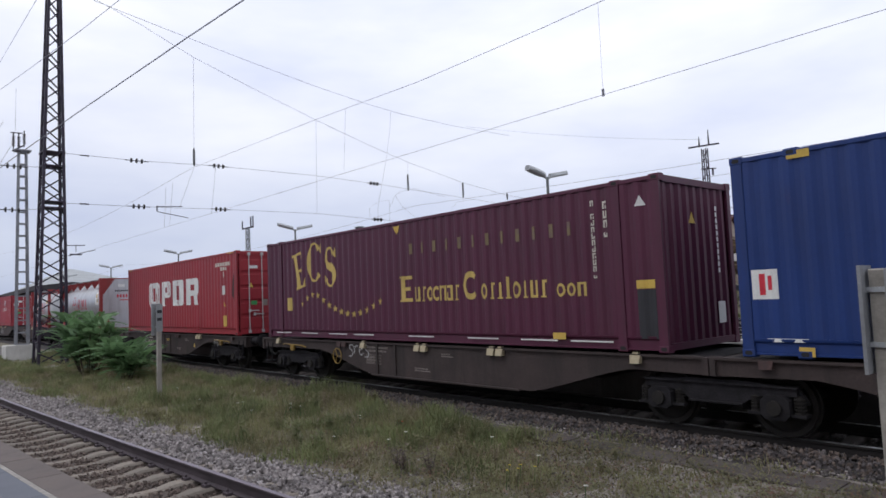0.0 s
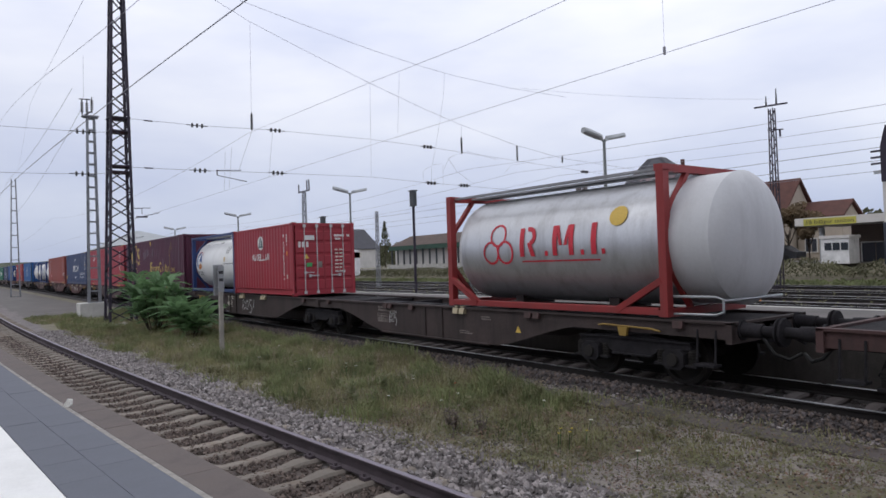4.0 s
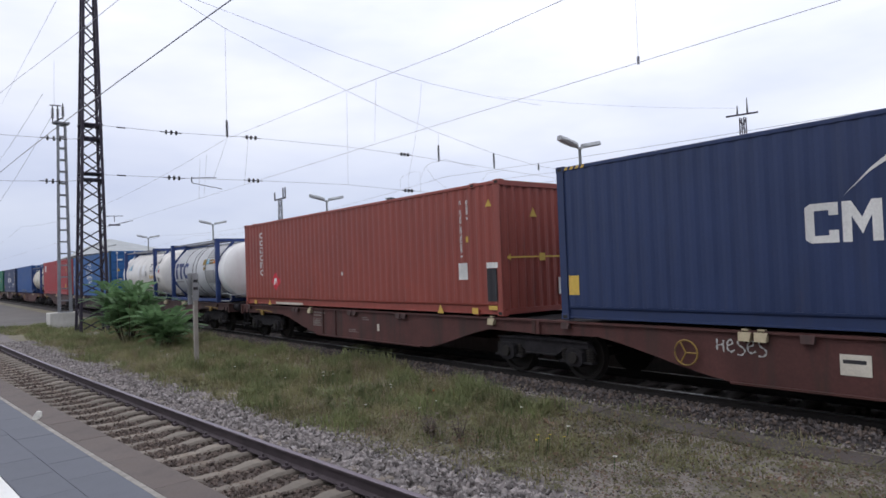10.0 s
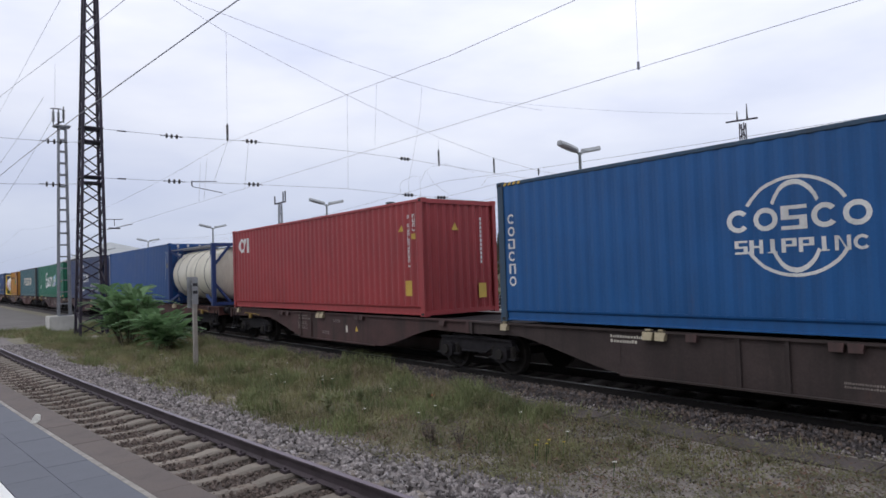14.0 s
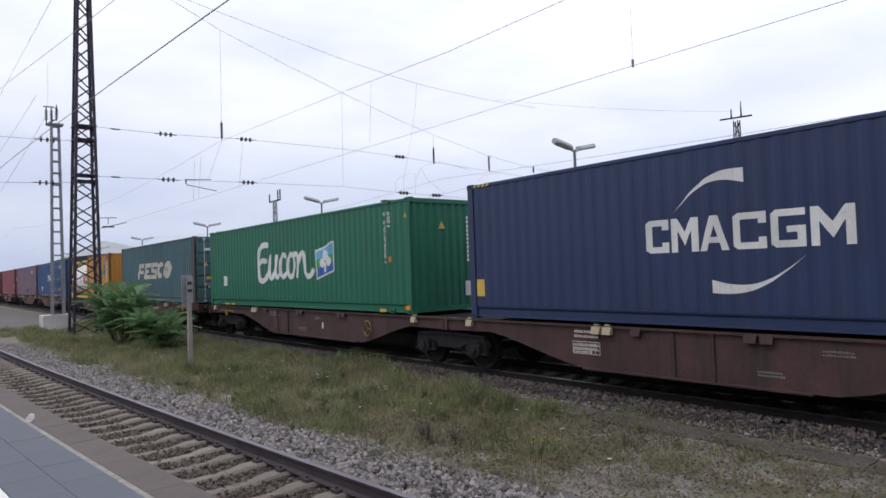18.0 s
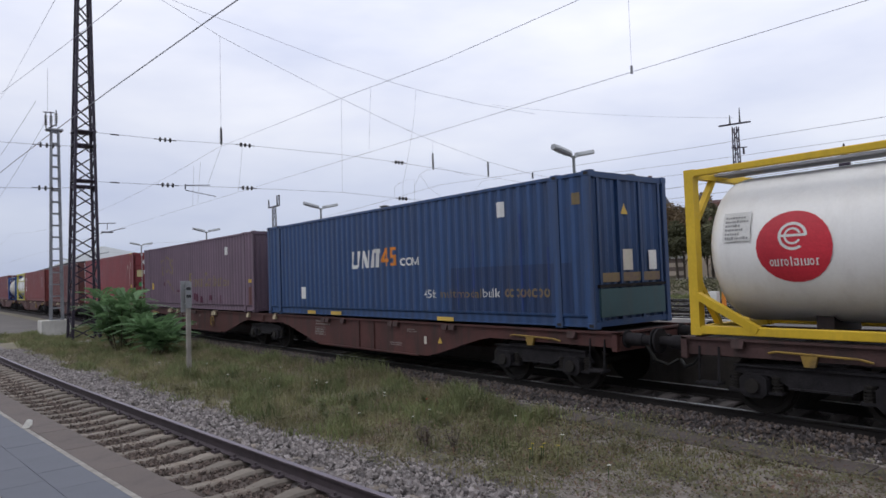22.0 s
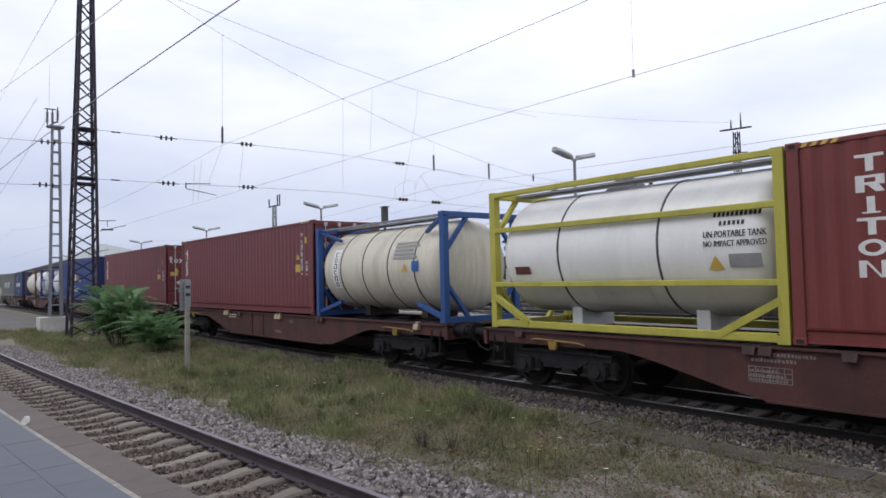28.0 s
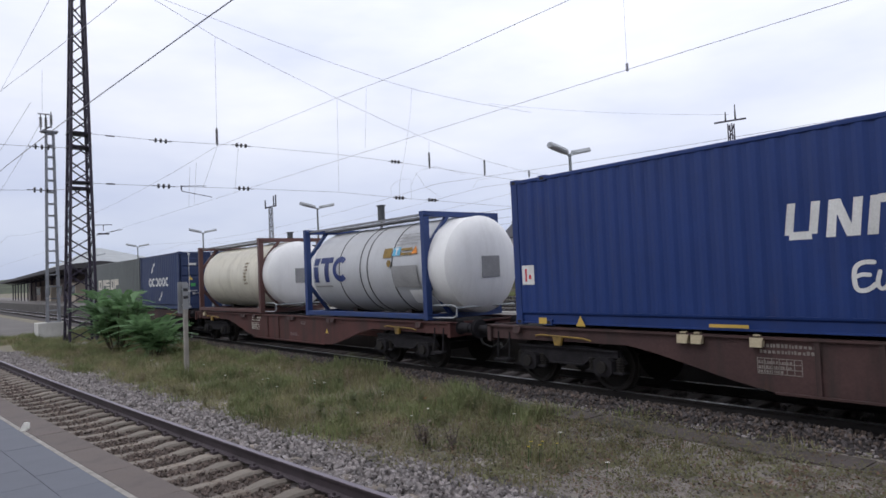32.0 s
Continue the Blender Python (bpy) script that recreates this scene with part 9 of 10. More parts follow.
container(40, -300.17, "dull_red", "dull red shipping container with lock-rod doors and paper stickers", True, HC, [
    ("corner_mark", ring(0.45, 2.42, 0.09, 0.025) + mixed_row(0.22, 2.16, 0.70, 2.21, "oorito"), "cream_mark", True), ("identification_mark", column(11.37, 1.16, 2.5, 0.07, 12) + column(11.65, 2.0, 2.5, 0.07, 4), "cream_mark", True), ("triangle_label", tri_mark(11.02, 2.08, 0.11), "cream_mark", True), ("yellow_label", patch(11.54, 0.8, 0.29, 0.36), "yellow_mark", True)], True)
container(40, -314.8, "brown", "brown shipping container with lock-rod doors and a small red sign", True, HC, [ident(L40, HC, "cream_mark", 9), ("upright_mark", column(0.4, 1.9, 2.3, 0.1, 3), "cream_mark", True)])
container(40, -329.3, "rust_red", "brown-red shipping container with a white upright mark", True, 2.82, [
    ("upright_mark", upright(0.84, 0.38, 0.93, 2.58, 6, "NoTiRT"), "white_mark", True), ident(L40, HC)], True)
tank(20, -341.53, "frame_lime", "tank_clean", "white tank container in a lime-yellow frame with mid rails", rails="low high mid diag", r=1.19, H=2.80, rings=(-1.2, 0.95), marks=[
    ("data_print", [rect(4.94 + 0.07 * k, 0.40, 4.985 + 0.07 * k, 0.49) for k in range(11)] + [rect(5.05 + 0.07 * k, 0.26, 5.09 + 0.07 * k, 0.33) for k in range(6)], "dark_mark"), ("lettering", [q for d in (0, 0.006) for q in words("UN PORTABLE TANK", 4.80 + d, 0.08, 0.98, 0.10) + words("NO IMPACT APPROVED", 4.80 + d, -0.06, 0.98, 0.09)], "dark_mark"), ("triangle_label", tri_mark(4.98, -0.42, 0.13), "yellow_mark"), ("brown_label", patch(0.68, -0.42, 0.4, 0.16), "brown"), ("pale_panel", patch(2.46, -1.2, 1.25, 0.5), "white_mark"), ("data_plate", patch(5.2, -0.38, 0.5, 0.2), "grey_mark")])
tank(20, -349.15, "frame_light_blue", "tank_cream", "cream ribbed tank container with mid-blue end frames", over=(0.12, 0.0), rails="stay", rings=(-1.75, -0.6, 0.6, 1.75), r=1.13, marks=[
    ("white_strip", patch(0.82, -0.55, 0.35, 1.15), "tank_clean"), ("upright_mark", upright(0.90, 0.2, -0.5, 0.55, 6), "dark_mark"), ("data_bars", [rect(3.9, 0.2 + k * 0.1, 4.9 - 0.1 * (k % 3), 0.26 + k * 0.1) for k in range(5)], "grey_mark"), ("letter_plate", patch(4.7, -0.12, 0.28, 0.25), "blue_mark"), ("triangle_label", tri_mark(4.4, -0.12, 0.12), "yellow_mark")])
slab = lambda: ("upright_mark", [rect(0.66, 2.05, 0.76, 2.5), rect(0.57, 2.3, 0.84, 2.37), rect(0.66, 2.05, 0.84, 2.11)] + ring(0.69, 1.83, 0.15, 0.06, 0, 320, 12, 1.1) + [rect(0.58, 1.80, 0.83, 1.85)] + [rect(0.55, 1.66, 0.64, 1.38, 0.18), rect(0.74, 1.38, 0.83, 1.66, -0.18)][1:] + [rect(0.55, 1.38, 0.64, 1.66, 0.18)], "white_mark", True)
container(40, -355.42, "brown_red", "brown-red shipping container with a white upright mark", True, HC, [slab(), ("identification_mark", column(11.42, 1.24, 2.54, 0.08, 12) + column(11.73, 1.22, 1.66, 0.08, 4), "white_mark", True), ("triangle_label", tri_mark(11.18, 1.71, 0.11), "yellow_mark", True), ("yellow_label", patch(10.99, 1.32, 0.37, 0.24) + patch(11.66, 2.2, 0.12, 0.19), "yellow_mark", True)], True)
container(40, -369.96, "brown_red", "brown-red shipping container with lock-rod doors", True, HC, [slab(), ("identification_mark", column(11.3, 1.24, 2.54, 0.08, 12) + column(11.73, 1.22, 1.66, 0.08, 4), "white_mark", True), ("triangle_label", tri_mark(11.05, 1.65, 0.11), "yellow_mark", True), ("yellow_label", patch(10.9, 1.28, 0.4, 0.22) + patch(11.62, 2.0, 0.12, 0.15), "yellow_mark", True)], True)
container(45, -383.97, "royal", "royal blue long shipping container with white and orange marks", False, HC, [
    ("word_mark", [rect(5.32, 1.4, 5.44, 1.84, 0.06), rect(5.64, 1.4, 5.76, 1.84, 0.06), rect(5.38, 1.33, 5.68, 1.44), rect(5.86, 1.34, 5.98, 1.84, 0.06), rect(6.16, 1.34, 6.28, 1.84, 0.06), [(5.95, 1.84), (6.07, 1.84), (6.23, 1.34), (6.12, 1.34)], rect(6.36, 1.34, 6.48, 1.84, 0.06), rect(6.62, 1.34, 6.74, 1.84, 0.05), rect(6.5, 1.74, 6.86, 1.85)], "white_mark", True), ("orange_mark", [rect(7.06, 1.36, 7.15, 1.83, 0.03), [(6.88, 1.50), (6.97, 1.50), (7.13, 1.83), (7.04, 1.83)], rect(6.88, 1.46, 7.22, 1.55)] + mixed_row(7.25, 1.36, 7.55, 1.83, "S"), "orange_mark", True), ("small_mark", mixed_row(7.66, 1.34, 8.46, 1.54, "coM"), "white_mark", True),
    ("script_mark", [[(6.17 + 0.30 * (u - 4.66), 0.62 + 0.30 * (v - 0.9)) for u, v in q] for q in script_strokes()], "white_mark", True), ("flag", [[(7.38, 0.66), (7.67, 0.73), (7.67, 0.98), (7.38, 0.92)]], "sky_mark", True),
    ("notice", patch(0.22, 0.79, 0.32, 0.38), "white_mark", True), ("notice_print", patch(0.29, 0.85, 0.04, 0.25) + patch(0.38, 0.9, 0.08, 0.08), "red_mark", True), ("identification_mark", column(12.36, 1.22, 2.5, 0.08, 11) + column(12.66, 2.05, 2.5, 0.08, 4), "white_mark", True), ("triangle_label", tri_mark(12.9, 2.3, 0.12), "yellow_mark", True), ("lift_mark", patch(0.62, 0.03, 0.2, 0.12) + tri_mark(1.64, 0.01, 0.11) + patch(4.13, 0.08, 0.62, 0.05) + patch(9.08, 0.06, 0.63, 0.05) + patch(11.1, 0.03, 0.35, 0.12), "yellow_mark", False)])
grey_tank(-400.6, (-1.0, 0.1, 0.45, 1.6), "pale grey clad tank container with blue frames and white domed end", -0.08)
tank(20, -409.92, "frame_brown", "tank_cream", "cream tank container with brown end frames", over=(0.05, 0.9), rails="low", r=1.16, dome="tank_clean", marks=[("data_print", print_rows(4.5, -0.3, 0.4, 0.85, 7, 9), "faded_mark")])
container(20, -418.5, "cma", "dark navy short shipping container with white swooshes", True, 2.591, [("swoosh", ring(2.6, 1.5, 0.75, 0.12, 100, 160, 8) + ring(2.9, 1.1, 0.75, 0.12, 280, 340, 8), "white_mark", True), ("word_mark", rings_row(1.4, 1.05, 4.6, 1.5, 6, 0.24), "white_mark", True)])
container(40, -424.75, "grey_green", "grey-green shipping container with worn cream blocks", True, 2.591, [("word_mark", blocks(3.0, 1.0, 8.0, 1.6, 5, 0.14), "cream_mark", True)])


# ---------- beyond the sidings: street, houses, filling station ----------
def window(parent, x0, x1, y, z0, z1, mullion=True):
    """A window in a wall that faces -y: frame, sill and panes set into a reveal."""
    f = part("window", Mesh().box(x0 - 0.08, x1 + 0.08, y - 0.05, y + 0.04, z1, z1 + 0.08).box(x0 - 0.08, x0, y - 0.05, y + 0.04, z0, z1).box(x1, x1 + 0.08, y - 0.05, y + 0.04, z0, z1).box(x0 - 0.12, x1 + 0.12, y - 0.1, y + 0.04, z0 - 0.08, z0), "window_frame", parent)
    if mullion:
        m = (x0 + x1) / 2
        part("pane", Mesh().box(x0, m - 0.03, y - 0.012, y - 0.004, z0, z1), "glass", f)
        part("pane", Mesh().box(m + 0.03, x1, y - 0.012, y - 0.004, z0, z1), "glass", f)
    else:
        part("pane", Mesh().box(x0, x1, y - 0.012, y - 0.004, z0, z1), "glass", f)


def hip(m, x0, x1, y0, y1, z0, z1, ix, iy):
    """A hipped roof volume whose ridge is set in by ix and iy."""
    a = [(x0, y0, z0), (x1, y0, z0), (x1, y1, z0), (x0, y1, z0)]
    b = [(x0 + ix, y0 + iy, z1), (x1 - ix, y0 + iy, z1), (x1 - ix, y1 - iy, z1), (x0 + ix, y1 - iy, z1)]
    m.face(*a[::-1])
    m.face(*b)
    for k in range(4):
        m.face(a[k], a[(k + 1) % 4], b[(k + 1) % 4], b[k])
    return m


def pink_house():
    y = 60.0
    root = thing("apartment_house", "pink plastered corner house with a steep slate roof and bay turret", "house", (0, 0, 0))
    part("wall", Mesh().box(-47.4, -40.0, y, y + 4.2, GROUND, 8.35), "pink", root)
    part("plinth", Mesh().box(-47.5, -39.95, y - 0.08, y, GROUND, 2.2), "beige", root)
    part("cornice", Mesh().box(-47.7, -39.8, y - 0.3, y + 0.02, 8.25, 8.45), "white_wall", root)
    base = [(-47.8, y - 0.4, 8.45), (-39.7, y - 0.4, 8.45), (-39.7, y + 4.5, 8.45), (-47.8, y + 4.5, 8.45)]
    knee = [(-47.1, y + 0.3, 10.2), (-40.4, y + 0.3, 10.2), (-40.4, y + 3.8, 10.2), (-47.1, y + 3.8, 10.2)]
    top = [(-45.0, y + 1.7, 12.7), (-43.3, y + 1.7, 12.7), (-43.3, y + 2.6, 12.7), (-45.0, y + 2.6, 12.7)]
    m = Mesh().face(*base[::-1]).face(*top)
    for lo, hi in ((base, knee), (knee, top)):
        for k in range(4):
            m.face(lo[k], lo[(k + 1) % 4], hi[(k + 1) % 4], hi[k])
    part("roof", m, "roof_slate", root, "steep dark slate roof")
    bay = [(-44.5, y), (-44.0, y - 1.1), (-41.2, y - 1.1), (-40.7, y)]
    part("turret", Mesh().prism([(p, q, 1.0) for p, q in bay + [(-40.7, y + 1.2), (-44.5, y + 1.2)]], (0, 0, 9.5)), "pink", root, "pink bay turret")
    rim = [(-44.8, y + 0.1, 10.5), (-44.15, y - 1.3, 10.5), (-41.05, y - 1.3, 10.5), (-40.4, y + 0.1, 10.5)]
    tip = [(-44.3, y + 1.5, 12.5), (-43.5, y + 1.5, 12.5)]
    m = Mesh().face(rim[0], rim[1], tip[0]).face(rim[1], rim[2], tip[1], tip[0]).face(rim[2], rim[3], tip[1]).face(*rim[::-1])
    part("turret_roof", m, "roof_slate", root, "slate roof over the bay")
    part("porthole", Mesh().rod((-43.5, y - 1.16, 9.9), (-43.5, y - 1.08, 9.9), 0.26, 12), "glass", root)
    part("chimney", Mesh().box(-41.4, -41.1, y + 2.4, y + 2.7, 10.6, 12.2), "roof_tile", root)
    for z in (3.4, 6.2):
        for x in (-46.8, -45.7):
            window(root, x, x + 0.75, y, z, z + 1.5)
        for x in (-43.9, -42.5):
            window(root, x, x + 0.9, y - 1.1, z, z + 1.5)
    window(root, -42.45, -41.55, y - 1.1, 8.8, 10.1)
    part("balcony", Mesh().box(-44.0, -41.3, y - 1.35, y - 1.12, 2.6, 3.2), "white_wall", root)
    d = part("dormer", Mesh().box(-47.0, -46.0, y - 0.1, y + 1.2, 8.6, 9.9), "roof_slate", root)
    part("dormer_window", Mesh().box(-46.84, -46.16, y - 0.14, y - 0.1, 8.8, 9.7), "window_frame", d)
    part("pane", Mesh().box(-46.75, -46.25, y - 0.16, y - 0.14, 8.9, 9.6), "glass", d)
    for z in (3.4, 6.2):
        for q in (0.6, 2.4):
            w = part("side_window", Mesh().box(-40.0, -39.95, y + q, y + q + 0.9, z, z + 1.5), "window_frame", root)
            part("pane", Mesh().box(-39.95, -39.94, y + q + 0.08, y + q + 0.82, z + 0.08, z + 1.42), "glass", w)
    side = thing("townhouse", "white house with a brown mansard roof and dormers", "house", (0, 0, 0))
    part("wall", Mesh().box(-60.6, -51.0, y + 2, y + 9, GROUND, 5.7), "white_wall", side)
    part("gable_bay", Mesh().prism([(-60.6, y + 1.9, 5.7), (-58.2, y + 1.9, 5.7), (-58.2, y + 1.9, 8.6), (-59.4, y + 1.9, 9.9), (-60.6, y + 1.9, 8.6)], (0, 5, 0)), "white_wall", side)
    part("roof", hip(Mesh(), -58.6, -50.6, y + 1.6, y + 9.4, 5.7, 8.6, 0.9, 0.9), "roof_brown", side, "steep brown tiled mansard")
    part("upper_roof", hip(Mesh(), -58.6, -51.5, y + 2.5, y + 8.5, 8.6, 9.8, 1.2, 2.4), "roof_brown", side)
    for x in (-57.6, -56.6):
        part("chimney", Mesh().box(x, x + 0.5, y + 4, y + 4.5, 9.4, 11.0), "roof_brown", side)
    for x in (-56.8, -53.4):
        d = part("dormer", Mesh().box(x - 0.5, x + 0.5, y + 1.9, y + 3, 6.4, 8.3), "white_wall", side)
        part("pane", Mesh().box(x - 0.3, x + 0.3, y + 1.86, y + 1.9, 6.8, 7.9), "glass", d)
    window(side, -59.9, -58.9, y + 1.9, 6.6, 8.0)
    for x in (-60.0, -57.6, -55.4, -53.0):
        window(side, x, x + 0.9, y + 2, 3.7, 5.1)
    c = thing("carport", "low flat-roofed carport on dark posts before the houses", "carport", (0, 0, 0))
    part("flat_roof", Mesh().box(-60.5, -45.2, 56.0, 58.5, 3.15, 3.4), "zinc_dark", c)
    for k in range(8):
        part("post", Mesh().bar((-60.2 + k * 2.1, 56.2, 1.0), (-60.2 + k * 2.1, 56.2, 3.15), 0.14), "zinc_dark", c)


    g = thing("garage", "striped low garage with white doors in front of the pink house", "garage", (0, 0, 0))
    for k in range(5):
        part("course", Mesh().box(-44.8, -35.2, y - 3.2, y - 1.4, 1.1 + k * 0.4, 1.1 + k * 0.4 + 0.385), "beige" if k % 2 else "brick_and_shade", g)
    part("roof_slab", Mesh().box(-45.0, -35.0, y - 3.4, y - 1.3, 3.1, 3.3), "concrete", g)
    for x in (-39.8, -38.6):
        part("garage_door", Mesh().box(x, x + 1.05, y - 3.28, y - 3.2, 1.15, 2.75), "window_frame", g)


pink_house()


def gable_house(name, label, x0, x1, y0, y1, ze, zr, wall, roof, rows, along=True):
    root = thing(name, label, "house")
    part("wall", Mesh().box(x0, x1, y0, y1, GROUND, ze), wall, root)
    m, g = Mesh(), Mesh()
    if along:
        ym = (y0 + y1) / 2
        m.prism([(x0 - 0.3, y0 - 0.4, ze - 0.1), (x0 - 0.3, ym, zr), (x0 - 0.3, y1 + 0.4, ze - 0.1), (x0 - 0.3, y1 + 0.4, ze + 0.1), (x0 - 0.3, ym, zr + 0.25), (x0 - 0.3, y0 - 0.4, ze + 0.1)], (x1 - x0 + 0.6, 0, 0))
        g.prism([(x0, y0, ze), (x0, y1, ze), (x0, ym, zr)], (x1 - x0, 0, 0))
    else:
        xm = (x0 + x1) / 2
        m.prism([(x0 - 0.4, y0 - 0.3, ze - 0.1), (xm, y0 - 0.3, zr), (x1 + 0.4, y0 - 0.3, ze - 0.1), (x1 + 0.4, y0 - 0.3, ze + 0.1), (xm, y0 - 0.3, zr + 0.25), (x0 - 0.4, y0 - 0.3, ze + 0.1)], (0, y1 - y0 + 0.6, 0))
        g.prism([(x0, y0, ze), (x1, y0, ze), (xm, y0, zr)], (0, y1 - y0, 0))
    part("roof", m, roof, root)
    part("gable", g, wall, root)
    for x, z, w, h in rows:
        window(root, x, x + w, y0, z, z + h)
    return root


gable_house("townhouse", "beige house with a steep brown tiled roof behind trees", -38.4, -31.1, 63.5, 68.5, 6.0, 8.9, "beige", "roof_tile", [(-37.4, 1.6, 1, 1.4), (-35.2, 1.6, 1, 1.4), (-33.0, 1.6, 1, 1.4), (-37.4, 4.0, 1, 1.3), (-35.2, 4.0, 1, 1.3), (-33.0, 4.0, 1, 1.3)])
gable_house("shed_house", "low building with a red tiled roof behind the filling station", -30.9, -26.9, 65.2, 68.8, 5.2, 6.55, "beige", "roof_tile", [(-30.2, 2.0, 1, 1.2), (-28.3, 2.0, 1, 1.2)])
gable_house("villa", "white villa with a dark gabled roof and conservatory", -71.4, -62.5, 70, 80, 7.2, 11.2, "white_wall", "roof_slate", [(-70.6, 5.0, 0.9, 1.5), (-69.0, 5.0, 0.9, 1.5), (-67.2, 5.0, 0.9, 1.5), (-70.6, 2.0, 0.9, 1.5), (-68.6, 2.0, 1.4, 1.6), (-66.0, 2.0, 1.4, 1.6)])
gable_house("townhouse", "white gabled house far beyond the sidings", -166, -149, 75, 90, 6.0, 11.3, "white_wall", "roof_slate", [(-160, 6.5, 1.6, 1.8), (-156, 6.5, 1.6, 1.8), (-160, 2.5, 1.6, 1.8)], False)
gable_house("warehouse", "pale flat-gabled building beyond the signal", -16.25, -4.0, 45, 58, 6.7, 7.4, "white_wall", "roof_zinc", [], True)
solid("shop_front", Mesh().box(-16.2, -4.2, 44.7, 45.0, 1.2, 3.7, 0.02), "glass", "dark glazed shop front below the pale upper wall", "shop front")


def yard_shelter():
    """A long low open shelter with a brown roof, seen through the gaps between the wagons."""
    root = thing("yard_shelter", "long low open shelter with a brown roof and green fascia", "shelter")
    part("roof", Mesh().prism([(-100, 62.5, 4.9), (-100, 62.5, 5.1), (-100, 67.0, 6.9), (-100, 71.5, 5.1), (-100, 71.5, 4.9)], (26, 0, 0)), "roof_brown", root)
    part("fascia", Mesh().box(-100, -74, 62.3, 62.5, 4.35, 5.05), "green_board", root, "dark green fascia board")
    # white wall added close behind the posts, standing in for bright openings
    part("rear_wall", Mesh().box(-100, -74, 63.6, 63.8, GROUND, 4.9), "white_wall", root)
    for k in range(14):
        part("post", Mesh().bar((-99.5 + 1.9 * k, 62.6, GROUND), (-99.5 + 1.9 * k, 62.6, 4.4), 0.22), "zinc_dark", root)
    part("low_wall", Mesh().box(-100, -74, 61.9, 62.2, GROUND, 1.9), "concrete", root)


yard_shelter()


def filling_station():
    root = thing("filling_station", "filling station with a flat white canopy and yellow sign band", "filling station")
    part("canopy", Mesh().box(-23.9, -12.0, 50.0, 57.5, 3.95, 4.5), "white_wall", root)
    part("sign_band", Mesh().box(-23.25, -19.75, 49.96, 50.0, 3.93, 4.42), "frame_lime", root)
    m = Mesh()
    for t in words("SB billiger tanken", -23.1, 4.04, 3.2, 0.27):
        m.face(*[(u, 49.95, v) for u, v in t])
    part("lettering", m, "dark_mark", root, "dark lettering on the sign band")
    for x in (-23.4, -18.0, -12.6):
        part("column", Mesh().box(x - 0.15, x + 0.15, 53.0, 53.3, GROUND, 3.85), "galvanised", root)
    part("shop", Mesh().box(-21.9, -12.2, 54.5, 57.4, GROUND, 3.95), "brick_and_shade", root)
    for x in (-21.2, -17.8, -15.4):
        window(root, x, x + 1.8, 54.5, 0.9, 2.6)
    k = thing("kiosk", "white kiosk with a band of dark windows beside the filling station", "kiosk")
    part("cabin", Mesh().box(-21.25, -19.47, 48.0, 49.6, 1.2, 2.92), "van_white", k)
    part("roof_slab", Mesh().box(-21.32, -19.4, 47.9, 49.7, 2.92, 3.12), "white_wall", k)
    for x in (-21.0, -20.48, -19.96):
        part("window", Mesh().box(x, x + 0.44, 47.97, 48.0, 2.12, 2.62), "glass", k)


filling_station()


def car(x, y, paint_key, label):
    root = thing("parked_car", label, "car", (x, y, verge_z(y)))
    body = [(-2.1, 0.35), (-2.05, 0.8), (-1.2, 0.92), (-0.6, 1.42), (0.9, 1.42), (1.6, 0.95), (2.1, 0.85), (2.1, 0.35)]
    part("body", Mesh().prism([(a, -0.85, b) for a, b in body], (0, 1.7, 0)), paint_key, root)
    part("side_window", Mesh().prism([(-1.05, -0.86, 0.95), (-0.55, -0.86, 1.36), (0.85, -0.86, 1.36), (1.4, -0.86, 0.97)], (0, 0.005, 0)), "glass", root)
    for dx in (-1.3, 1.3):
        part("wheel", Mesh().lathe([(-0.88, 0.1), (-0.88, 0.32), (-0.68, 0.32), (-0.68, 0.1)], "y", 16, (dx, 0, 0.32)), "rubber", root)


car(-51.5, 54.0, "van_white", "white parked car in the street behind the sidings")
car(-27.6, 54.2, "dark_mark", "dark parked car in front of the beige house")


def leaf_cloud(g, m, c, r, n, size):
    for _ in range(n):
        d = Vector((g.gauss(0, 1), g.gauss(0, 1), g.gauss(0, 0.8)))
        p = Vector(c) + d.normalized() * r * g.random() ** 0.45
        a = Vector((g.uniform(-1, 1), g.uniform(-1, 1), g.uniform(-1, 1))).normalized() * size * g.uniform(0.6, 1.3)
        b = a.orthogonal().normalized() * size * 0.55
        m.face(tuple(p - a), tuple(p + b), tuple(p + a), tuple(p - b))


def tree(x, y, h, r, leaves, material, label, seed, sparse=False):
    g = random.Random(seed)
    root = thing("tree", label, "tree", (x, y, verge_z(y) - 0.1), "trees along the street")
    t = Mesh().rod((0, 0, 0), (0.05 * h * g.uniform(-1, 1), 0, h * 0.55), 0.02 * h, 8, 0.012 * h)
    tips = []
    for k in range(11):
        a, z0 = k * 2.4 + g.uniform(-0.4, 0.4), h * g.uniform(0.25, 0.55)
        tip = Vector((r * math.cos(a) * g.uniform(0.4, 0.9), r * math.sin(a) * g.uniform(0.4, 0.9), h * g.uniform(0.55, 1.0)))
        t.rod((0, 0, z0), tip, 0.008 * h, 5, 0.002 * h)
        tips.append(tip)
        for q in range(4 if sparse else 2):
            e = tip + Vector((g.uniform(-1, 1), g.uniform(-1, 1), g.uniform(-0.3, 0.8))) * r * 0.35
            t.rod(tuple(Vector((0, 0, z0)).lerp(tip, g.uniform(0.5, 0.9))), e, 0.003 * h, 4, 0.001 * h)
            tips.append(e)
    part("trunk", t, "bark", root)
    if leaves:
        c = Mesh()
        for p in tips:
            leaf_cloud(g, c, p, r * 0.36, leaves // len(tips), 0.16)
        part("crown", c, material, root)


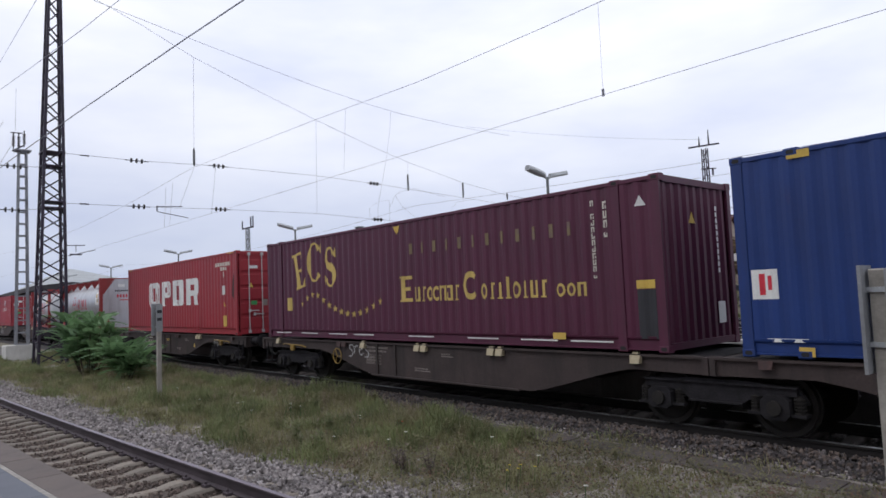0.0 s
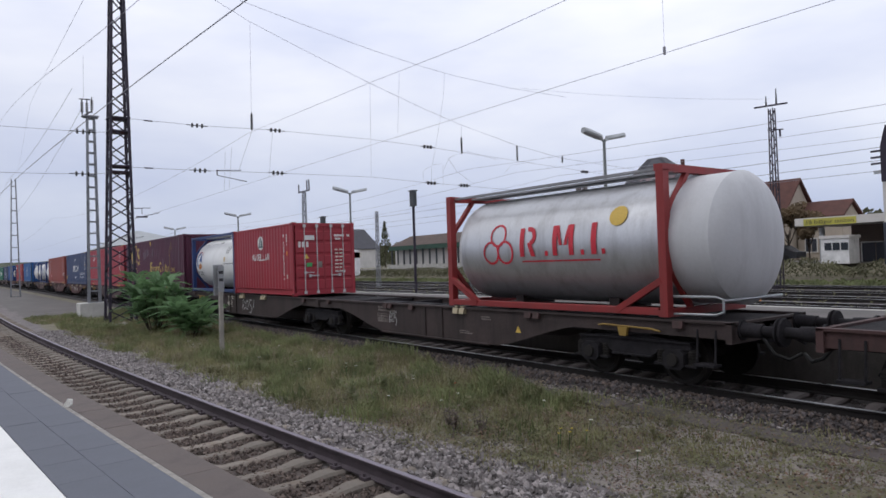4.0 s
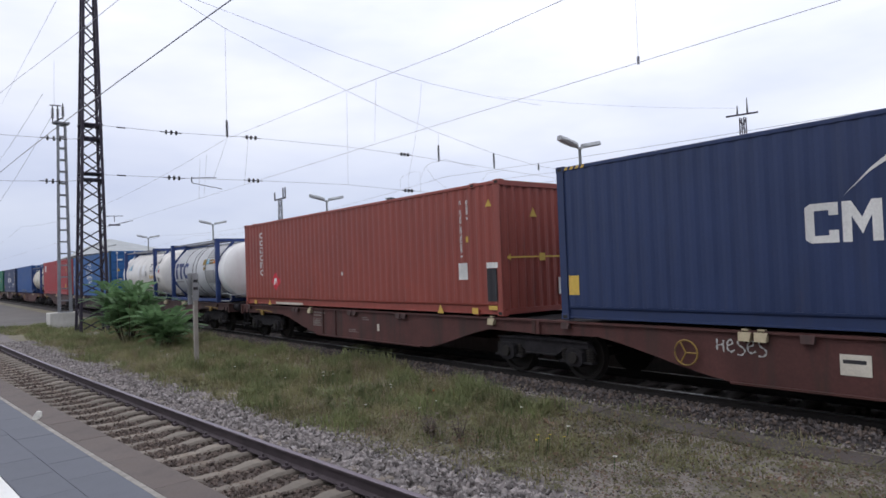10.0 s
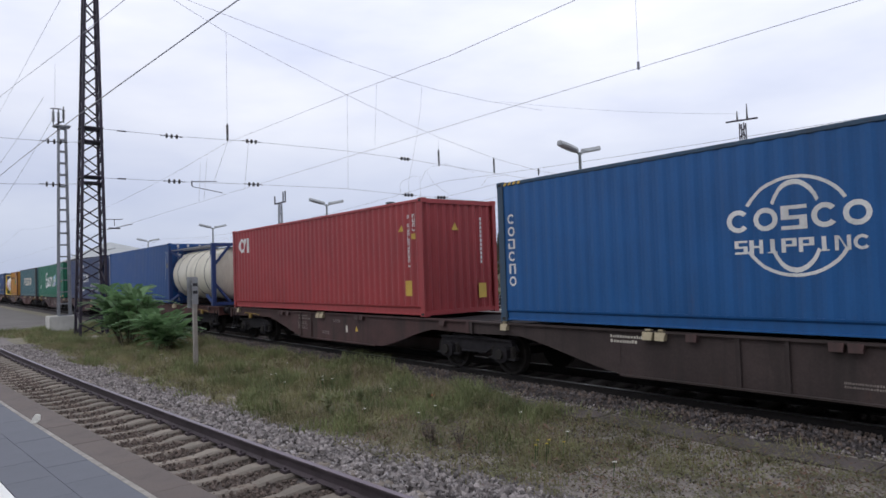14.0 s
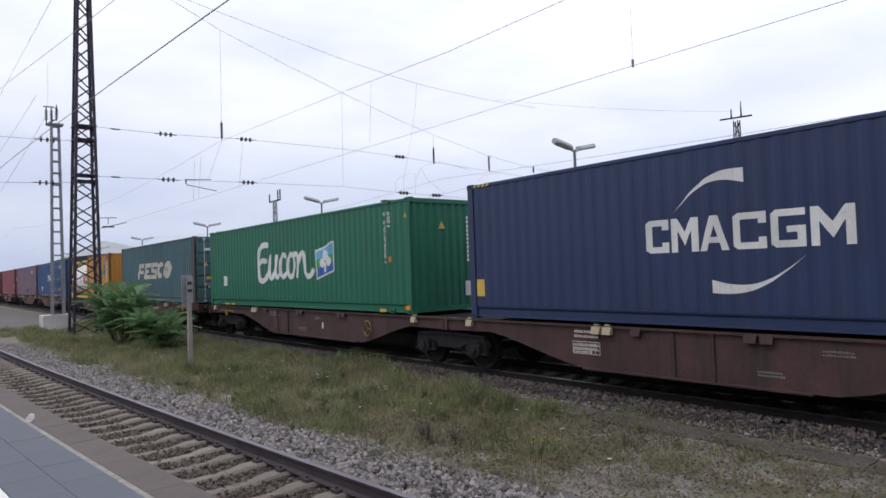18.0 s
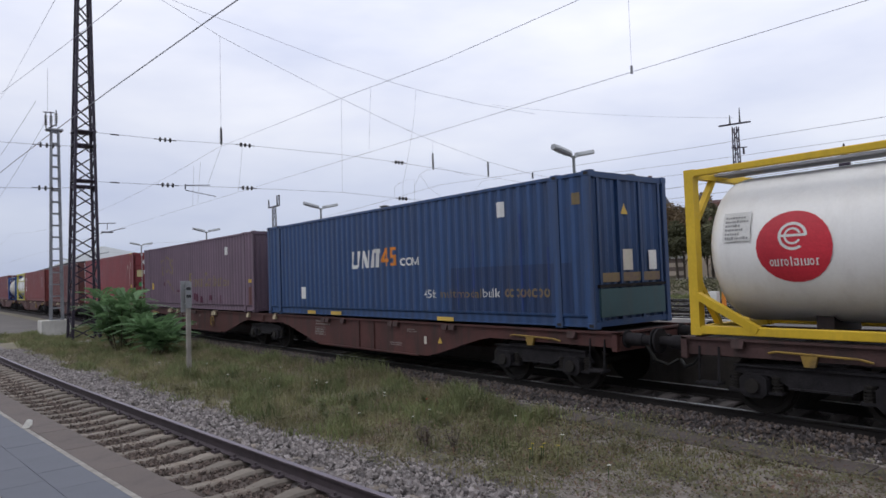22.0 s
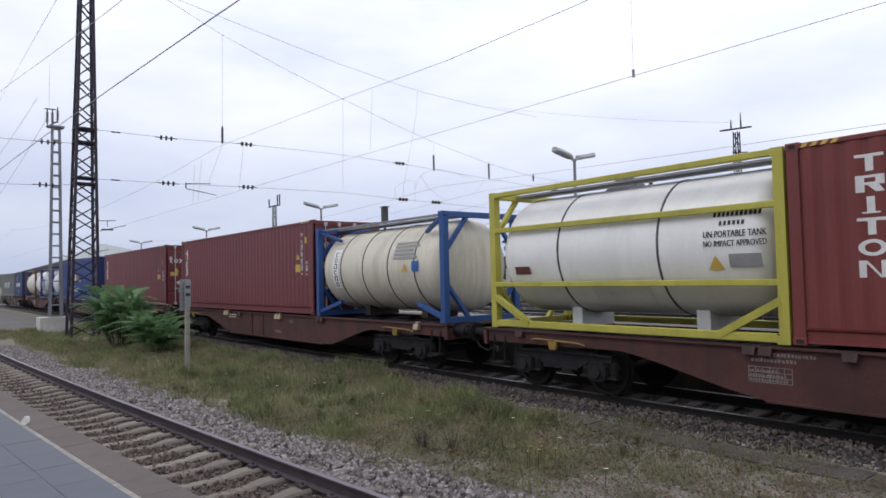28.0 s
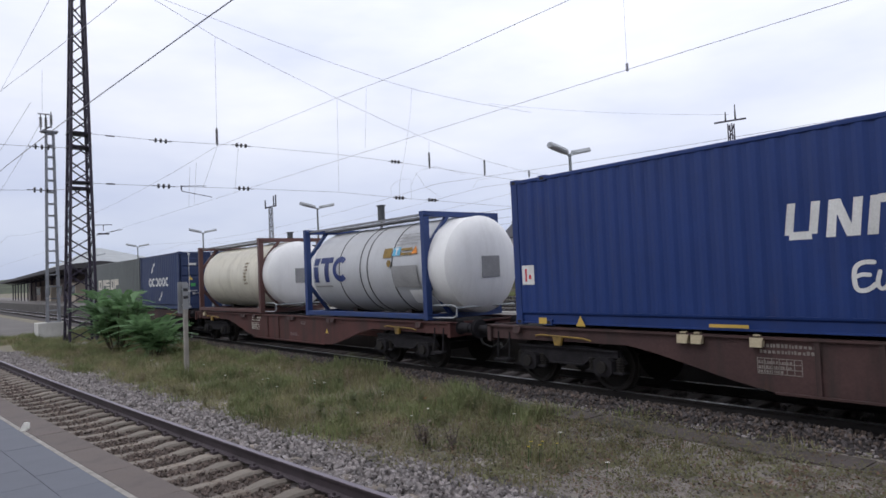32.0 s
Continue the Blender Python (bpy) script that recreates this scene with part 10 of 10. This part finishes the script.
tree(-32.9, 53.5, 6.6, 1.8, 4200, "autumn_leaf", "dense brownish tree with thinning autumn foliage beside the pink house", 1)
tree(-31.2, 52.5, 6.6, 1.9, 4200, "autumn_leaf", "tall leafy tree turning brown in front of the beige house", 2)
tree(-29.3, 53.0, 5.8, 1.8, 4200, "verge_leaf", "leafy tree turning brown in front of the beige house", 3)
tree(-30.6, 50.8, 4.4, 1.6, 3600, "leaf_dark", "low leafy tree beside the parked cars", 7)
tree(-28.4, 50.6, 3.6, 1.4, 2600, "leaf_dark", "low leafy tree beside the parked cars", 8)
tree(-26.7, 54.6, 4.3, 1.5, 2600, "autumn_leaf", "brown autumn tree beside the parked cars", 10)
tree(-25.3, 55.2, 3.8, 1.3, 2000, "autumn_leaf", "brown autumn tree beside the parked cars", 11)
tree(-19.5, 66, 8.2, 3.0, 0, "leaf_dark", "bare tree behind the filling station", 4, True)
tree(-16.5, 64, 7.5, 2.8, 0, "leaf_dark", "bare tree behind the filling station", 5, True)
tree(-88.0, 80, 11.0, 3.2, 0, "leaf_dark", "bare tree behind the yard shelter", 9, True)
tree(-62.0, 66, 8.0, 2.4, 1400, "leaf_dark", "dense dark tree beside the white villa", 6)
for k, (x, h) in enumerate(((-87.5, 11.6), (-84.5, 9.0), (-92, 10.5), (-130, 12))):
    g = random.Random(40 + k)
    root = thing("conifer", "dark pointed conifer beyond the sidings", "tree", (x, 80, GROUND), "trees along the street")
    part("trunk", Mesh().rod((0, 0, 0), (0, 0, h), 0.18, 6, 0.02), "bark", root)
    c = Mesh()
    for q in range(900):
        z = h * (0.12 + 0.88 * g.random())
        rr = (h - z) * 0.22 * g.random() ** 0.5 + 0.1
        a = g.uniform(0, math.tau)
        leaf_cloud(g, c, (rr * math.cos(a), rr * math.sin(a), z), 0.1, 1, 0.22)
    part("crown", c, "leaf_dark", root)


def hedge(name, label, x0, x1, y0, y1, z1, n, material, seed, size=0.14):
    g = random.Random(seed)
    m = Mesh()
    for _ in range(n):
        x = g.uniform(x0, x1)
        top = z1 * (0.55 + 0.45 * noise.noise((x * 0.35, seed, 0)) + 0.25 * noise.noise((x * 1.3, seed, 4)))
        leaf_cloud(g, m, (x, g.uniform(y0, y1), verge_z((y0 + y1) / 2) + max(0.1, top) * g.random() ** 0.7), 0.15, 1, size)
    tagged(new(name, m.data(name, material)), label, "hedge", kind="stuff")


hedge("verge_bushes", "low dark bushes along the far side of the sidings", -100, 30, 44.8, 46.6, 1.7, 32000, "verge_leaf", 61, 0.09)
hedge("verge_grass", "rough green verge beyond the sidings", -100, 30, 43.8, 45.6, 0.45, 15000, "green_grass", 62, 0.12)
hedge("siding_weeds", "patches of weeds among the sidings", -60, 10, 18.5, 41.0, 0.3, 3200, "grass", 63, 0.08)
hedge("distant_trees", "distant line of trees behind the houses", -420, 120, 105, 125, 11.0, 12000, "leaf_dark", 64, 0.9)


# wooded hills on the horizon
def hills():
    m = Mesh()
    n = 90
    pts = []
    for k in range(n + 1):
        a = radians(-100 + 150 * k / n)
        h = 34 + 30 * noise.noise((k * 0.11, 2.0, 0)) + 10 * noise.noise((k * 0.4, 5.0, 0))
        pts.append((1900 * math.sin(a), 1900 * math.cos(a), max(6, h)))
    for p, q in zip(pts, pts[1:]):
        m.face((p[0] * 0.86, p[1] * 0.86, -1), (q[0] * 0.86, q[1] * 0.86, -1), q, p)
    tagged(new("backdrop", m.data("backdrop", "hill")), "low wooded hills on the horizon", "hills", kind="structure")


hills()


# parked local train on a siding
def local_train():
    root = thing("local_train", "parked white and yellow local train on a siding", "train", (-69.5, 37.0, 0))
    part("body", Mesh().box(-22, 1.5, -1.35, 1.35, 0.9, 3.9, 0.25), "van_white", root)
    part("roof_band", Mesh().box(-22, 1.5, -1.37, 1.37, 2.95, 3.6), "frame_yellow", root, "yellow band under the roof")
    part("window_band", Mesh().box(-21.5, -0.9, -1.365, 1.365, 1.75, 2.7), "glass", root)
    part("door", Mesh().box(-0.7, 0.5, -1.38, 1.38, 0.95, 2.8), "frame_lime", root)
    part("bogie", Mesh().box(-20.5, -17, -1.0, 1.0, 0.05, 0.9), "bogie", root)
    part("bogie", Mesh().box(-3.5, 0, -1.0, 1.0, 0.05, 0.9), "bogie", root)


local_train()


# big back-turned signal with a ladder mast and service gantry at the sidings
def ladder_signal():
    root = thing("railway_signal", "back of a railway signal on a ladder mast", "signal", (-8.1, 24.0, GROUND))
    for dx in (-0.16, 0.16):
        part("upright", Mesh().bar((dx, 0, 0), (dx, 0, 4.68), 0.09), "zinc_mast", root)
    for k in range(8):
        part("rung", Mesh().bar((-0.16, 0, 0.5 + k * 0.5), (0.16, 0, 0.5 + k * 0.5), 0.05), "zinc_mast", root)
    part("signal_board", Mesh().prism([(-0.56, -0.1, 4.55), (-0.24, -0.1, 4.55), (-0.24, -0.1, 5.7), (-0.40, -0.1, 6.35), (-0.56, -0.1, 5.7)], (0, 0.12, 0)), "mast", root, "dark signal board seen from behind")
    for z in (5.15, 5.35, 5.55):
        part("hood", Mesh().bar((-0.85, -0.05, z), (-0.56, -0.05, z), 0.06), "mast", root)
    part("service_platform", Mesh().box(-0.16, 0.62, -0.4, 0.4, 4.66, 4.72), "zinc_mast", root)
    for y in (-0.4, 0.4):
        part("hand_rail", Mesh().path([(-0.16, y, 4.7), (-0.16, y, 5.56), (0.62, y, 5.56), (0.62, y, 4.7)], 0.022, 5).path([(0.2, y, 5.56), (0.36, y, 4.7)], 0.02, 5), "zinc_mast", root)
    part("foot", Mesh().box(-0.45, 0.45, -0.4, 0.4, -0.2, 0.9), "concrete", root)


ladder_signal()
solid("trackside_cabinet", Mesh().box(-0.19, 0.19, -0.2, 0.2, 0, 1.2, 0.02), "window_frame", "small white trackside cabinet beside the signal", "cabinet", at=(-7.75, 24.0, GROUND))
solid("relay_box", Mesh().box(-0.5, 0.5, -0.4, 0.4, 0, 1.0, 0.04), "concrete", "pale concrete relay box beside the sidings", "relay box", at=(-64.0, 30.4, GROUND))
solid("marker_stake", Mesh().prism([(-0.16, -0.06, 0), (0.16, -0.06, 0), (0.10, -0.06, 1.0), (0.04, -0.06, 1.4), (-0.04, -0.06, 1.4), (-0.10, -0.06, 1.0)], (0, 0.12, 0)), "orange_mark", "faded orange stake standing among the sidings", "stake", at=pose(-16.45, 30.6, GROUND) @ Matrix.Diagonal((0.7, 1, 1, 1)))
solid("trackside_box", Mesh().box(-0.22, 0.22, -0.15, 0.15, 0.7, 1.25, 0.02).box(-0.06, 0.06, -0.06, 0.06, 0, 0.72), "white_mark", "small white trackside box on a post", "box", at=(-16.95, 30.6, GROUND))


# ---------- station roofs far down the platform ----------
def canopy():
    root = thing("platform_canopy", "long dark platform canopy on steel columns", "platform canopy", pose(-84, 14.5, 0, 0, 0, -2.83))
    part("roof", Mesh().prism([(0, 0.0, 5.15), (0, 3.4, 5.5), (0, 6.8, 5.15), (0, 6.8, 4.7), (0, 0.0, 4.7)], (-125, 0, 0)), "canopy", root)
    part("fascia", Mesh().box(-125, 0, -0.08, 0.0, 4.68, 5.2), "canopy", root)
    # shade under the canopy is put into this wall's dark colour
    part("rear_wall", Mesh().box(-125, -2, 6.3, 6.5, -0.2, 4.7), "brick_and_shade", root)
    for k in range(15):
        x = -2 - k * 8.2
        c = part("column", Mesh().bar((x, 2.2, -0.2), (x, 2.2, 4.8), 0.22), "mast", root)
        for sg in (-1, 1):
            part("bracket", Mesh().bar((x, 2.2, 4.0), (x, 2.2 + sg * 1.6, 4.75), 0.12), "mast", c)
    h = thing("station_hall", "station building with a pale hipped roof", "station building")
    # hall wall painted dark for the shade of the canopy
    part("wall", Mesh().box(-160, -112, 24.5, 32.0, GROUND, 6.2), "brick_and_shade", h)
    part("roof", hip(Mesh(), -161, -111, 22.5, 34.0, 6.2, 9.7, 22.0, 5.5), "roof_zinc", h)
    for k in range(8):
        window(h, -157 + k * 5.4, -155 + k * 5.4, 24.5, 1.4, 3.6)
    for k, (x, y) in enumerate(((-92, 17.4), (-103, 17.9), (-118, 18.8), (-133, 19.6))):
        b = thing("platform_cabin", "small kiosk and waiting shelter under the canopy", "kiosk", (x, y, GROUND), "platform cabins")
        # every second cabin takes the colour that carries canopy shade
        part("cabin", Mesh().box(-2.2, 2.2, -1.0, 1.0, 0, 3.4), ("beige", "brick_and_shade")[k % 2], b)
        part("window", Mesh().box(-1.8, 1.8, -1.04, -1.0, 1.9, 3.1), "glass", b)


canopy()


def motions():
    for ob, x0, y, z in MOVING:
        walk(ob, [(t, pose(x0 + s, y, z)) for t, s in TRAIN])


motions()
